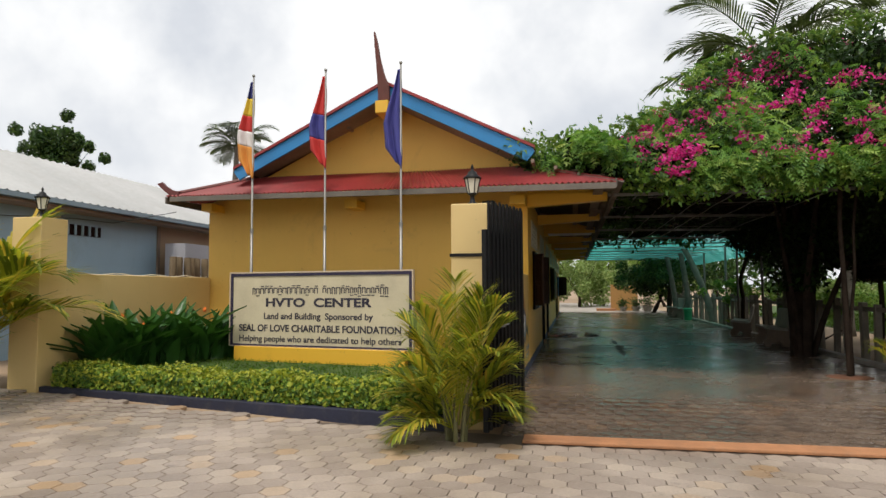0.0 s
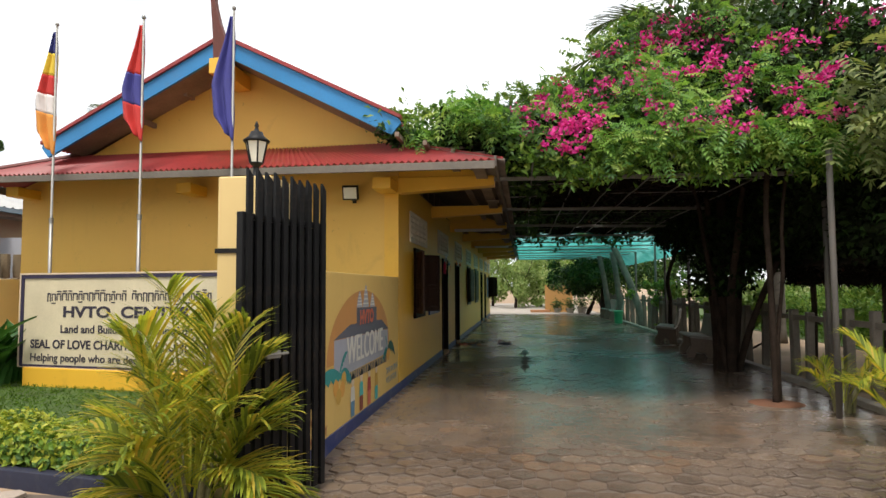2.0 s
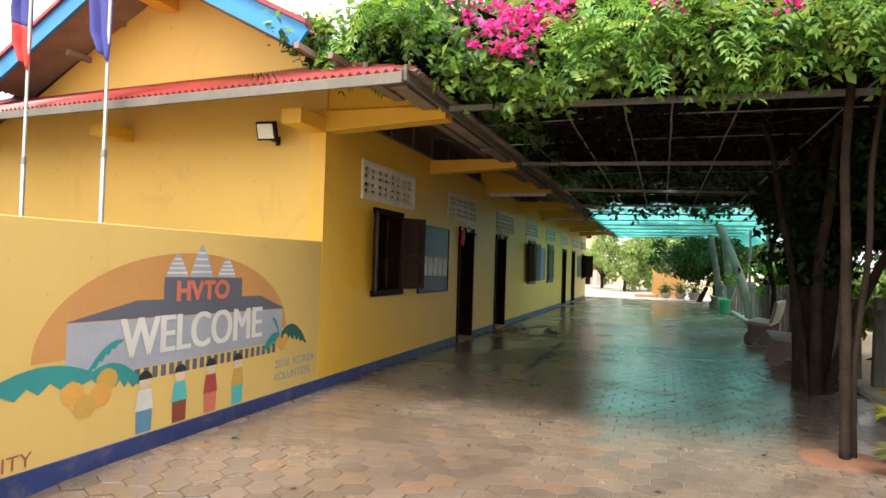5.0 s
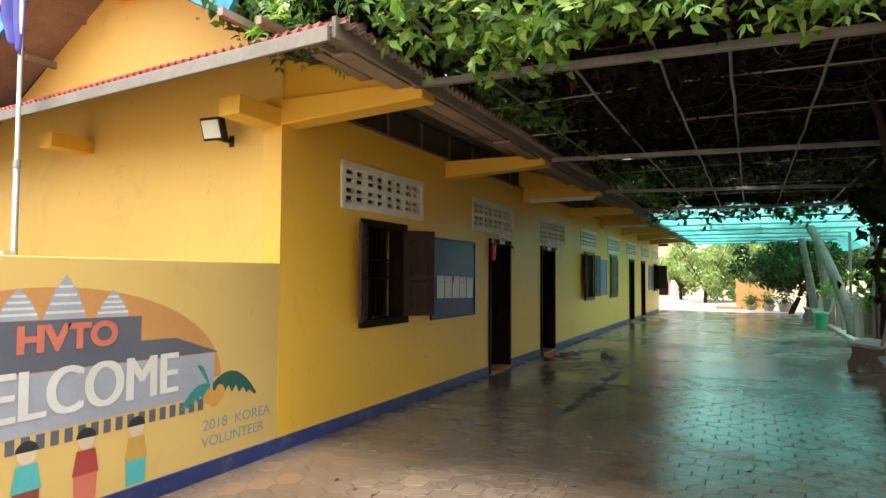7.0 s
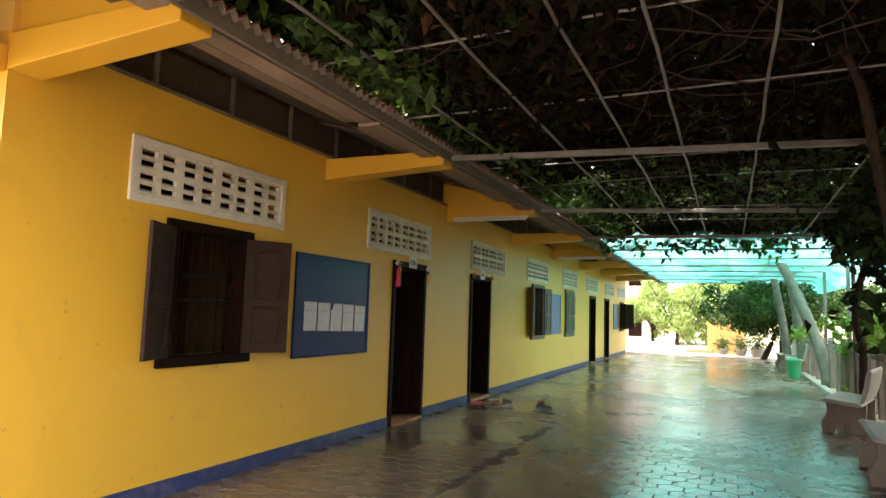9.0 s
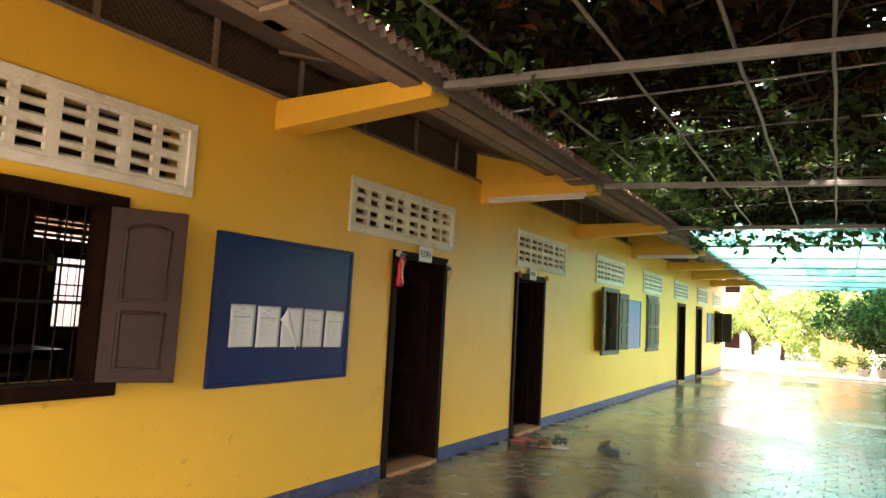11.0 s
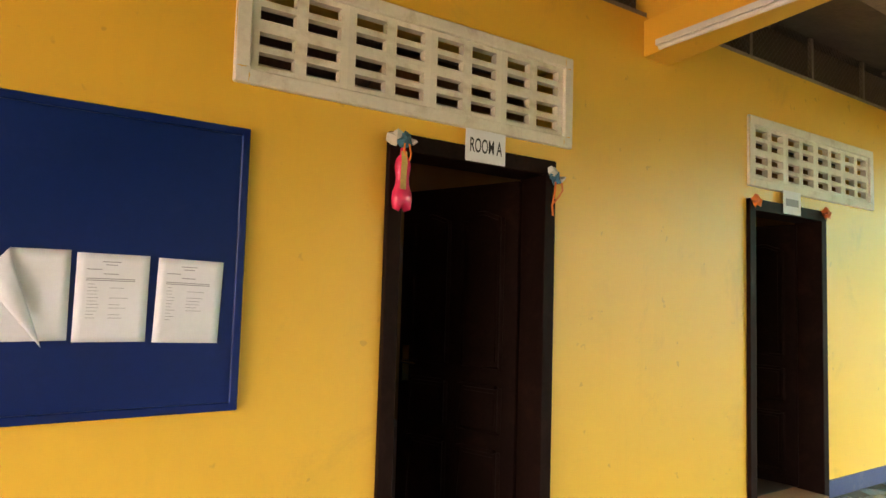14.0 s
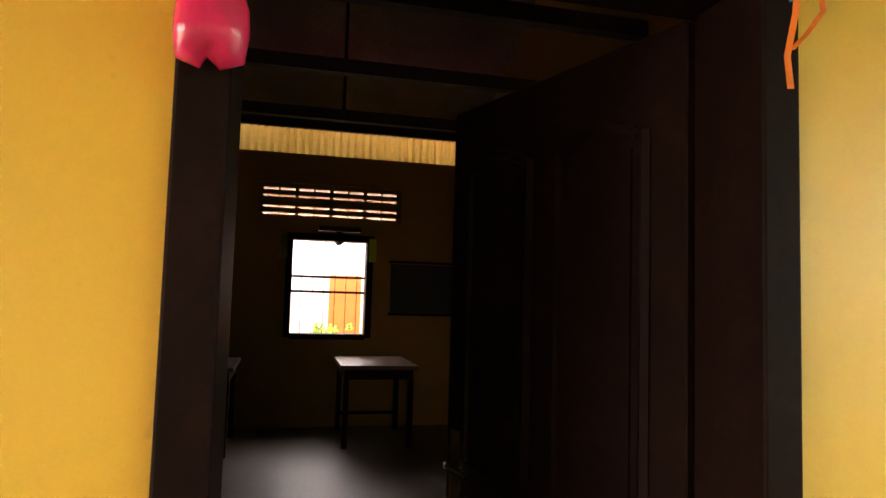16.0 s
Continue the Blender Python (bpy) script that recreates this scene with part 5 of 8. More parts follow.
def wall_window(index, y0, y1, z0, z1, left_angle, right_angle, label, bars=True, leaf=None, hinge=0.0, wood=None):
    frame_wood, wood = wood or DARK_WOOD, wood or SHUTTER_WOOD
    d = tagged(new("window_%d" % index), label, "window", kind="structure")
    f = 0.06
    boxes("jamb", [(WX - 0.15, WX + 0.03, y0 - 0.03, y0 + f, z0, z1)], frame_wood, d, edge=0.004)
    boxes("jamb", [(WX - 0.15, WX + 0.03, y1 - f, y1 + 0.03, z0, z1)], frame_wood, d, edge=0.004)
    boxes("head", [(WX - 0.15, WX + 0.034, y0 - 0.06, y1 + 0.06, z1 - 0.01, z1 + 0.065)], frame_wood, d, edge=0.004)
    boxes("window_sill", [(WX - 0.15, WX + 0.045, y0 - 0.08, y1 + 0.08, z0 - 0.075, z0 + 0.002)], frame_wood, d, edge=0.006)
    if bars:
        k_ = 7
        for i in range(k_):
            yy = y0 + f + (i + 0.5) * (y1 - y0 - 2 * f) / k_
            bm = bmesh.new()
            tube(bm, [(WX - 0.1, yy, z0), (WX - 0.1, yy, z1)], 0.005, 6)
            part("iron_bar", bm, BAR_IRON, d)
        for zz in (z0 + 0.42, z0 + 0.62):
            boxes("iron_flat", [(WX - 0.085, WX - 0.075, y0 + f, y1 - f, zz, zz + 0.02)], BAR_IRON, d)
    lw, rw = leaf or ((y1 - y0) / 2, (y1 - y0) / 2)
    if left_angle is not None:
        s_ = panel_leaf("shutter", lw, z1 - z0 - 0.01, d, wood, 1, 0.03)
        s_.matrix_basis = pose(WX + 0.04, y0 - 0.01, z0 + 0.005, 0, 0, 90 - left_angle)
    if right_angle is not None:
        s_ = panel_leaf("shutter", rw, z1 - z0 - 0.01, d, wood, 1, 0.03)
        s_.matrix_basis = pose(WX + 0.045, y1 + 0.01 - hinge, z0 + 0.005, 0, 0, -90 + right_angle)
    return d


wall_window(1, *WINDOWS[0], 155, 147, "barred window with open dark brown panelled shutters", leaf=(0.41, 0.40), hinge=0.06)
wall_window(2, *WINDOWS[1], 166, 173, "barred window with open faded brown shutters further along", wood=SHUTTER_SHEEN)
wall_window(3, *WINDOWS[2], 8, 6, "window with closed faded brown shutters", False, wood=SHUTTER_SHEEN)
wall_window(4, *WINDOWS[3], 140, 95, "window with a dark shutter standing out at the end of the wall")


def notice_board(y0, y1, z0, z1, label, material=BOARD_BLUE):
    b = thing("notice_board", label, "notice board", "notice boards")
    boxes("panel", [(WX + 0.001, WX + 0.016, y0, y1, z0, z1)], material, b)
    e = 0.025
    bm = bmesh.new()
    vs_, fs_ = solid_grid([y0 - 0.004, y0 + e, y1 - e, y1 + 0.004], [z0 - 0.004, z0 + e, z1 - e, z1 + 0.004], [(1, 1)], WX + 0.001, WX + 0.028)
    vv = [bm.verts.new(p) for p in vs_]
    for f in fs_:
        bm.faces.new([vv[i] for i in f])
    soften(bm, 0.003, 1)
    part("frame", bm, material, b)
    return b


notice_board(13.715, 15.107, 0.93, 1.957, "blue painted notice board holding five sheets of paper")
notice_board(23.3, 24.5, 0.98, 1.93, "bare pale blue notice board further along the wall", BOARD_PALE)
notice_board(32.6, 33.5, 0.98, 1.9, "small pale blue notice board near the wall's end", BOARD_PALE)


def paper_sheet(y, z, curl, tilt):
    """An A4 sheet with rows of grey print; one lower corner may curl up."""
    p = thing("paper_sheet", "printed white sheet pinned to the blue board" if not curl else "white sheet curling off the blue board", "paper", "notices", at=pose(WX + 0.019, y, z, tilt, 0, 0))
    n_, m_ = 8, 10
    vs_, fs_ = [], []
    for i in range(n_ + 1):
        for j in range(m_ + 1):
            u_, v_ = i / n_, j / m_
            x_ = 0.0015 * math.sin(u_ * 5 + v_ * 3) + 0.002
            uu, vv = u_ * 0.218, v_ * 0.29
            vs_.append((x_, uu, vv))
    for i in range(n_):
        for j in range(m_):
            a_ = i * (m_ + 1) + j
            fs_.append((a_, a_ + m_ + 1, a_ + m_ + 2, a_ + 1))
    if curl:
        # the torn-loose upper corner leaves a slanting edge
        vs_ = [(x_, max(uu, 0.055 * (vv - 0.165) / 0.125 if vv > 0.165 else 0.0), vv) for x_, uu, vv in vs_]
    o = sheet_mesh("sheet", vs_, fs_, PAPER, p, smooth=True)
    if curl:
        gv, gf = [], []
        for i in range(9):
            t_ = i / 8
            for j in range(7):
                s_ = j / 6
                a_ = Vector((0.006, -0.018 + 0.07 * s_, 0.2 + 0.088 * s_))
                q_ = a_.lerp(Vector((0.016, 0.148, -0.018)), t_)
                q_.x += 0.034 * math.sin(math.pi * min(1, t_ * 1.05)) * (1 - 0.5 * s_) + 0.008 * math.sin(math.pi * s_)
                gv.append(tuple(q_))
        for i in range(8):
            for j in range(6):
                k_ = i * 7 + j
                gf.append((k_, k_ + 1, k_ + 8, k_ + 7))
        fl_ = sheet_mesh("curled_flap", gv, gf, PAPER, p, "curled loose corner", True)
        fl_.modifiers.new("thickness", "SOLIDIFY").thickness = 0.0008
    so = o.modifiers.new("thickness", "SOLIDIFY")
    so.thickness = 0.0008
    if not curl:
        bm = bmesh.new()
        for v0, u0, u1 in ((0.262, 0.075, 0.13), (0.252, 0.085, 0.12), (0.236, 0.03, 0.075), (0.222, 0.08, 0.125), (0.206, 0.03, 0.175), (0.2, 0.03, 0.175)):
            box(bm, 0.0042, 0.0047, u0, u1, v0, v0 + 0.0028)
        rr = random.Random(int(y * 100))
        for q in range(11):
            box(bm, 0.0042, 0.0047, 0.035, 0.05 + rr.random() * 0.02, 0.188 - q * 0.011, 0.1895 - q * 0.011)
            if rr.random() < 0.45:
                box(bm, 0.0042, 0.0047, 0.10, 0.13 + rr.random() * 0.03, 0.188 - q * 0.011, 0.1895 - q * 0.011)
        tagged(part("print", bm, PRINT, p), kind="stuff")
    return p


for i in range(5):
    paper_sheet((13.87, 14.106, 14.342, 14.573, 14.812)[i], 1.19 - 0.004 * i, i == 2, (0.6, -0.4, 0.5, -0.3, -1.6)[i])

# plate over the first door
plate = thing("room_plate", "small white plate lettered ROOM A above the door", "sign", at=pose(WX + 0.033, 16.20, 2.055))
boxes("plate", [(0, 0.004, -0.115, 0.115, -0.075, 0.075)], PAPER, plate)
lettering("inscription", "ROOM A", 0.078, (0.0045, 0, -0.002), plate, paint("plate_ink", (0.01, 0.01, 0.01)), SIDE, depth=0.0004, width=0.185, stretch=1.2, bold=0.0006)
plate2 = thing("room_plate", "small white plate with dark printing above the second door", "sign", at=pose(WX + 0.033, 18.85, 2.06))
boxes("plate", [(0, 0.004, -0.11, 0.11, -0.075, 0.085)], PAPER, plate2)
boxes("print", [(0.004, 0.0045, -0.08, 0.08, -0.02, 0.03)], PRINT, plate2)

# ornaments tied to the door frames
PINK = surface("pink_plastic", (0.72, 0.03, 0.10), 0.2, 0.1, 5.0, 30.0, 0.02, spec=0.6)
RIBBON_O = surface("orange_ribbon", (0.75, 0.17, 0.02), 0.5, 0.1, bump=0)
GOLD = surface("straw_gold", (0.5, 0.32, 0.10), 0.5, 0.2, 20.0, 80.0, 0.2)
SCRAP_W = surface("white_scrap", (0.62, 0.58, 0.48), 0.7, 0.1, 10.0, 60.0, 0.1)
SCRAP_B = surface("blue_patterned_scrap", (0.04, 0.16, 0.24), 0.6, 0.5, 30.0, 90.0, 0.1)


def ribbon(bm, pts, w=0.012):
    last = None
    for p in pts:
        a, b = bm.verts.new((p[0], p[1] - w / 2, p[2])), bm.verts.new((p[0] + 0.004, p[1] + w / 2, p[2]))
        if last:
            bm.faces.new((last[0], last[1], b, a))
        last = (a, b)


def scrap(bm, cx, cy, cz, r, seed):
    rr = random.Random(seed)
    ring = []
    for i in range(9):
        a = 2 * math.pi * i / 9
        q = r * rr.uniform(0.7, 1.3)
        ring.append(bm.verts.new((cx + rr.uniform(-0.012, 0.02), cy + q * math.cos(a), cz + q * math.sin(a))))
    top = bm.verts.new((cx + r * 0.7, cy + rr.uniform(-0.2, 0.2) * r, cz))
    back = bm.verts.new((cx - r * 0.5, cy, cz))
    for i in range(9):
        bm.faces.new((ring[i], ring[(i + 1) % 9], top))
        bm.faces.new((ring[(i + 1) % 9], ring[i], back))


orn = thing("door_ornament", "pink plastic bottle hung from a scrap bow on the door frame", "ornament", at=pose(WX + 0.062, 15.745, 1.985) @ Matrix.Diagonal((0.85, 0.85, 0.88, 1)))
bm = bmesh.new()
prof = [(0.004, 0.0), (0.014, -0.01), (0.016, -0.04), (0.036, -0.065), (0.043, -0.10), (0.034, -0.155), (0.038, -0.19), (0.045, -0.225), (0.047, -0.26), (0.042, -0.29), (0.012, -0.302)]
sides = 20
rings = []
for r, z in prof:
    ring = []
    for k in range(sides):
        a = 2 * math.pi * k / sides
        rr_ = r * (1 + (0.16 * math.cos(2 * a) if z < -0.2 else 0.03 * math.cos(4 * a)))
        zz = z - (0.014 * math.cos(2 * a) if z < -0.28 else 0)
        ring.append(bm.verts.new((rr_ * math.sin(a) * 0.9, rr_ * math.cos(a), zz)))
    rings.append(ring)
for r, s in zip(rings, rings[1:]):
    for k in range(sides):
        bm.faces.new((r[k], r[(k + 1) % sides], s[(k + 1) % sides], s[k]))
bm.faces.new(rings[0])
bm.faces.new(rings[-1])
part("bottle", bm, PINK, orn, "glossy pink plastic bottle", True)
bm = bmesh.new()
ribbon(bm, [(0.03, -0.012, -0.03), (0.041, -0.014, -0.09), (0.038, -0.016, -0.14), (0.040, -0.018, -0.19), (0.044, -0.02, -0.215)], 0.03)
part("straw_strip", bm, GOLD, orn, "dry straw strip")
bm = bmesh.new()
ribbon(bm, [(0.03, -0.01, 0.01), (0.04, -0.02, -0.03), (0.046, -0.005, -0.06)], 0.008)
ribbon(bm, [(0.03, 0.015, 0.01), (0.042, 0.02, -0.04), (0.046, 0.01, -0.075)], 0.008)
part("ribbon", bm, RIBBON_O, orn, "thin orange ribbon")
bm = bmesh.new()
scrap(bm, 0.01, 0.0, 0.035, 0.042, 3)
part("bow", bm, SCRAP_B, orn, "blue patterned scrap")
bm = bmesh.new()
scrap(bm, 0.0, -0.05, 0.035, 0.04, 5)
scrap(bm, 0.0, 0.055, 0.03, 0.022, 8)
part("wrap", bm, SCRAP_W, orn, "white scrap")

orn2 = thing("door_ornament", "white and blue scrap bow with orange ribbons on the door frame", "ornament", at=pose(WX + 0.05, 16.615, 1.965))
bm = bmesh.new()
scrap(bm, 0.0, 0.0, 0.0, 0.036, 11)
part("bow", bm, SCRAP_B, orn2, "blue patterned scrap")
bm = bmesh.new()
scrap(bm, 0.004, -0.015, 0.026, 0.034, 12)
scrap(bm, 0.0, 0.05, -0.008, 0.022, 13)
part("wrap", bm, SCRAP_W, orn2, "white scrap")
bm = bmesh.new()
ribbon(bm, [(0.03, -0.015, -0.03), (0.03, -0.02, -0.08), (0.034, -0.03, -0.11), (0.03, -0.036, -0.15), (0.03, -0.03, -0.2)], 0.009)
ribbon(bm, [(0.03, 0.025, -0.03), (0.032, 0.03, -0.07), (0.03, 0.0, -0.11), (0.032, -0.03, -0.14)], 0.008)
part("ribbon", bm, RIBBON_O, orn2, "thin orange ribbon")
for y in (18.4, 19.29):
    o = thing("door_ornament", "small orange paper flower on the second door frame", "ornament", "paper flowers", at=pose(WX + 0.045, y, 2.03))
    bm = bmesh.new()
    for q in range(3):
        scrap(bm, 0.0, 0.02 * (q - 1), 0.015 * (q % 2), 0.035, 20 + q)
    part("flower", bm, RIBBON_O, o)

# strip lamps under two beams
for y in (17.45, 23.85):
    l = thing("strip_lamp", "slim white tube lamp fixed under an eaves beam", "lamp", "strip lamps", at=pose(0.05, y - 0.13, 2.79))
    boxes("batten", [(-0.55, 0.6, -0.018, 0.018, -0.005, 0.03)], paint("batten_white", (0.7, 0.7, 0.68)), l, edge=0.004)
    bm = bmesh.new()
    tube(bm, [(-0.53, -0.005, -0.02), (0.58, -0.005, -0.02)], 0.014, 8)
    part("tube", bm, paint("tube_white", (0.78, 0.78, 0.76), 0.3), l)

# shoes left outside the second door


def sandal(x, y, turn, sole, strap, label, tip=0.0, chunky=False):
    s = thing("shoe", label, "shoe", "shoes at the door", at=pose(x, y, 0.004, 0, tip, turn))
    n_ = 14
    outline = []
    for i in range(n_ * 2):
        a = 2 * math.pi * i / (n_ * 2)
        u_ = 0.125 * math.cos(a)
        w_ = 0.04 * math.sin(a) * (1.0 + 0.18 * math.cos(a) - 0.12 * math.cos(2 * a))
        outline.append((u_, w_))
    bm = bmesh.new()
    prism(bm, outline, "z", 0.0, 0.03 if chunky else 0.018)
    soften(bm, 0.003, 1)
    part("sole", bm, sole, s)
    bm = bmesh.new()
    for d in (-1, 1):
        tube(bm, [(0.06, 0, 0.02), (0.03, d * 0.02, 0.042), (-0.01, d * 0.036, 0.03), (-0.03, d * 0.036, 0.012)], [0.006, 0.009, 0.009, 0.007], 6)
    if chunky:
        tube(bm, [(0.05, -0.04, 0.02), (0.055, -0.02, 0.055), (0.055, 0.02, 0.055), (0.05, 0.04, 0.02)], 0.012, 6)
        tube(bm, [(-0.07, -0.036, 0.02), (-0.1, -0.015, 0.07), (-0.1, 0.015, 0.07), (-0.07, 0.036, 0.02)], 0.012, 6)
    part("strap", bm, strap, s)
    return s


def rubber(name, c):
    return surface(name, c, 0.6, 0.2, 8.0, 60.0, 0.1, dirt=(0.2, 0.15, 0.1), dirt_amount=0.4, dirt_scale=12.0)


R_PINK, R_TAN, R_BROWN, R_GREY = rubber("rubber_pink", (0.5, 0.13, 0.12)), rubber("rubber_tan", (0.40, 0.22, 0.09)), rubber("rubber_brown", (0.15, 0.065, 0.035)), rubber("rubber_grey", (0.12, 0.14, 0.17))
R_WHITE, R_BLACK, R_ORANGE = rubber("rubber_white", (0.5, 0.47, 0.42)), rubber("rubber_black", (0.025, 0.025, 0.025)), rubber("rubber_orange", (0.5, 0.26, 0.08))
sandal(-0.36, 18.20, 30, R_PINK, R_PINK, "dusty pink rubber slipper by the door")
sandal(-0.40, 18.36, 8, R_PINK, R_BROWN, "dusty pink slipper with a brown strap")
sandal(-0.16, 18.48, -12, R_TAN, R_BROWN, "tan slipper by the door")
sandal(-0.20, 18.22, 4, R_BROWN, R_TAN, "brown slipper with a tan strap")
sandal(0.02, 18.54, -35, R_WHITE, R_BLACK, "white-soled black strappy sandal", 0, True)
sandal(0.10, 18.32, -50, R_WHITE, R_BLACK, "worn white and black sandal", 0, True)
sandal(-0.06, 18.06, 24, R_GREY, R_BLACK, "grey slipper by the door")
sandal(0.02, 18.12, 62, R_ORANGE, R_TAN, "ochre slipper lying crooked", 4)
sandal(0.12, 18.16, 20, R_WHITE, R_WHITE, "scuffed white rubber sandal by the door", 0, True)
sandal(0.49, 18.73, -25, R_BROWN, R_BROWN, "brown slipper lying on its side", -40)
sandal(0.70, 18.36, -30, R_GREY, R_BLACK, "dark grey sandal on the pavers", 0, True)
sandal(0.60, 18.48, -10, R_GREY, R_GREY, "dark grey slipper on the pavers")

# ---- pergola, vines, shade net ----
pergola = thing("pergola", "galvanised steel pergola frame tied to the eaves and carrying vines", "pergola")
for y0, y1 in ((10.74, 10.92), (14.17, 14.68), (17.38, 18.3), (20.6, 20.9)):
    bm = bmesh.new()
    prism(bm, [(0.74, y0 - 0.03), (5.15, y1 - 0.03), (5.15, y1 + 0.03), (0.74, y0 + 0.03)], "z", 2.87, 2.92)
    soften(bm, 0.004)
    part("crossbar", bm, STEEL, pergola)
for x in (1.25, 1.87, 2.44, 2.88, 3.48, 4.4):
    pts = []
    for i in range(24):
        y = 9.75 + i * 0.5
        pts.append((x + 0.006 * math.sin(i * 2.1 + x), y, 2.945 + 0.008 * math.sin(i * 1.3 + 2 * x)))
    bm = bmesh.new()
    tube(bm, pts, 0.011, 6)
    part("rod", bm, STEEL, pergola)
for i, y in enumerate((11.9, 13.1, 15.0, 16.1, 18.3, 19.6)):
    bm = bmesh.new()
    tube(bm, [(0.85, y, 2.97), (2.5, y + 0.15 * math.sin(i), 3.02), (4.9, y - 0.1, 2.98)], 0.008, 5)
    part("rod", bm, STEEL, pergola)
for x, y in ((4.47, 9.5), (5.06, 11.0), (5.1, 14.67), (5.1, 18.28), (5.1, 20.9)):
    bm = bmesh.new()
    tube(bm, [(x, y, -0.1), (x, y, 2.92)], 0.033, 10)
    part("post", bm, GREY_POST, pergola, "grey painted steel post", True)


def canopy_top(x):
    """Upper outline of the vines seen from the gate."""
    pts = [(-1.0, 3.5), (-0.4, 3.75), (0.3, 3.75), (1.0, 3.95), (1.7, 4.4), (2.5, 5.3), (3.3, 5.75), (4.2, 5.7), (5.2, 5.9), (7.0, 5.6), (9.0, 5.0)]
    for (a, u), (b, v) in zip(pts, pts[1:]):
        if x <= b:
            return u + (v - u) * max(0.0, (x - a) / (b - a))
    return pts[-1][1]


vines = thing("vine_canopy", "dense vine canopy with magenta bracts sprawling over the pergola", "vine")
rng = np.random.RandomState(11)


def clumps(points, per, radius):
    """Small irregular tufts round points."""
    p = np.repeat(np.asarray(points), per, axis=0)
    return p + rng.normal(0, radius, p.shape) * np.array([1, 1, 0.7])


# front face and crown
seeds, normals = [], []
for i in range(2600):
    x = rng.uniform(-0.75, 8.2)
    top = canopy_top(x) + 0.25 * math.sin(x * 5.1) + 0.12 * math.sin(x * 13)
    low = 2.98 if x > 1.0 else 3.42 + 0.1 * math.sin(x * 7)
    t = rng.uniform(0, 1) ** 0.85
    z = low + (top - low) * t
    depth = 9.75 + 2.9 * t ** 1.3 * min(1.0, (top - 2.6) / 2.6) + rng.uniform(0, 0.5)
    depth += 0.25 * math.sin(x * 3.3 + z * 2.1) + (0.5 if x < 0.2 else 0)
    seeds.append((x, depth, z))
    normals.append((0, -0.7, 0.7))
front = clumps(seeds, 7, 0.11)
# three leaf tones: brighter stands for lit sprays, near-black for shadow pockets
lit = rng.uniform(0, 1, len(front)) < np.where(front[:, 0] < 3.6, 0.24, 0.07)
in_shade = ~lit & (front[:, 0] > 3.5) & (rng.uniform(0, 1, len(front)) < 0.6)
young = ~lit & ~in_shade
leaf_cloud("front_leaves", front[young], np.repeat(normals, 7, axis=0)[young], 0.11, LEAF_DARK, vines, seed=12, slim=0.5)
leaf_cloud("old_leaves", front[in_shade], np.repeat(normals, 7, axis=0)[in_shade], 0.15, LEAF_MAT, vines, "dark leaves that stand for shadow pockets", seed=123, slim=0.42)
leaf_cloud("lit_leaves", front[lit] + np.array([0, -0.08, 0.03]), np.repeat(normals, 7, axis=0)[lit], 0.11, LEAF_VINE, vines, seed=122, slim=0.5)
tops = [q for q in seeds if q[2] > 3.2 and q[0] > -0.2 and math.sin(q[0] * 4.7 + 1.3 * math.sin(q[2] * 5)) + 0.8 * math.sin(q[2] * 6.1 + q[0] * 2) > -0.25 + 0.35 * max(0.0, q[2] - 4.0) + 0.8 * max(0.0, q[0] - 3.5)]
tops = np.array(tops) + np.array([0, -0.16, 0.06])
feather_cloud("front_foliage", clumps(tops, 4, 0.1), 0.35, 0.2, LEAF_FEATHER, vines, 121)
# fringe that hangs below the first crossbar
seeds = []
for i in range(330):
    x = rng.uniform(1.0, 5.6)
    drop = abs(rng.normal(0, 0.16)) + (0.22 * max(0, math.sin(x * 4.3)) if x > 0.6 else 0)
    seeds.append((x, 9.7 + rng.uniform(0, 0.5), 3.12 - min(drop, 0.42)))
leaf_cloud("hanging_leaves", clumps(seeds, 7, 0.075), np.tile([0, -0.8, 0.5], (len(seeds) * 7, 1)), 0.1, LEAF_VINE, vines, seed=13, slim=0.5)
feather_cloud("hanging_foliage", clumps(np.array([q for q in seeds if q[0] > 2.0]) + np.array([0, -0.12, 0.24]), 3, 0.09), 0.4, 0.19, LEAF_FEATHER, vines, 131)
# lighter sprays that arch out over the drive from the garden side
seeds = []
for i in range(120):
    x = rng.uniform(4.6, 7.6)
    seeds.append((x, 8.9 + rng.uniform(0, 0.7), rng.uniform(2.95, 3.9) + 0.1 * math.sin(x * 6)))
feather_cloud("arching_foliage", clumps(seeds, 4, 0.14), 0.5, 0.33, LEAF_OLIVE, vines, 132)
# sprays that stand off the outline
seeds = []
for i in range(70):
    x = rng.uniform(-0.8, 5.5)
    z = canopy_top(x) + rng.uniform(-0.05, 0.2)
    a = rng.uniform(0, 2 * math.pi)
    y = 9.9 + 2.0 * min(1.0, (z - 2.6) / 3.0)
    z -= 0.12
    for q in range(9):
        s = q / 8 * rng.uniform(0.25, 0.6)
        seeds.append((x + s * math.cos(a), y + 0.4 * s * math.sin(a) - 0.1, z + s * 0.45 - s * s * 0.3))
leaf_cloud("spray_leaves", clumps(seeds, 4, 0.035), np.tile([0, -0.5, 0.8], (len(seeds) * 4, 1)), 0.085, LEAF_BRIGHT, vines, seed=14, slim=0.55)
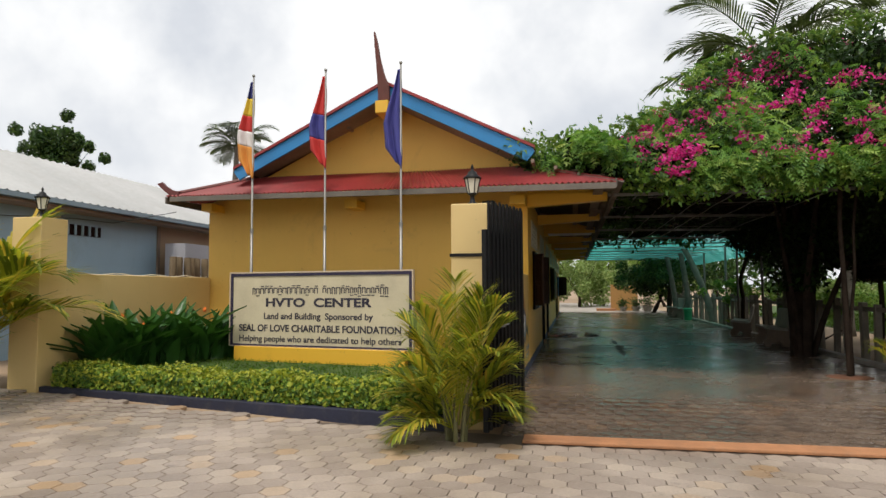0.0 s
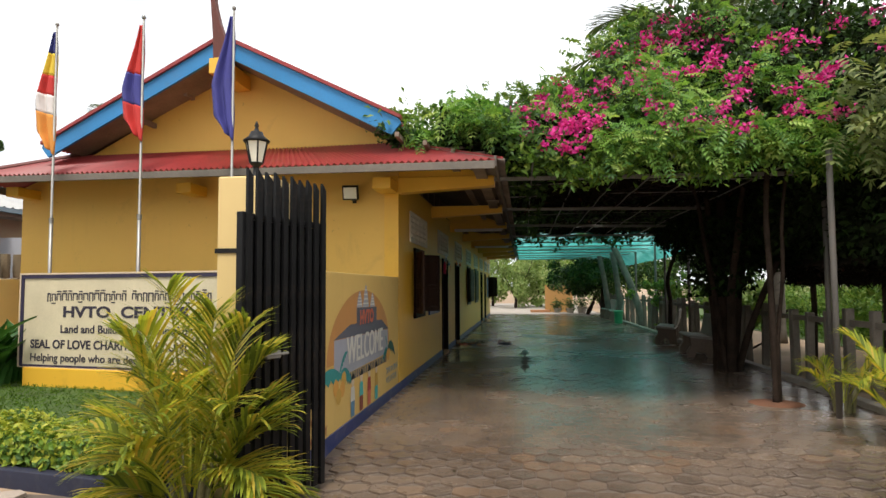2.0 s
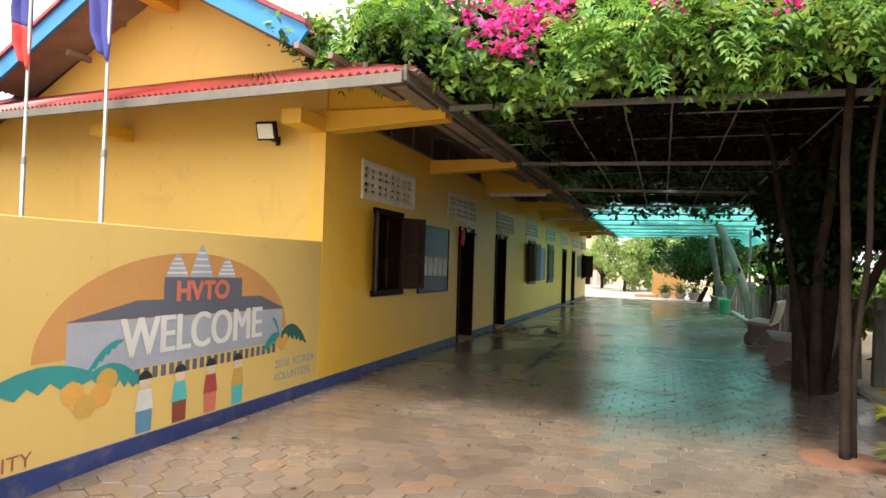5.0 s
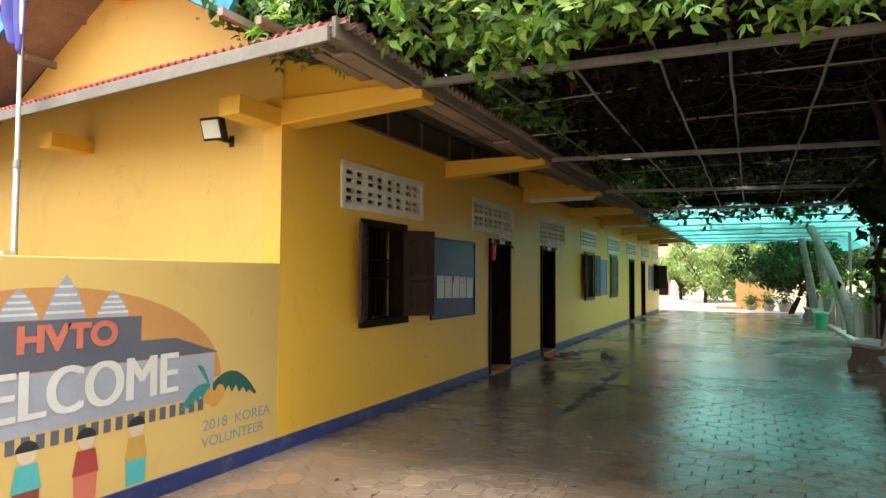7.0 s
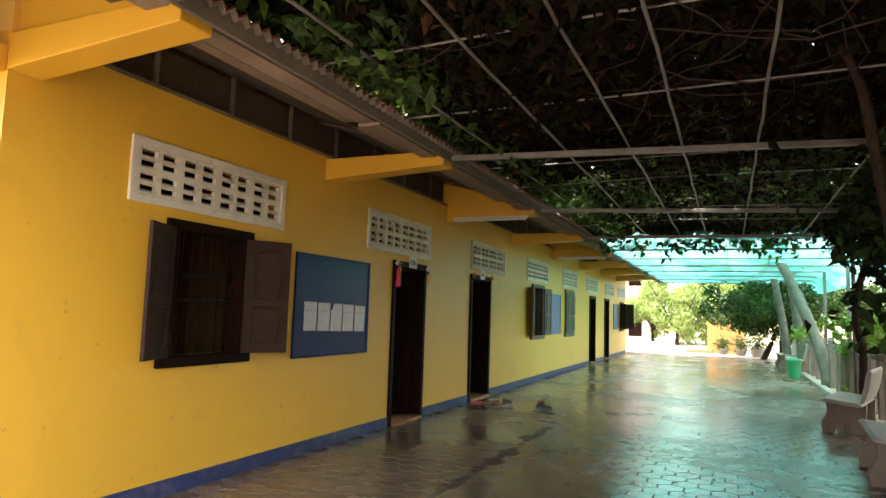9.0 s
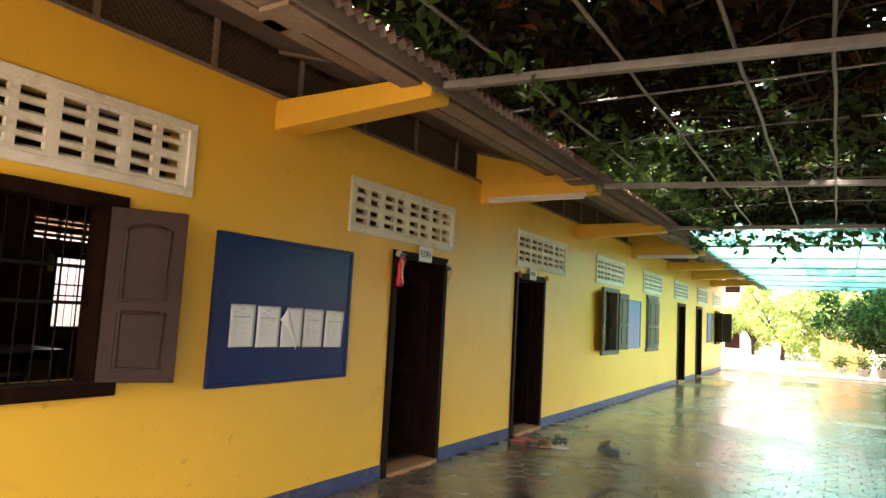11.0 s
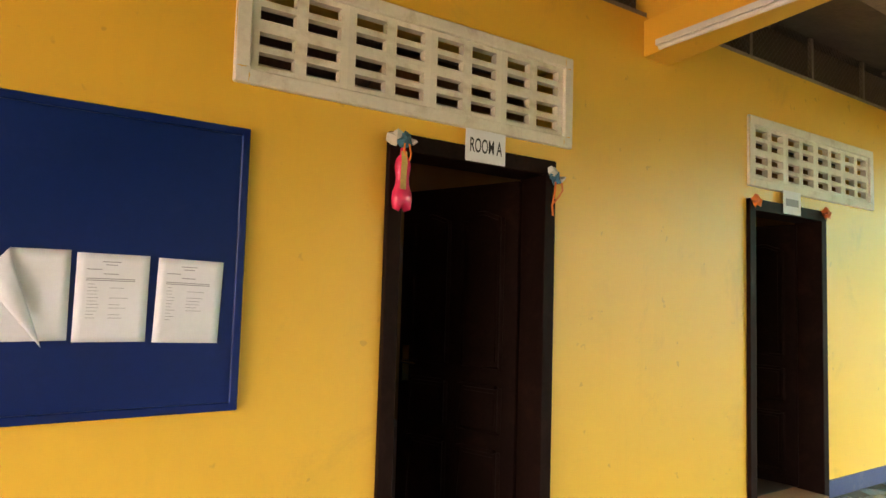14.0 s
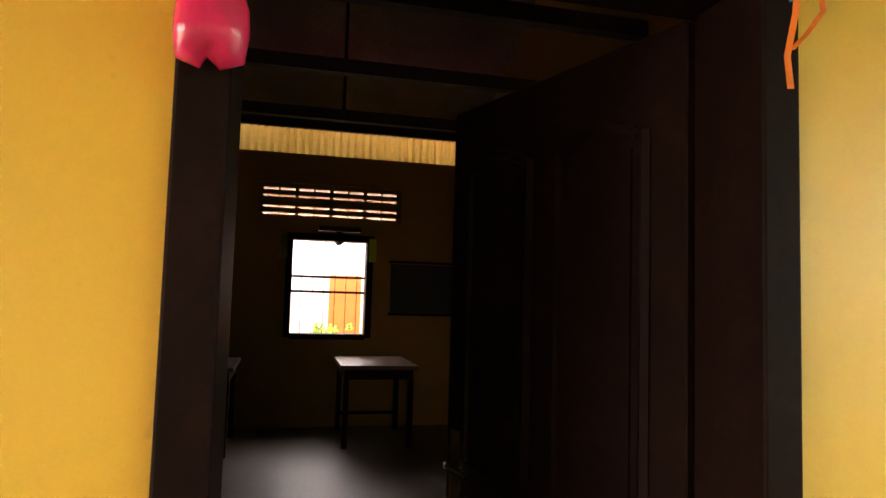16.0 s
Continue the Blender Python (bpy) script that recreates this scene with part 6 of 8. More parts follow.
def gappy(x, y):
    """True where the mat is whole; false in small ragged gaps, more of them towards the eaves and the far end."""
    f = np.sin(x * 4.1 + y * 2.3) + np.sin(y * 3.7 - x * 2.9 + 1) + 0.8 * np.sin(x * 9.3 + y * 7.1) + 0.6 * np.sin(y * 13.0 - x * 11.0)
    edge = 0.8 * np.clip((2.2 - x) / 1.4, 0, 1) + 0.75 * np.clip((y + 0.5 * x - 14.0) / 4.0, 0, 1)
    return f < 2.5 - 1.1 * edge


# the thick mat overhead, with few gaps
k = 60000
mx, my = rng.uniform(0.1, 6.0, k), rng.uniform(10.0, 22.0, k)
mz = np.maximum(3.06, 3.14 + (0.8 - mx) * 0.36) + 0.08 * np.sin(mx * 2.3 + my) + np.minimum(rng.gamma(2.0, 0.10, k), 0.4)
near_eaves = (rng.uniform(0, 1, k) < np.clip((mx + 0.5) * 0.9, 0.6, 1)) & ((my + 0.5 * mx < 16.2 + rng.normal(0, 0.4, k)) | (rng.uniform(0, 1, k) < 0.3))
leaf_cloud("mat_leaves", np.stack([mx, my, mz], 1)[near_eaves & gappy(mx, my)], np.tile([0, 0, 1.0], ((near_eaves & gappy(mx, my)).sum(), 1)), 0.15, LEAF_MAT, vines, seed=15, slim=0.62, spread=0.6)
k = 30000
mx, my = rng.uniform(0.2, 6.0, k), rng.uniform(12.5, 22.0, k)
mz = np.maximum(3.06, 3.14 + (0.8 - mx) * 0.36) + 0.08 * np.sin(mx * 2.3 + my) + np.minimum(rng.gamma(2.0, 0.10, k), 0.4)
green = (my + 0.5 * mx > 15.6 + rng.normal(0, 0.4, k)) & gappy(mx, my)
leaf_cloud("green_leaves", np.stack([mx, my, mz], 1)[green], np.tile([0, 0, 1.0], (green.sum(), 1)), 0.14, LEAF_DARK, vines, seed=151, slim=0.55, spread=0.7)
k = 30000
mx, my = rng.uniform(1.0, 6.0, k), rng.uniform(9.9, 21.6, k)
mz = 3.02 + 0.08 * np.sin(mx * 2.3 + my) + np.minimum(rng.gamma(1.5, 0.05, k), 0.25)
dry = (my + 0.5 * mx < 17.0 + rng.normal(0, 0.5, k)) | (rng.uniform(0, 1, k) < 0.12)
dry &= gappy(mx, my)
leaf_cloud("dry_leaves", np.stack([mx, my, mz], 1)[dry], np.tile([0, 0, 1.0], (dry.sum(), 1)), 0.13, LEAF_DRY_SHADED, vines, "brown dry underside of the mat, shade put into its colour", seed=16, slim=0.5, spread=0.7)
# leaves that spill over the eaves board
k = 4200
mx, my = rng.uniform(0.7, 1.5, k), rng.uniform(10.3, 21.8, k)
mz = 3.05 + 0.1 * rng.normal(0, 1, k) + 0.06 * np.sin(my * 3)
thin = rng.uniform(0, 1, k) < 0.75 + 0.25 * np.sin(my * 2.1 + 1)
leaf_cloud("eaves_leaves", np.stack([mx, my, np.maximum(mz, 3.07 + (0.8 - mx) * 0.36)], 1)[thin], np.tile([0, 0, 1.0], (thin.sum(), 1)), 0.12, LEAF_DARK, vines, seed=171, slim=0.55)
# sunlit growth that lies over the roof's edge
k = 9000
mx, my = rng.uniform(-0.7, 1.0, k), rng.uniform(10.6, 21.6, k)
mz = 3.12 + np.maximum(0, 0.8 - mx) * 0.36 + np.minimum(rng.gamma(1.6, 0.14, k), 0.6)
tuft = np.sin(my * 1.9 + mx * 2) + np.sin(my * 4.3 + 1) + rng.normal(0, 0.7, k) > -0.7
leaf_cloud("roof_edge_leaves", np.stack([mx, my, mz], 1)[tuft], np.tile([0.3, 0, 1.0], (tuft.sum(), 1)), 0.1, LEAF_VINE, vines, seed=172, slim=0.5)
# crown behind the front face
k = 16000
mx, my = rng.uniform(1.8, 8.5, k), rng.uniform(11.5, 16.0, k)
mz = np.array([canopy_top(x) for x in mx]) - 0.5 - (my - 11.5) * 0.12 + np.clip(rng.normal(0, 0.28, k), -0.6, 0.4)
leaf_cloud("crown_leaves", np.stack([mx, my, mz], 1), np.tile([0, -0.3, 1.0], (k, 1)), 0.14, LEAF_DARK, vines, seed=17, slim=0.55)
# drapes along the garden side
k = 20000
mx, my = rng.uniform(5.0, 7.0, k), rng.uniform(9.6, 16.2, k)
mz = rng.uniform(1.9, 4.4, k) + 0.25 * np.sin(my * 1.7)
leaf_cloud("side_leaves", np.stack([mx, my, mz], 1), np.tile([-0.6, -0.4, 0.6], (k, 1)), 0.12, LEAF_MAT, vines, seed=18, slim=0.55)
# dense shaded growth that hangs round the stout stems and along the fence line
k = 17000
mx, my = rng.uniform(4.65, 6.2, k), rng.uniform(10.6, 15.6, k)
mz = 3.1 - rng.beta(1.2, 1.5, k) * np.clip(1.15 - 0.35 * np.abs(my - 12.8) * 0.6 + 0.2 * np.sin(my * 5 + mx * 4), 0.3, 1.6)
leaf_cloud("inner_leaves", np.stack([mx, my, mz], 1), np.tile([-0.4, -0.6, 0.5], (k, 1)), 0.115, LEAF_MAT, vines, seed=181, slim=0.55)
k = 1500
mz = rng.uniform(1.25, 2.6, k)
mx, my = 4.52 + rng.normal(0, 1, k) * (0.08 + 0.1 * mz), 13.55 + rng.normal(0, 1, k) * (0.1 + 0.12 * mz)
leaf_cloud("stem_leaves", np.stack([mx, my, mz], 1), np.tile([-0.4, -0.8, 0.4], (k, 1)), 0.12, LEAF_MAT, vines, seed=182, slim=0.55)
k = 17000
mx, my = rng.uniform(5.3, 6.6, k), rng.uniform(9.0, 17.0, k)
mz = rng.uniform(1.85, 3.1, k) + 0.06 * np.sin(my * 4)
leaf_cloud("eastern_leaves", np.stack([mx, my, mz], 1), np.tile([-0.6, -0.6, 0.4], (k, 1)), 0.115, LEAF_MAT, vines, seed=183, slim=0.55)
# leafy side along the garden that frames the benches
k = 8000
mx, my = rng.uniform(4.55, 5.7, k), rng.uniform(14.0, 20.0, k)
mz = 3.12 - rng.beta(1.2, 1.6, k) * (0.7 + 0.55 * np.clip((mx - 4.6) / 0.7, 0, 1) + 0.15 * np.sin(my * 4.1))
leaf_cloud("bench_side_leaves", np.stack([mx, my, mz], 1), np.tile([-0.5, -0.6, 0.4], (k, 1)), 0.11, LEAF_MAT, vines, seed=184, slim=0.5)
# thick rolled edge where the mat ends above the shade net
k = 7000
mx, my = rng.uniform(0.7, 6.2, k), rng.uniform(20.5, 21.5, k)
mz = 3.0 + rng.uniform(0, 0.5, k) + 0.04 * np.sin(mx * 5)
leaf_cloud("end_leaves", np.stack([mx, my, mz], 1), np.tile([0, -0.7, 0.4], (k, 1)), 0.14, LEAF_MAT, vines, seed=191, slim=0.6)
# ragged far fringe against the shade net
seeds = [(rng.uniform(0.9, 6.0), 21.7 + rng.uniform(-0.2, 0.5), 2.95 - abs(rng.normal(0, 0.13))) for i in range(75)]
leaf_cloud("far_fringe", clumps(seeds, 9, 0.08), np.tile([0, -0.8, 0.4], (len(seeds) * 9, 1)), 0.13, LEAF_DARK, vines, seed=19, slim=0.6)
# magenta bract clusters
seeds = []
for i in range(125):
    x = rng.uniform(0.9, 7.2)
    t = rng.beta(2.2, 1.6)
    if rng.uniform() < 0.25:
        x, t = rng.uniform(1.5, 5.5), rng.uniform(0.05, 0.4)
    top = canopy_top(x)
    z = 3.0 + (top - 3.0) * t
    y = 9.62 + 2.9 * t ** 1.3 * min(1.0, (top - 2.6) / 2.6)
    seeds += [(x + rng.normal(0, 0.085), y + rng.normal(0, 0.06) - 0.1, z + rng.normal(0, 0.065)) for q in range(rng.randint(1, 4))]
leaf_cloud("blossom", clumps(seeds, 21, 0.05), np.tile([0, -0.8, 0.6], (len(seeds) * 21, 1)), 0.055, PETAL, vines, "magenta bracts", seed=20, slim=0.85, spread=1.0)
for o in vines.children:
    o["kind"] = "stuff"
# twining stems
bm = bmesh.new()
for i in range(110):
    x, y = rng.uniform(2.6, 5.4), rng.uniform(10.2, 20.5)
    a = rng.uniform(0, 2 * math.pi)
    pts = [(x + 0.28 * q * math.cos(a) + 0.08 * math.sin(q * 1.7 + i), y + 0.28 * q * math.sin(a) + 0.08 * math.cos(q * 1.3 + i), 3.0 + 0.05 * math.sin(q + i)) for q in range(7)]
    tube(bm, pts, rng.uniform(0.003, 0.007), 5, False)
tagged(part("twig_mass", bm, TWIG, vines, "thin brown twining stems"), kind="stuff")


def limb(bm, base, steps, r0, r1, seed, sway=0.12, sides_=9):
    rr = random.Random(seed)
    pts, rad = [Vector(base)], [r0]
    for i, s in enumerate(steps):
        pts.append(pts[-1] + Vector(s) + Vector((rr.uniform(-sway, sway), rr.uniform(-sway, sway), 0)) * 0.5)
        rad.append(r0 + (r1 - r0) * (i + 1) / len(steps))
    fine = []
    frad = []
    for i in range(len(pts) - 1):
        for q in range(4):
            t = q / 4
            p0, p1, p2, p3 = pts[max(i - 1, 0)], pts[i], pts[i + 1], pts[min(i + 2, len(pts) - 1)]
            fine.append(0.5 * ((2 * p1) + (p2 - p0) * t + (2 * p0 - 5 * p1 + 4 * p2 - p3) * t * t + (3 * p1 - p0 - 3 * p2 + p3) * t ** 3))
            frad.append((rad[i] + (rad[i + 1] - rad[i]) * t) * rr.uniform(0.92, 1.1))
    fine.append(pts[-1])
    frad.append(rad[-1])
    tube(bm, fine, frad, sides_)


# the vine's stout multi-stemmed trunk beside the fence
vt = thing("climber", "stout dark multi-stemmed climber beside the drive", "climber")
for i, (dx, dy, r, lean) in enumerate(((0, 0, 0.13, (0.03, 0.05)), (0.2, 0.1, 0.10, (0.12, 0.0)), (-0.14, 0.16, 0.085, (-0.03, 0.04)), (0.1, -0.2, 0.075, (0.02, -0.16)), (0.3, -0.12, 0.06, (0.22, -0.06)), (-0.05, -0.15, 0.05, (-0.07, -0.05)))):
    bm = bmesh.new()
    limb(bm, (4.5 + dx * 0.5, 13.55 + dy, -0.05), [(lean[0], lean[1], 0.75)] * 2 + [(lean[0] * 1.4, lean[1] * 1.4, 0.7)] * 2 + [(lean[0] * 2, lean[1] * 2, 0.35)], r, r * 0.5, 40 + i)
    part("stem", bm, BARK, vt, smooth=True)
bm = bmesh.new()
limb(bm, (5.15, 20.6, -0.05), [(0.0, 0.0, 0.6), (-0.05, -0.1, 0.5), (-0.12, -0.4, 0.5), (-0.05, -0.8, 0.5), (0.03, -1.1, 0.5), (0.1, -1.2, 0.4), (0.2, -1.0, 0.2)], 0.065, 0.04, 61)
tagged(part("young_climber", bm, BARK, smooth=True), "thin curving bare climber rising from the fence", "climber")
bm = bmesh.new()
limb(bm, (4.14, 10.35, -0.05), [(0.0, 0.0, 0.8), (0.03, 0.02, 0.8), (-0.02, 0.03, 0.7), (0.06, 0.05, 0.7)], 0.042, 0.032, 71, 0.05)
tagged(part("slim_tree", bm, BARK, smooth=True), "slim brown trunk growing through the pavers", "tree trunk")
bm = bmesh.new()
limb(bm, (4.21, 10.42, -0.05), [(0.02, 0.0, 0.8), (0.05, -0.02, 0.8), (0.02, 0.03, 0.7), (0.1, 0.05, 0.7)], 0.026, 0.02, 72, 0.05)
tagged(part("slim_tree", bm, BARK, smooth=True), "second slim stem beside the slim brown trunk", "tree trunk")
bm = bmesh.new()
lathe(bm, [(0.32, 0.0), (0.26, 0.012), (0.1, 0.02)], 14, (4.15, 10.38, 0.0))
tagged(part("soil_patch", bm, SOIL), "red-brown soil patch round a trunk", "soil", kind="structure")

# shade net on a light steel frame
net = thing("shade_net", "pale green shade net over a light steel frame", "shade net")
strip = 0.62
for q in range(23):
    y0 = 21.05 + q * strip
    vs_, fs_ = [], []
    nu, nv = 24, 6
    for i in range(nu + 1):
        for j in range(nv + 1):
            u, v = i / nu, j / nv
            x, y = 0.86 + u * 5.3, y0 + v * (strip + 0.1)
            z = 2.90 + 0.16 * max(0.0, 1 - (y - 21.05) / 1.2) - 0.05 * math.sin(v * math.pi) - 0.03 * math.sin(u * math.pi * 5) ** 2 + 0.004 * (q % 2) + 0.01 * math.sin(9 * u + 3 * q)
            if u > 0.9:
                z -= (u - 0.9) * 4.2
            vs_.append((x, y, z))
    for i in range(nu):
        for j in range(nv):
            a = i * (nv + 1) + j
            fs_.append((a, a + nv + 1, a + nv + 2, a + 1))
    sheet_mesh("net_strip", vs_, fs_, NET, net, smooth=True)
for i in range(7):
    y = 22.1 + i * 2.05
    boxes("crossbar", [(0.75, 6.1, y - 0.02, y + 0.02, 2.78, 2.82)], STEEL, net, edge=0.003)
for x in (1.4, 2.3, 3.2, 4.1, 5.0, 5.9):
    bm = bmesh.new()
    tube(bm, [(x, 21.9, 2.87), (x + 0.03, 28, 2.86), (x, 34.4, 2.87)], 0.012, 6)
    part("rod", bm, STEEL, net)
for x, y in ((5.55, 24.5), (5.6, 28.6), (5.6, 34.2)):
    bm = bmesh.new()
    tube(bm, [(x, y, -0.1), (x, y, 2.8)], 0.04, 10)
    part("post", bm, GREY_POST, net, "grey painted steel post", True)

# ---- palms and planting ----


def frond_mesh(length, rise, droop, leaflet, pairs, seed, width=0.035, fold=0.5):
    """Vertices and faces of one feather frond that grows along +x from the origin."""
    rr = random.Random(seed)
    vs_, fs_ = [], []

    def spine(t):
        return Vector((length * (t - 0.12 * t * t * droop), 0, length * (rise * t - droop * 0.75 * t * t)))
    prev = None
    for i in range(13):
        p = spine(i / 12)
        r = 0.011 * length * (1 - 0.8 * i / 12) + 0.002
        o = len(vs_)
        vs_.extend([(p.x, -r, p.z), (p.x, r, p.z), (p.x, 0, p.z - 1.5 * r)])
        if prev is not None:
            for k_ in range(3):
                fs_.append((prev + k_, prev + (k_ + 1) % 3, o + (k_ + 1) % 3, o + k_))
        prev = o
    for i in range(pairs):
        t = 0.16 + 0.84 * (i + 0.5) / pairs
        p = spine(t)
        d = (spine(min(1, t + 0.03)) - spine(t - 0.03)).normalized()
        ll = leaflet * (0.55 + 0.9 * math.sin(math.pi * min(1, t * 0.92 + 0.06))) * rr.uniform(0.85, 1.1)
        for s in (-1, 1):
            out = (d * (0.45 + 0.5 * t) + Vector((0, s, 0)) * (1.0 - 0.35 * t) + Vector((0, 0, fold * 0.5 + rr.uniform(-0.12, 0.12)))).normalized()
            side = out.cross(Vector((0, 0, 1))).normalized() * width * 0.5
            o = len(vs_)
            sag = rr.uniform(0.12, 0.3) * ll
            m1 = p + out * ll * 0.4
            m2 = p + out * ll * 0.78 - Vector((0, 0, sag * 0.45))
            tip = p + out * ll - Vector((0, 0, sag))
            for q in (p - side * 0.5, p + side * 0.5, m1 - side, m1 + side, m2 - side * 0.7, m2 + side * 0.7, tip):
                vs_.append(tuple(q))
            fs_ += [(o, o + 1, o + 3, o + 2), (o + 2, o + 3, o + 5, o + 4), (o + 4, o + 5, o + 6)]
    return vs_, fs_


def areca(x, y, z, count, size, label, seed, lift=0.0):
    """A clump of feather fronds and canes."""
    a = thing("palm_bush", label, "palm", at=pose(x, y, z))
    rr = random.Random(seed)
    for i in range(6):
        bm = bmesh.new()
        ang = i * 2.4
        tube(bm, [(0.08 * math.cos(ang), 0.08 * math.sin(ang), -0.05), (0.11 * math.cos(ang), 0.11 * math.sin(ang), 0.3 * size), (0.16 * math.cos(ang), 0.16 * math.sin(ang), 0.5 * size)], [0.026, 0.022, 0.014], 7)
        part("cane", bm, surface("palm_cane_%d" % i, (0.16, 0.15, 0.06), 0.5, 0.3) if i == 0 else bpy.data.materials["palm_cane_0"], a)
    for i in range(count):
        rise = lift + (rr.uniform(0.9, 2.3) if i % 3 else rr.uniform(2.0, 3.4))
        if lift and i % 4 == 1:
            rise = rr.uniform(0.3, 0.9)
        ln = size * rr.uniform(0.75, 1.1) / (1 + 0.28 * rise) * (0.68 if lift and rise < 1.0 else 1.0)
        vs_, fs_ = frond_mesh(ln * 1.25, rise, rise * 0.55 + rr.uniform(0.25, 0.5), (0.28 + 0.05 * lift) * size, 24, seed * 50 + i, 0.026 * size)
        o = sheet_mesh("frond", vs_, fs_, LEAF_PALM, a)
        ang = i * 137.5 + rr.uniform(-20, 20)
        o.matrix_basis = pose(0.07 * math.cos(radians(ang)), 0.07 * math.sin(radians(ang)), rr.uniform(0.05, 0.4) * size, 0, 0, ang)
    return a


areca(-1.0, 5.98, -0.12, 44, 0.91, "bushy areca palm with yellow-tipped fronds beside the gate pillar", 3, 0.7)
areca(4.62, 8.35, -0.02, 12, 0.8, "young areca palm with bright fronds beside the drive", 4)
areca(4.7, 9.9, 0.0, 8, 0.6, "small areca palm by the fence", 6)


def coconut(x, y, base, lean, height, fronds, length, label, seed, trunk_r=0.16):
    c = thing("coconut_palm", label, "palm tree")
    bm = bmesh.new()
    pts, rad = [], []
    for i in range(26):
        t = i / 25
        pts.append((x + lean[0] * t ** 1.4, y + lean[1] * t ** 1.4, base + height * t))
        rad.append((trunk_r * (1.25 if i == 0 else 1.0) * (1 - 0.4 * t)) * (1.0 + 0.06 * (i % 2)))
    tube(bm, pts, rad, 12)
    part("trunk", bm, PALM_BARK, c, "grey ringed trunk", True)
    rr = random.Random(seed)
    for i in range(fronds):
        rise = rr.uniform(-0.2, 1.3)
        vs_, fs_ = frond_mesh(length * rr.uniform(0.85, 1.1), rise, 0.35 + rise * 0.55, length * 0.27, 34, seed * 77 + i, 0.05 * length / 2.5, 0.1)
        o = sheet_mesh("frond", vs_, fs_, LEAF_COCO, c)
        ang = i * 137.5 + rr.uniform(-15, 15)
        o.matrix_basis = pose(*pts[-1], 0, 0, ang)
    return c


coconut(5.4, 17.0, 0.0, (-0.3, 0.2), 7.25, 17, 2.7, "tall coconut palm behind the flowering vines", 8)
coconut(7.4, 19.0, 0.0, (0.3, 0.4), 7.6, 14, 2.6, "second coconut palm behind the vines", 9)
coconut(-13.75, 24.0, 0.0, (0.3, 0.0), 7.3, 26, 1.6, "distant coconut palm behind the roofs", 10)
coconut(5.28, 25.5, 0.0, (-1.75, 0.9), 4.6, 10, 2.2, "coconut palm with a leaning grey trunk through the net", 12, 0.135)
coconut(5.15, 29.6, 0.0, (-0.7, 0.4), 5.2, 10, 2.2, "coconut palm with a grey trunk beside the yard", 13, 0.13)
coconut(4.95, 32.0, 0.0, (-0.9, 0.3), 5.4, 10, 2.2, "further coconut palm beside the yard", 14, 0.13)


def blade(length, width, bend, seed):
    vs_, fs_ = [], []
    n_ = 8
    for i in range(n_ + 1):
        t = i / n_
        w = width * math.sin(math.pi * min(1, 0.06 + 0.94 * t)) ** 0.75 * (1 - 0.25 * t) + 0.004
        px = length * (bend * t * t)
        pz = length * (t - 0.28 * bend * t * t)
        vs_ += [(px - 0.1 * w, -w / 2, pz), (px + 0.12 * w, 0, pz - 0.02 * t), (px - 0.1 * w, w / 2, pz)]
    for i in range(n_):
        o = 3 * i
        fs_ += [(o, o + 1, o + 4, o + 3), (o + 1, o + 2, o + 5, o + 4)]
    return vs_, fs_


def broad_plant(x, y, z, count, size, seed):
    p = thing("broadleaf_plant", "dark green broad-leaved garden plant beside the wall", "plant", "bed plants", at=pose(x, y, z))
    rr = random.Random(seed)
    for i in range(count):
        vs_, fs_ = blade(size * rr.uniform(0.6, 1.1), size * rr.uniform(0.17, 0.27), rr.uniform(0.2, 1.1), seed + i)
        o = sheet_mesh("leaf", vs_, fs_, LEAF_BROAD, p, smooth=True)
        o.matrix_basis = pose(rr.uniform(-0.16, 0.16), rr.uniform(-0.16, 0.16), rr.uniform(-0.02, 0.15), 0, 0, rr.uniform(0, 360))
    if seed % 3 == 0:
        bm = bmesh.new()
        scrap(bm, 0.05, 0.0, size * 0.85, 0.05, seed)
        part("bloom", bm, RIBBON_O, p, "small orange bloom")
    return p


rr = random.Random(9)
for i in range(15):
    t = i / 14
    broad_plant(-7.05 + 0.85 * t + rr.uniform(-0.12, 0.12), 8.45 + 2.2 * t + rr.uniform(-0.15, 0.15), 0.0, 19, rr.uniform(0.9, 1.3) - 0.1 * t, 100 + i)
areca(-7.95, 6.85, -0.12, 34, 2.0, "yellow-green palm bush in front of the far gate pillar", 21)


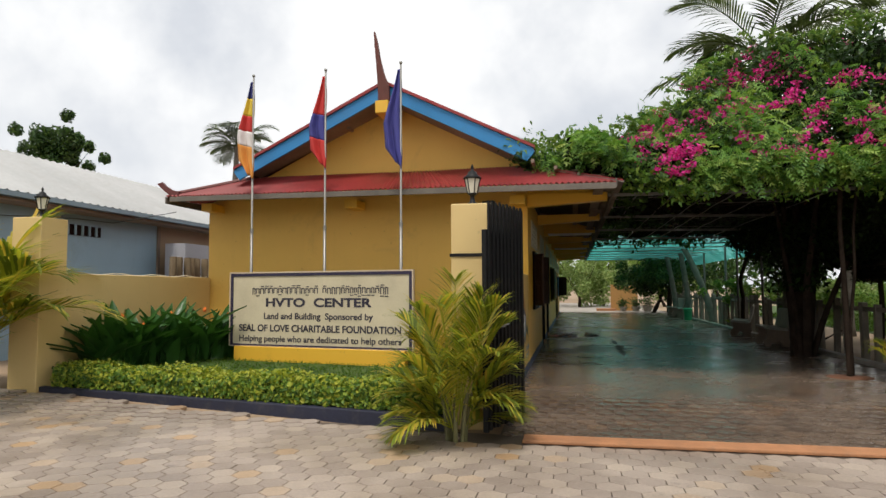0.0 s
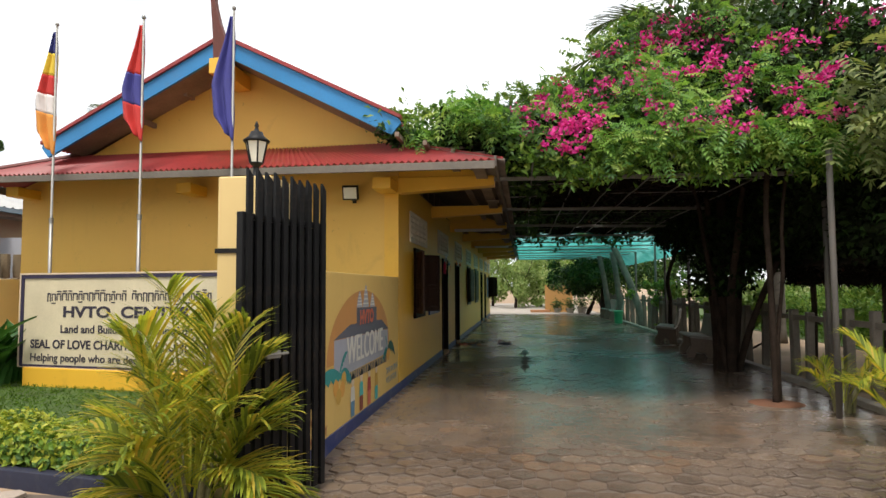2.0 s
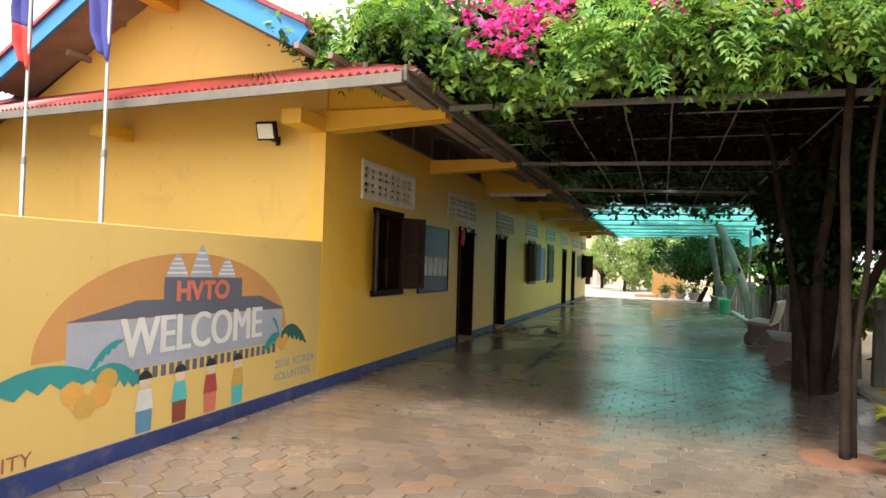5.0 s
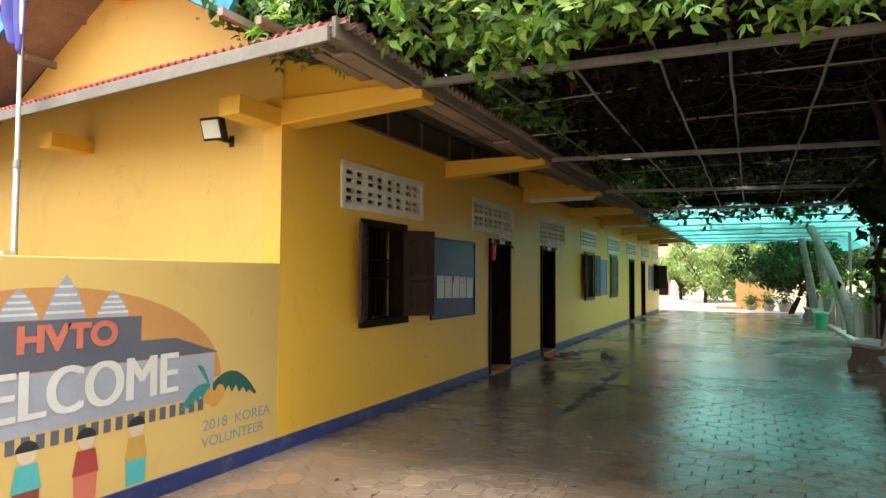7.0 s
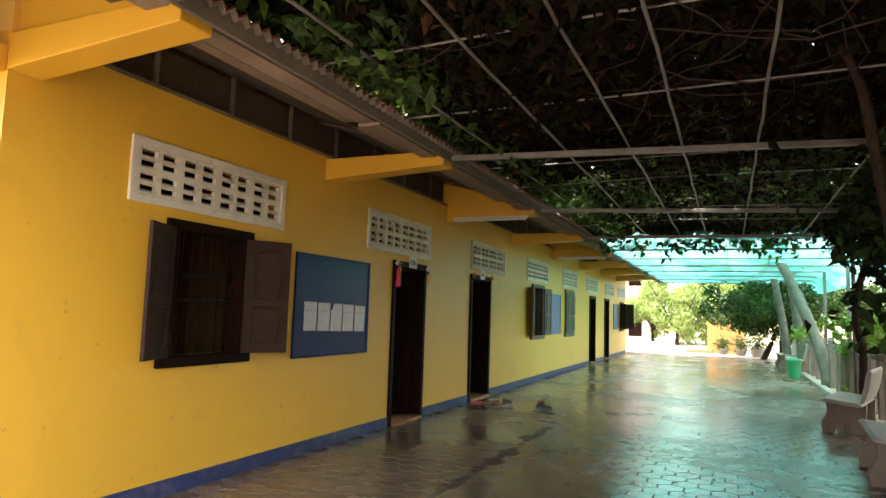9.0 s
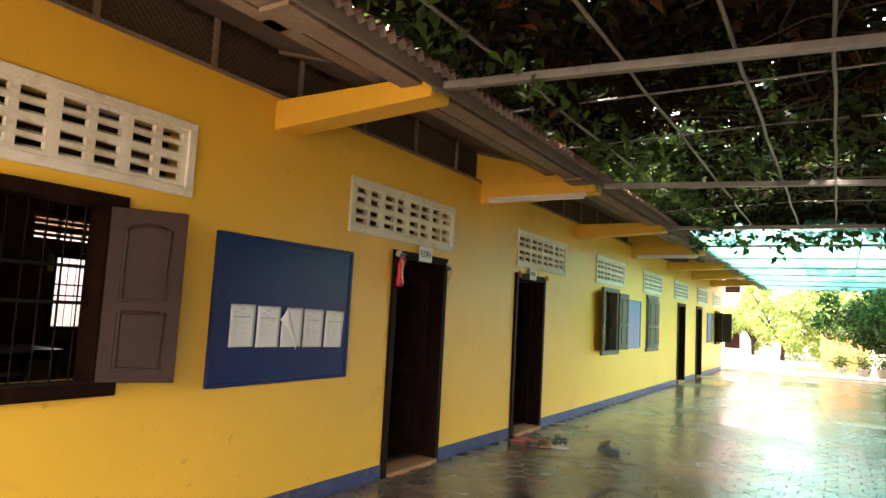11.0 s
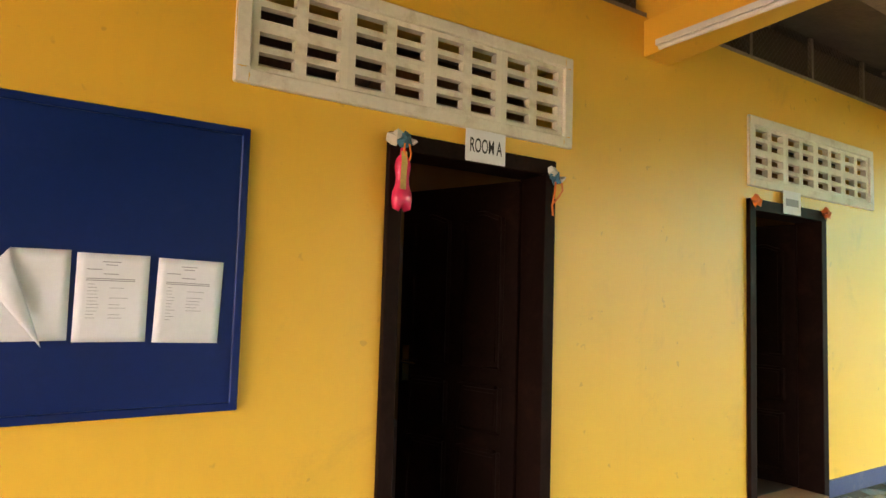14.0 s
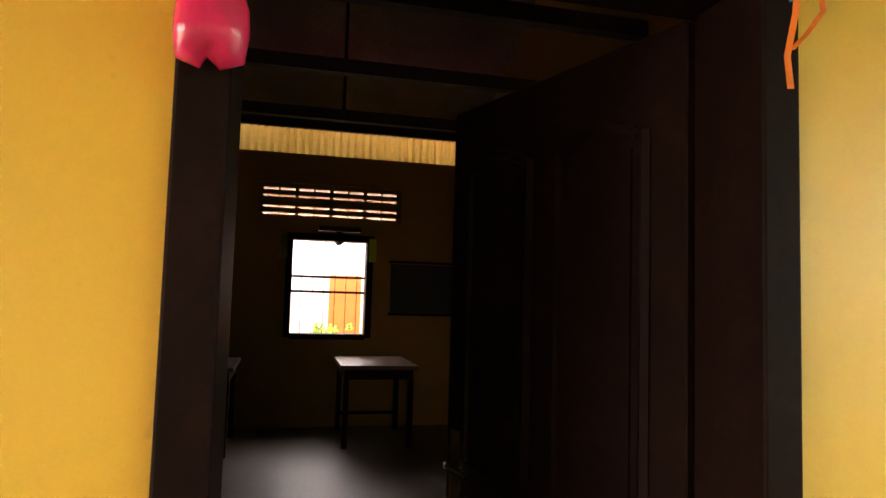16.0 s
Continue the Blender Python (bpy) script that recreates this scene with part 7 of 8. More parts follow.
def leafy_tree(x, y, base, trunk_h, crown_r, crown_h, material, leaves, size, label, seed, trunk_r=0.12, low=0.0):
    t_ = thing("tree", label, "tree", at=pose(x, y, base))
    rr = random.Random(seed)
    rg = np.random.RandomState(seed)
    bm = bmesh.new()
    limb(bm, (0, 0, -0.1), [(rr.uniform(-0.15, 0.15), rr.uniform(-0.15, 0.15), trunk_h / 3)] * 3, trunk_r, trunk_r * 0.6, seed)
    part("trunk", bm, BARK, t_, smooth=True)
    tips = []
    for i in range(9):
        a = i * 2.4 + rr.uniform(-0.3, 0.3)
        e = rr.uniform(0.25, 0.9)
        bm = bmesh.new()
        ln = crown_r * rr.uniform(0.6, 0.95)
        limb(bm, (0, 0, trunk_h * rr.uniform(0.7, 1.0)), [(ln / 3 * math.cos(a), ln / 3 * math.sin(a), crown_h * e / 3)] * 3, trunk_r * 0.4, trunk_r * 0.12, seed * 3 + i, 0.2, 6)
        part("limb", bm, BARK, t_, smooth=True)
    n_ = 46
    cc = rg.normal(0, 0.5, (n_, 3)) * np.array([crown_r, crown_r, crown_h * 0.5]) + np.array([0, 0, trunk_h + crown_h * 0.45 - low])
    per = leaves // n_
    rad = rg.uniform(0.16, 0.34, n_) * crown_r
    p = np.repeat(cc, per, axis=0)
    d = rg.normal(0, 1, p.shape)
    d /= np.linalg.norm(d, axis=1, keepdims=True)
    p = p + d * np.repeat(rad, per)[:, None] * rg.uniform(0.4, 1.0, len(p))[:, None]
    leaf_cloud("crown", p, d + np.array([0, 0, 0.4]), size, material, t_, seed=seed, slim=0.5)
    return t_


leafy_tree(-30.9, 34.0, 0.0, 8.9, 1.9, 2.9, LEAF_DARK, 9000, 0.27, "tall round-headed tree beyond the pale roof", 31)

# ---- garden side: fence, benches, shelter ----
fence = thing("fence", "grey concrete post and rail fence along the garden", "fence")
bm = bmesh.new()
box(bm, -0.055, 0.055, -0.055, 0.055, -0.1, 1.08)
soften(bm, 0.01, 1)
post = part("post", bm, FENCE_CEMENT, fence)
FENCE_X = 5.35
fy = [8.6 + i * 0.62 for i in range(43)]
for i, y in enumerate(fy):
    o = post if i == 0 else new("post", post.data)
    o.parent = fence
    o.location = (FENCE_X + 0.03 * math.sin(i * 3), y + 0.05 * math.sin(i * 7), 0.05 * math.sin(i * 5))
    o.rotation_euler = (0.02 * math.sin(i * 4), 0.03 * math.sin(i * 2.3), 0.1 * math.sin(i))
    o.scale = (1, 0.85 + 0.35 * (i % 3 == 1), 1)
for a, b in zip(fy, fy[1:]):
    for z in (0.90,):
        boxes("rail", [(FENCE_X - 0.03, FENCE_X + 0.03, a + 0.055, b - 0.055, z, z + 0.075)], FENCE_CEMENT, fence)
bm = bmesh.new()
box(bm, 5.05, 5.2, 8.0, 34.5, -0.1, 0.07)
soften(bm, 0.01, 1)
tagged(part("kerb_garden", bm, CONCRETE), "low rough concrete kerb between drive and garden", "kerb", kind="structure")
bm = bmesh.new()
box(bm, 5.2, 22.0, 8.0, 60.0, -0.08, 0.015)
tagged(part("garden_soil", bm, SAND), "sandy garden ground behind the fence", "ground", kind="structure")
boxes("garden_lawn", [(8.4, 22.0, 12.0, 50.0, 0.0, 0.03)], LAWN)
tagged(bpy.data.objects["garden_lawn"], "green lawn in the garden beyond the fence", "lawn", kind="structure")
rng = np.random.RandomState(77)
k = 9000
gx, gy = rng.uniform(8.4, 14, k), rng.uniform(12, 34, k)
tagged(leaf_cloud("garden_grass", np.stack([gx, gy, np.full(k, 0.07)], 1), np.tile([1.0, -0.5, 0.1], (k, 1)), 0.18, GRASS, seed=78, slim=0.14, spread=0.7), "rough green grass in the garden", "grass", kind="stuff")


def stone_bench():
    """Cast concrete bench with a curved back, facing -x; length along y."""
    b = thing("garden_bench", "pale cast concrete bench with a curved back beside the drive", "bench", "garden benches")
    m = surface("bench_cement", (0.32, 0.31, 0.27), 0.7, 0.15, 2.0, 30.0, 0.2, dirt=(0.2, 0.15, 0.11), dirt_amount=0.5, dirt_scale=4.0)
    r = surface("bench_leg_cement", (0.21, 0.16, 0.125), 0.8, 0.2, 2.0, 30.0, 0.3)
    bm = bmesh.new()
    prism(bm, [(-0.22, 0.40), (0.2, 0.36), (0.24, 0.38), (0.2, 0.42), (-0.2, 0.455), (-0.24, 0.43)], "y", -0.62, 0.62)
    soften(bm, 0.008, 1)
    part("seat", bm, m, b)
    bm = bmesh.new()
    prism(bm, [(0.2, 0.42), (0.25, 0.42), (0.31, 0.6), (0.35, 0.82), (0.33, 0.86), (0.29, 0.83), (0.25, 0.62)], "y", -0.6, 0.6)
    soften(bm, 0.01, 1)
    part("backrest", bm, m, b)
    for y in (-0.46, 0.46):
        bm = bmesh.new()
        prism(bm, [(-0.24, 0.0), (-0.12, 0.0), (-0.09, 0.1), (0.0, 0.16), (0.09, 0.1), (0.12, 0.0), (0.28, 0.0), (0.25, 0.16), (0.27, 0.4), (0.2, 0.36), (-0.2, 0.4), (-0.17, 0.25), (-0.26, 0.12)], "y", y - 0.06, y + 0.06)
        soften(bm, 0.008, 1)
        part("leg", bm, r, b)
    return b


bench = stone_bench()
bench.matrix_basis = pose(4.74, 19.15, 0, 0, 0, -16)
for x, y, r in ((4.66, 16.05, -4), (4.95, 29.9, -4), (4.9, 32.2, 5), (4.9, 22.7, 3)):
    if y != 22.7:
        copy_thing(bench, pose(x, y, 0, 0, 0, r))

bin_ = thing("waste_bin", "bright green plastic waste bin beside a palm trunk", "bin", at=pose(4.78, 27.9, 0) @ Matrix.Diagonal((0.74, 0.74, 0.78, 1)))
GREEN_PL = surface("green_plastic", (0.02, 0.26, 0.12), 0.4, 0.12, 3.0, 30.0, 0.05)
bm = bmesh.new()
lathe(bm, [(0.19, 0.0), (0.2, 0.01), (0.235, 0.52), (0.255, 0.525), (0.255, 0.56)], 18)
part("body", bm, GREEN_PL, bin_, smooth=False)
bm = bmesh.new()
lathe(bm, [(0.262, 0.56), (0.265, 0.6), (0.22, 0.64), (0.05, 0.66)], 18)
part("lid", bm, GREEN_PL, bin_)
bm = bmesh.new()
tube(bm, [(-0.27, -0.08, 0.5), (-0.30, -0.08, 0.48), (-0.30, 0.08, 0.48), (-0.27, 0.08, 0.5)], 0.012, 6)
part("handle", bm, GREEN_PL, bin_)

# thatched shelter with parked motorbikes behind the fence
sh = thing("shelter", "low dark thatched shelter on posts in the garden", "shelter")
THATCH = surface("dark_thatch", (0.085, 0.062, 0.045), 0.95, 0.4, 2.0, 30.0, 0.8)
for x in (5.95, 7.7):
    for y in (9.2, 11.4, 13.6):
        bm = bmesh.new()
        tube(bm, [(x, y, -0.1), (x + 0.03, y, 1.1), (x, y, 1.95)], 0.05, 8)
        part("post", bm, BARK, sh)
bm = bmesh.new()
prism(bm, [(5.7, 1.55), (5.7, 1.75), (6.8, 2.65), (7.9, 1.75), (7.9, 1.55), (6.8, 2.5)], "y", 8.7, 14.0)
part("roof", bm, THATCH, sh, "dark thatch")
k = 2600
tx = rng.uniform(5.62, 5.85, k)
tagged(leaf_cloud("thatch_fringe", np.stack([tx, rng.uniform(8.7, 14.0, k), 1.7 - rng.uniform(0, 0.25, k)], 1), np.tile([-1.0, 0, 0.3], (k, 1)), 0.22, LEAF_DRY_SHADED, sh, seed=80, slim=0.12), kind="stuff")


def motorbike(x, y, turn, colour, label):
    """A small parked motorbike, its wheels along local x."""
    b = thing("motorbike", label, "motorbike", "parked motorbikes", at=pose(x, y, 0.02, 9, 0, turn))
    for wx in (-0.6, 0.6):
        w = new("wheel")
        w.parent = b
        w.location = (wx, 0, 0.28)
        bm = bmesh.new()
        n_ = 22
        tube(bm, [(0.245 * math.cos(2 * math.pi * i / n_), 0, 0.245 * math.sin(2 * math.pi * i / n_)) for i in range(n_ + 1)], 0.04, 8, False)
        part("tyre", bm, R_BLACK, w)
        bm = bmesh.new()
        tube(bm, [(0.2 * math.cos(2 * math.pi * i / n_), 0, 0.2 * math.sin(2 * math.pi * i / n_)) for i in range(n_ + 1)], 0.014, 6, False)
        for i in range(6):
            a = math.pi * i / 3
            tube(bm, [(0, 0, 0), (0.2 * math.cos(a), 0, 0.2 * math.sin(a))], 0.01, 5)
        part("rim", bm, STEEL, w)
    bm = bmesh.new()
    prism(bm, [(-0.75, 0.62), (-0.5, 0.42), (-0.2, 0.35), (0.25, 0.35), (0.42, 0.72), (0.36, 0.85), (0.22, 0.62), (-0.1, 0.66), (-0.7, 0.76)], "y", -0.09, 0.09)
    soften(bm, 0.03)
    part("body", bm, colour, b)
    bm = bmesh.new()
    prism(bm, [(-0.72, 0.76), (-0.1, 0.70), (0.1, 0.72), (0.08, 0.78), (-0.3, 0.8), (-0.7, 0.84)], "y", -0.11, 0.11)
    soften(bm, 0.02)
    part("seat", bm, R_BLACK, b, "black seat")
    bm = bmesh.new()
    for s in (-1, 1):
        tube(bm, [(0.6, s * 0.05, 0.28), (0.46, s * 0.05, 0.8)], 0.018, 6)
    tube(bm, [(0.38, -0.32, 0.98), (0.42, -0.15, 0.98), (0.44, 0, 0.93), (0.42, 0.15, 0.98), (0.38, 0.32, 0.98)], 0.014, 6)
    part("handlebar", bm, STEEL, b)
    bm = bmesh.new()
    lathe(bm, [(0.03, -0.06), (0.07, -0.03), (0.08, 0.03), (0.05, 0.05)], 12)
    o = part("headlight", bm, STEEL, b)
    o.matrix_basis = pose(0.52, 0, 0.86, 0, 90, 0)
    bm = bmesh.new()
    tube(bm, [(0.0, -0.1, 0.28), (-0.4, -0.14, 0.28), (-0.75, -0.15, 0.36)], [0.02, 0.035, 0.04], 8)
    part("exhaust", bm, STEEL, b)
    return b


motorbike(6.3, 9.7, 70, surface("bike_black", (0.02, 0.02, 0.025), 0.25, 0.1, bump=0), "black motorbike parked under the thatched shelter")
motorbike(6.5, 10.8, 76, surface("bike_maroon", (0.10, 0.02, 0.02), 0.25, 0.1, bump=0), "dark maroon motorbike parked under the shelter")
motorbike(6.45, 11.9, 68, surface("bike_grey", (0.06, 0.06, 0.07), 0.25, 0.1, bump=0), "dark grey motorbike parked under the shelter")

# shrubs along the fence and beyond
leafy_tree(5.8, 23.2, 0.0, 0.5, 0.7, 1.3, LEAF_BRIGHT, 2600, 0.13, "bright leafy shrub by the fence", 51, 0.03)
leafy_tree(5.9, 17.3, 0.0, 0.4, 0.6, 1.0, LEAF_BRIGHT, 2000, 0.12, "bright climbing shrub on the fence", 52, 0.03)
leafy_tree(10.5, 17.0, 0.0, 1.2, 1.6, 2.4, LEAF_BRIGHT, 5200, 0.17, "sunlit garden tree beyond the fence", 53)
leafy_tree(13.5, 23.0, 0.0, 1.4, 2.2, 3.0, LEAF_BRIGHT, 5200, 0.2, "sunlit tree at the back of the garden", 54)
leafy_tree(16.0, 15.5, 0.0, 1.0, 2.4, 3.0, LEAF_DARK, 5000, 0.2, "dark tree at the back of the garden", 55)
leafy_tree(8.6, 29.0, 0.0, 1.4, 1.8, 2.6, LEAF_DARK, 5000, 0.18, "garden tree near the shade net", 56)
leafy_tree(11.5, 9.0, 0.0, 1.2, 2.6, 4.2, LEAF_DARK, 9000, 0.2, "dark tree behind the thatched shelter", 57)
for i in range(9):
    leafy_tree(11.6 + 1.2 * math.sin(i * 2.4), 15.2 + i * 2.6, 0.0, 0.45, 1.25, 1.7, (LEAF_BRIGHT, LEAF_PALE)[i % 2], 3600, 0.13, "bushy garden shrub beyond the fence", 400 + i, 0.05, 0.25)
for i in range(5):
    leafy_tree(17.5 + 2.0 * math.sin(i * 1.9), 8.5 + i * 5.2, 0.0, 1.0, 2.6, 3.4, LEAF_DARK, 5200, 0.2, "dark broad tree at the garden's edge", 430 + i, 0.12, 0.6)
leafy_tree(10.2, 13.4, 0.0, 1.2, 2.2, 3.8, LEAF_DARK, 8000, 0.2, "leafy tree behind the shelter", 58)

# ---- the far end: yard, yellow wall, trees, building ----
boxes("wall_far", [(2.35, 3.9, 39.6, 39.85, -0.1, 1.55)], wall_paint("faded_orange_paint", (0.42, 0.225, 0.07), (0.25, 0.13, 0.06)), edge=0.01)
tagged(bpy.data.objects["wall_far"], "short faded orange wall at the end of the drive", "wall", kind="structure")
boxes("step_far", [(1.5, 2.6, 39.0, 39.6, -0.05, 0.14)], TERRACOTTA, edge=0.01)
tagged(bpy.data.objects["step_far"], "low terracotta step beside the orange wall", "step", kind="structure")
for x, y, s in ((3.0, 38.9, 0.55), (3.7, 38.6, 0.6), (4.3, 38.3, 0.7)):
    p = thing("planter", "round grey cement planter with a shrub", "planter", "planters", at=pose(x, y, 0))
    bm = bmesh.new()
    lathe(bm, [(0.26 * s, 0.0), (0.3 * s, 0.05), (0.36 * s, 0.36 * s), (0.4 * s, 0.38 * s), (0.4 * s, 0.46 * s), (0.33 * s, 0.46 * s), (0.32 * s, 0.4 * s)], 18)
    part("pot", bm, CONCRETE, p)
    bm = bmesh.new()
    for i in range(5):
        limb(bm, (0, 0, 0.4 * s), [(0.05 * math.cos(i * 1.3), 0.05 * math.sin(i * 1.3), 0.13 * s)] * 3, 0.018, 0.006, 90 + i, 0.2, 5)
    part("stem", bm, TWIG, p)
    a = np.random.RandomState(int(x * 10)).normal(0, 1, (420, 3)) * np.array([0.2, 0.2, 0.2]) * s * 1.4 + np.array([0, 0, 0.75 * s])
    tagged(leaf_cloud("foliage", a, np.tile([0, 0, 1.0], (420, 1)), 0.11, LEAF_DARK, p, seed=4), kind="stuff")
leafy_tree(5.0, 34.6, 0.0, 1.7, 1.9, 2.0, LEAF_DARK, 7000, 0.17, "dark spreading tree beside the yard", 61, 0.16, 0.2)
leafy_tree(4.4, 36.6, 0.0, 1.3, 1.6, 1.8, LEAF_DARK, 7500, 0.17, "dark tree leaning over the orange wall", 62, 0.12, 0.3)
leafy_tree(0.6, 47.0, 0.0, 0.9, 2.0, 3.2, LEAF_PALE, 6500, 0.2, "sunlit pale green tree across the yard", 63)
leafy_tree(2.4, 50.0, 0.0, 0.9, 2.4, 3.6, LEAF_PALE, 6500, 0.22, "sunlit leafy tree across the yard", 64)
leafy_tree(-1.2, 52.0, 0.0, 0.8, 1.8, 3.0, LEAF_PALE, 5000, 0.22, "small sunlit tree across the yard", 65)
leafy_tree(6.5, 47.0, 0.0, 1.0, 2.6, 4.0, LEAF_PALE, 6000, 0.22, "leafy tree behind the orange wall", 66)
far = thing("far_building", "two-storey pink rendered building across the yard", "building")
PINKISH = wall_paint("pink_render", (0.55, 0.40, 0.34), (0.35, 0.25, 0.2))
boxes("wall", [(-16.0, -2.4, 62.0, 70.0, -0.1, 6.2)], PINKISH, far)
for x in (-3.6, -5.6, -7.6):
    boxes("door", [(x - 0.5, x + 0.5, 61.95, 62.05, 0.0, 2.2)], DARK_WOOD, far, "dark doorway")
    boxes("window", [(x - 0.5, x + 0.5, 61.95, 62.05, 3.9, 5.1)], DARK_WOOD, far, "dark window")
boxes("balcony", [(-16.0, -2.2, 60.6, 62.0, 2.9, 3.1)], PINKISH, far)
for x in (-2.6, -5.0, -7.4):
    boxes("column", [(x - 0.14, x + 0.14, 60.65, 60.95, 0, 2.9)], PINKISH, far)
boxes("parapet", [(-16.0, -2.2, 60.6, 60.7, 3.1, 3.9)], CREAM, far)
corrugated("roof", (-16.3, 60.4, 6.1), (-2.0, 60.4, 6.1), (-16.3, 66.0, 7.8), (-2.0, 66.0, 7.8), ROOF_RED, far, 0.2, 0.03)
# woods that close the horizon
for i in range(26):
    a = -math.pi * 0.98 + i * 2 * math.pi / 26
    r = 62 + 14 * math.sin(i * 2.3)
    x, y = 3 + r * math.cos(a), 20 + r * math.sin(a)
    if -30 < x < 20 and 20 < y < 75:
        y = 92
    leafy_tree(x, y, 0.0, 1.5, 5.0 + (i % 3), 4.2 + (i % 4) * 0.5, (LEAF_DARK, LEAF_VINE, LEAF_BRIGHT)[i % 3], 1900, 0.75, "distant leafy tree closing the view", 200 + i, 0.25, 0.8)

# ---- neighbouring house ----
house = thing("neighbour_house", "pale blue house with a pale corrugated roof beyond the wall", "house")
boxes("wall", [(-16.0, -11.05, 3.0, 15.5, -0.2, 3.28)], BLUE_WALL, house)
boxes("wall", [(-16.0, -11.05, 15.52, 20.5, -0.2, 3.28)], BROWN_WALL, house, "bare brown wall")
boxes("corner_strip", [(-11.06, -11.0, 15.46, 15.56, -0.2, 3.2)], TIMBER, house)
corrugated("roof", (-10.4, 2.5, 3.28), (-10.4, 21.0, 3.28), (-13.4, 2.5, 4.78), (-13.4, 21.0, 4.78), ROOF_GREY, house, 0.24, 0.028)
corrugated("roof", (-16.4, 2.5, 3.28), (-16.4, 21.0, 3.28), (-13.4, 2.5, 4.78), (-13.4, 21.0, 4.78), ROOF_GREY, house, 0.24, 0.028)
boxes("gutter", [(-10.46, -10.36, 2.5, 21.0, 3.17, 3.27)], surface("blue_gutter", (0.22, 0.3, 0.35), 0.6, 0.15), house, "blue-grey gutter board")
boxes("eaves_beam", [(-11.05, -10.5, 2.6, 20.8, 3.1, 3.16)], TIMBER, house)
w = boxes("window", [(-11.06, -11.03, 11.9, 13.3, 2.62, 2.86)], DARK_WOOD, house, "narrow dark vent window")
for i in range(6):
    boxes("slat", [(-11.03, -10.99, 12.0 + i * 0.22, 12.04 + i * 0.22, 2.62, 2.86)], BLUE_WALL, w)
stacks = thing("timber_stack", "row of rough upright timber posts behind the boundary wall", "posts")
rr = random.Random(4)
for i in range(9):
    bm = bmesh.new()
    y = 13.6 + i * 0.26
    limb(bm, (-9.2 + rr.uniform(-0.1, 0.1), y, -0.1), [(0, 0, 0.75)] * 3, 0.1, 0.085, 300 + i, 0.03)
    part("post", bm, surface("rough_log", (0.24, 0.18, 0.11), 0.9, 0.3) if i == 0 else bpy.data.materials["rough_log"], stacks)
bm = bmesh.new()
pts = [(-11.0, 2.0 + i * 1.3, 3.02 + 0.12 * math.sin(i * 0.9) - 0.12) for i in range(10)] + [(-7.6, 11.2, 2.9)]
tube(bm, pts, 0.008, 5)
tagged(part("cable", bm, R_BLACK), "thin black cable strung along the blue house", "cable")

# low planter strip with soil under the hedge and behind the wall cap
bm = bmesh.new()
pts = []
for i in range(16):
    t = i / 15
    pts.append((-7.38 + 0.05 * t, 8.1 + 3.8 * t, 1.612 + 0.018 * math.sin(i * 1.7)))
tube(bm, pts, 0.012, 6)
tagged(part("wall_hose", bm, SCRAP_W), "thin pale hose lying on the boundary wall", "hose")

# what stands behind the rear windows
back = thing("rear_shed", "pale rear shed with an orange door behind the classroom", "shed")
boxes("wall", [(-10.6, -10.0, 15.2, 19.5, -0.1, 2.6)], surface("pale_shed_wall", (0.42, 0.42, 0.46), 0.7, 0.1), back)
boxes("door", [(-10.02, -9.97, 16.5, 17.0, -0.05, 1.7)], surface("orange_door", (0.42, 0.10, 0.015), 0.6, 0.15), back, "orange door")
leafy_tree(-9.2, 16.4, 0.0, 0.2, 0.3, 0.7, LEAF_BRIGHT, 900, 0.08, "small leafy shrub behind the classroom", 91, 0.02)

# ---- inside the first classroom ----


def school_table(x, y, w, d, turn, label):
    t = thing("school_table", label, "table", "classroom tables", at=pose(x, y, 0.02, 0, 0, turn))
    boxes("tabletop", [(-d / 2, d / 2, -w / 2, w / 2, 0.715, 0.75)], surface("table_brown", (0.10, 0.06, 0.045), 0.35, 0.2, 3.0, 40.0, 0.1) if "table_brown" not in bpy.data.materials else bpy.data.materials["table_brown"], t, edge=0.005)
    boxes("apron", [(-d / 2 + 0.04, d / 2 - 0.04, -w / 2 + 0.04, w / 2 - 0.04, 0.62, 0.714)], DARK_WOOD, t)
    for sx in (-1, 1):
        for sy in (-1, 1):
            boxes("leg", [(sx * (d / 2 - 0.06) - 0.025, sx * (d / 2 - 0.06) + 0.025, sy * (w / 2 - 0.06) - 0.025, sy * (w / 2 - 0.06) + 0.025, 0, 0.62)], DARK_WOOD, t)
    boxes("stretcher", [(-d / 2 + 0.05, -d / 2 + 0.08, -w / 2 + 0.08, w / 2 - 0.08, 0.16, 0.19)], DARK_WOOD, t)
    return t


school_table(-6.12, 16.72, 0.72, 0.92, 0, "dark wooden school table by the back window")
school_table(-5.9, 15.0, 0.9, 0.9, 0, "dark wooden school table along the room")
school_table(-3.6, 13.4, 1.2, 0.6, 0, "dark wooden school table near the first window")
school_table(-3.4, 20.0, 1.2, 0.6, 90, "dark wooden table inside the second room")
ct = thing("cloth_table", "high table under a pale grey-green cloth in the second room", "table", at=pose(-2.2, 21.7, 0.02))
CLOTH_PALE = surface("pale_green_cloth", (0.42, 0.5, 0.44), 0.8, 0.15, 3.0, 60.0, 0.1)
boxes("tabletop", [(-0.75, 0.75, -0.3, 0.3, 0.96, 0.99)], DARK_WOOD, ct, edge=0.004)
vs_, fs_ = [], []
for i in range(41):
    u = -0.77 + 1.54 * i / 40
    f = 0.014 * math.sin(i * 1.1) + 0.008 * math.sin(i * 2.7)
    vs_ += [(u, 0.32, 0.994), (u, -0.32, 0.994), (u, -0.335 + f * 0.4, 0.94), (u, -0.35 + f, 0.72 + 0.012 * math.sin(i * 0.7))]
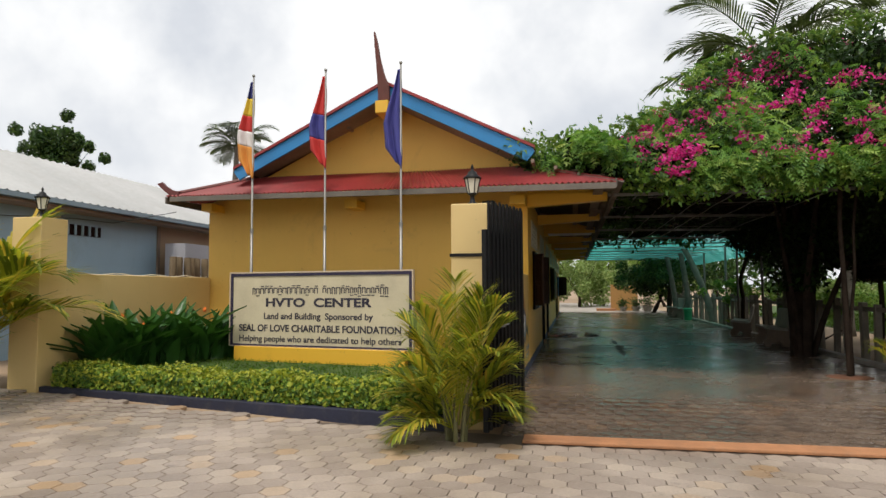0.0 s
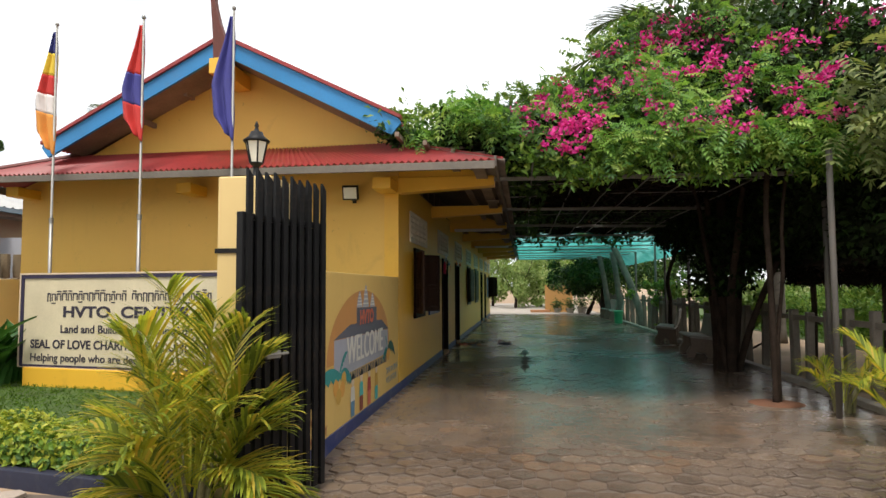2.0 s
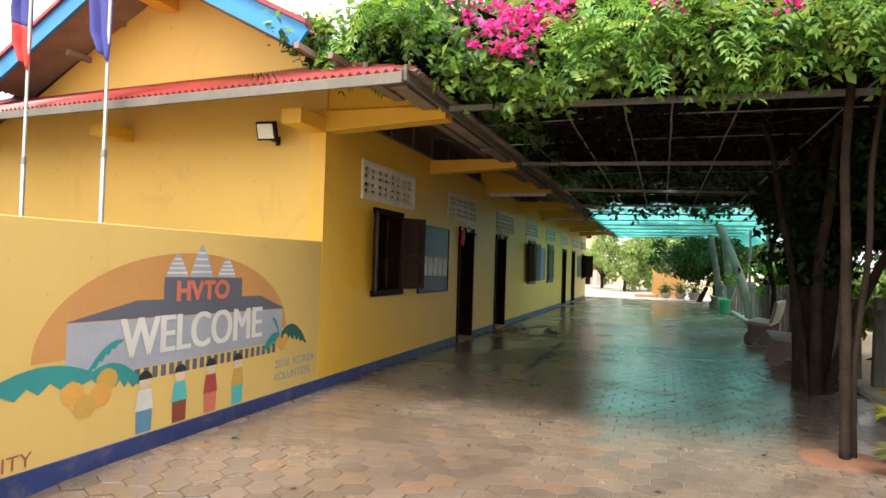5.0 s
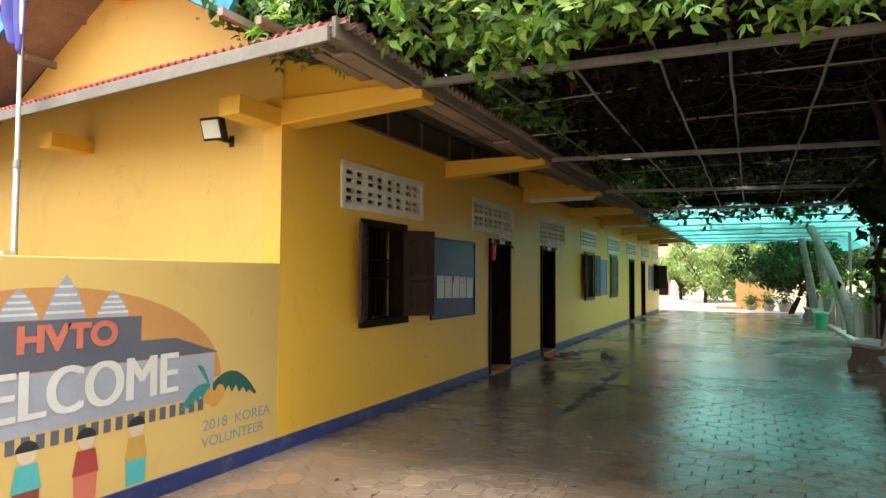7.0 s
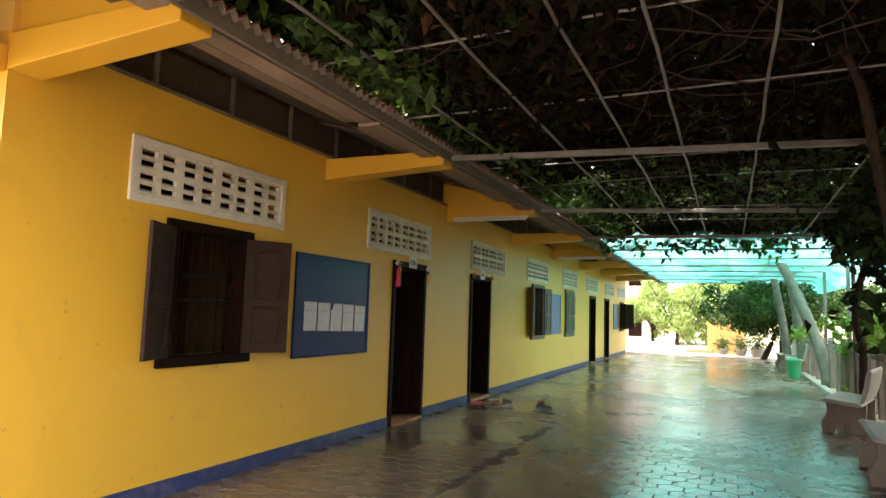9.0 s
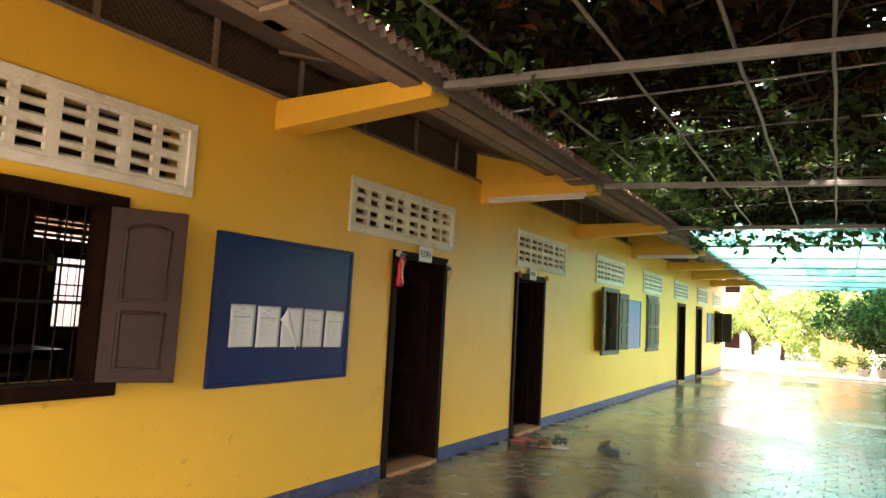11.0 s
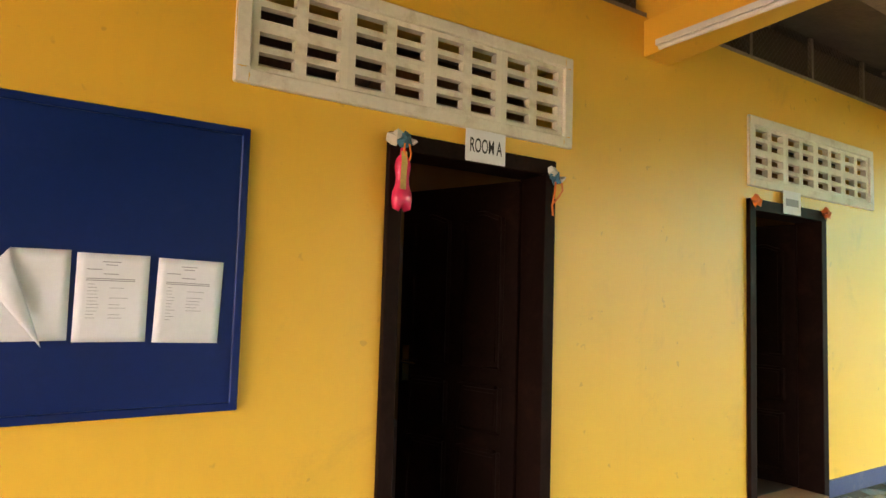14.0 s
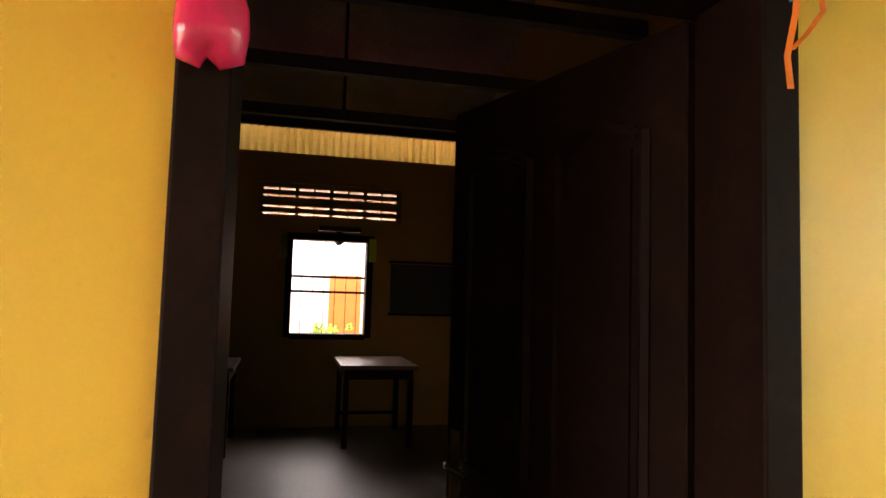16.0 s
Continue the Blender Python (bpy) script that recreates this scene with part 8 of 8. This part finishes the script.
for i in range(40):
    for q in range(3):
        a = 4 * i + q
        fs_.append((a, a + 4, a + 5, a + 1))
o = sheet_mesh("cloth", vs_, fs_, CLOTH_PALE, ct, "pale hanging cloth", True)
o.modifiers.new("thickness", "SOLIDIFY").thickness = 0.004
for sx in (-1, 1):
    for sy in (-1, 1):
        boxes("leg", [(sx * 0.68 - 0.025, sx * 0.68 + 0.025, sy * 0.25 - 0.025, sy * 0.25 + 0.025, 0, 0.96)], DARK_WOOD, ct)
bb = thing("blackboard", "black chalkboard on the yellow classroom wall", "blackboard")
boxes("panel", [(LX + 0.001, LX + 0.02, 16.95, 17.73, 1.22, 1.76)], surface("slate_black", (0.012, 0.014, 0.016), 0.6, 0.2), bb)
for z in (1.2, 1.77):
    boxes("rim", [(LX + 0.001, LX + 0.03, 16.93, 17.75, z, z + 0.025)], DARK_WOOD, bb)
for i, y in enumerate((15.86, 21.0)):
    wd = tagged(new("window_back_%d" % (i + 1)), "barred rear classroom window with sunlight beyond", "window", kind="structure")
    boxes("jamb", [(LX - 0.16, LX + 0.02, y - 0.03, y + 0.04, 0.95, 2.05)], DARK_WOOD, wd)
    boxes("jamb", [(LX - 0.16, LX + 0.02, y + 0.82, y + 0.89, 0.95, 2.05)], DARK_WOOD, wd)
    boxes("head", [(LX - 0.16, LX + 0.02, y + 0.04, y + 0.82, 1.98, 2.05)], DARK_WOOD, wd)
    boxes("window_sill", [(LX - 0.16, LX + 0.03, y + 0.04, y + 0.82, 0.93, 0.99)], DARK_WOOD, wd)
    for z in (1.42, 1.58):
        boxes("iron_flat", [(LX - 0.1, LX - 0.08, y + 0.04, y + 0.82, z, z + 0.025)], GATE_BLACK, wd)
    for q in range(6):
        boxes("iron_bar", [(LX - 0.096, LX - 0.088, y + 0.14 + q * 0.118, y + 0.148 + q * 0.118, 0.99, 1.98)], GATE_BLACK, wd)
for y in (15.80, 16.74):
    c = thing("curtain_tie", "yellow-green cloth scrap beside the back window", "cloth", "window cloths", at=pose(LX + 0.04, y, 1.9))
    bm = bmesh.new()
    box(bm, -0.01, 0.012, -0.04, 0.04, -0.13, 0.12)
    soften(bm, 0.008)
    part("cloth", bm, surface("lime_cloth_%d" % int(y), (0.4, 0.42, 0.02), 0.8, 0.15), c)
fan = thing("wall_fan", "dark bracket with a small wall fan over the window", "fan", at=pose(LX + 0.1, 16.37, 2.07))
boxes("bracket", [(-0.1, 0.1, -0.22, 0.22, 0.0, 0.05)], GATE_BLACK, fan)
bm = bmesh.new()
lathe(bm, [(0.02, -0.14), (0.06, -0.1), (0.05, -0.02), (0.02, 0.0)], 10)
part("motor", bm, GATE_BLACK, fan)
bm = bmesh.new()
tube(bm, [(-4.4, 16.2, 4.3), (-4.4, 16.2, 2.75)], 0.012, 6)
tagged(part("hanging_rod", bm, GATE_BLACK), "thin dark rod hanging from the classroom roof", "rod")
for x in (-5.6, -4.3, -3.1, -1.9):
    tagged(boxes("roof_beam", [(x - 0.04, x + 0.04, FY + 1.3, END, 3.0, 3.1)], DARK_BOARD), "dark timber tie beam under the classroom roof", "beam", "tie beams", "structure")
# milky ribbed sheeting that closes the gap under the rear eaves
tagged(corrugated("rear_sheet", (LX - 0.09, 14.41, 3.19), (LX - 0.09, 17.99, 3.19), (LX - 0.09, 14.41, 2.91), (LX - 0.09, 17.99, 2.91), RIB_SHEET, None, 0.08, 0.012), "milky yellow ribbed sheet closing the gap under the rear eaves", "roof sheet", kind="structure")

# added board: closes the rest of the gap against daylight
tagged(boxes("rear_board", [(LX - 0.15, LX - 0.03, 14.41, 17.99, 3.195, 3.4)], DARK_BOARD), "added dark board closing the gap above the ribbed sheet", "board", kind="structure")

# ---- pavers, last ----
HEX = 0.21          # across the flats
GAP = 0.007


def hex_data(r):
    vs_, fs_ = [], []
    for z, k_ in ((-0.03, 1.0), (-0.003, 1.0), (0.0, 0.985)):
        for i in range(6):
            a = math.pi / 3 * i + math.pi / 6
            vs_.append((r * k_ * math.cos(a), r * k_ * math.sin(a), z))
    fs_.append(tuple(range(12, 18)))
    for i in range(6):
        j = (i + 1) % 6
        fs_ += [(i, j, 6 + j, 6 + i), (6 + i, 6 + j, 12 + j, 12 + i)]
    return np.array(vs_), fs_


HV, HF = hex_data((HEX - GAP) / math.sqrt(3))


def hex_centres(x0, x1, y0, y1):
    out = []
    row, y = 0, y0
    while y < y1:
        x = x0 + (HEX / 2 if row % 2 else 0)
        while x < x1:
            out.append((x, y))
            x += HEX
        y += HEX * math.sqrt(3) / 2
        row += 1
    return out


rp = random.Random(17)


def field(name, centres, material, parent):
    allv = np.empty((len(centres), 18, 3))
    faces = []
    for i, (x, y) in enumerate(centres):
        t = np.array([rp.uniform(-0.006, 0.006), rp.uniform(-0.006, 0.006)])
        v = HV.copy()
        v[:, 2] += v[:, :2] @ t + rp.uniform(-0.001, 0.001)
        v += (x, y, ground_height(y))
        allv[i] = v
        faces += [tuple(18 * i + q for q in f) for f in HF]
    o = sheet_mesh(name, allv.reshape(-1, 3).tolist(), faces, material, parent)
    o["kind"] = "stuff"
    return o


drive_c = hex_centres(-0.48, 5.0, 6.36, 36.4)
near = [c for c in drive_c if 0.3 < c[0] < 3.0 and 7.85 < c[1] < 12.2]
near = near[:300]
chosen = set(near)
single = bpy.data.meshes.new("paver")
single.from_pydata(HV.tolist(), [], HF)
single.materials.append(PAVER)
for x, y in near:
    o = new("paver", single)
    o.parent = drive
    o.location = (x, y, ground_height(y) + rp.uniform(-0.001, 0.001))
    o.rotation_euler = (rp.uniform(-0.006, 0.006), rp.uniform(-0.006, 0.006), 0)
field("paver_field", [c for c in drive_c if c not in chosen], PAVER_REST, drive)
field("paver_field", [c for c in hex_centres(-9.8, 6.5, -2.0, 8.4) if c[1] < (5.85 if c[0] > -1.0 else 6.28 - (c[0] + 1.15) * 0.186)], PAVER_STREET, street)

# fallen leaves
rl = np.random.RandomState(8)
k = 260
lx, ly = rl.uniform(-0.4, 4.9, k), rl.uniform(6.5, 34, k)
lz = np.array([ground_height(y) + 0.006 for y in ly])
tagged(leaf_cloud("fallen_leaves", np.stack([lx, ly, lz], 1), np.tile([0, 0, 1.0], (k, 1)), 0.05, LEAF_DRY_SHADED, seed=9, slim=0.5, spread=0.12), "scattered dry fallen leaves on the drive", "leaves", kind="stuff")
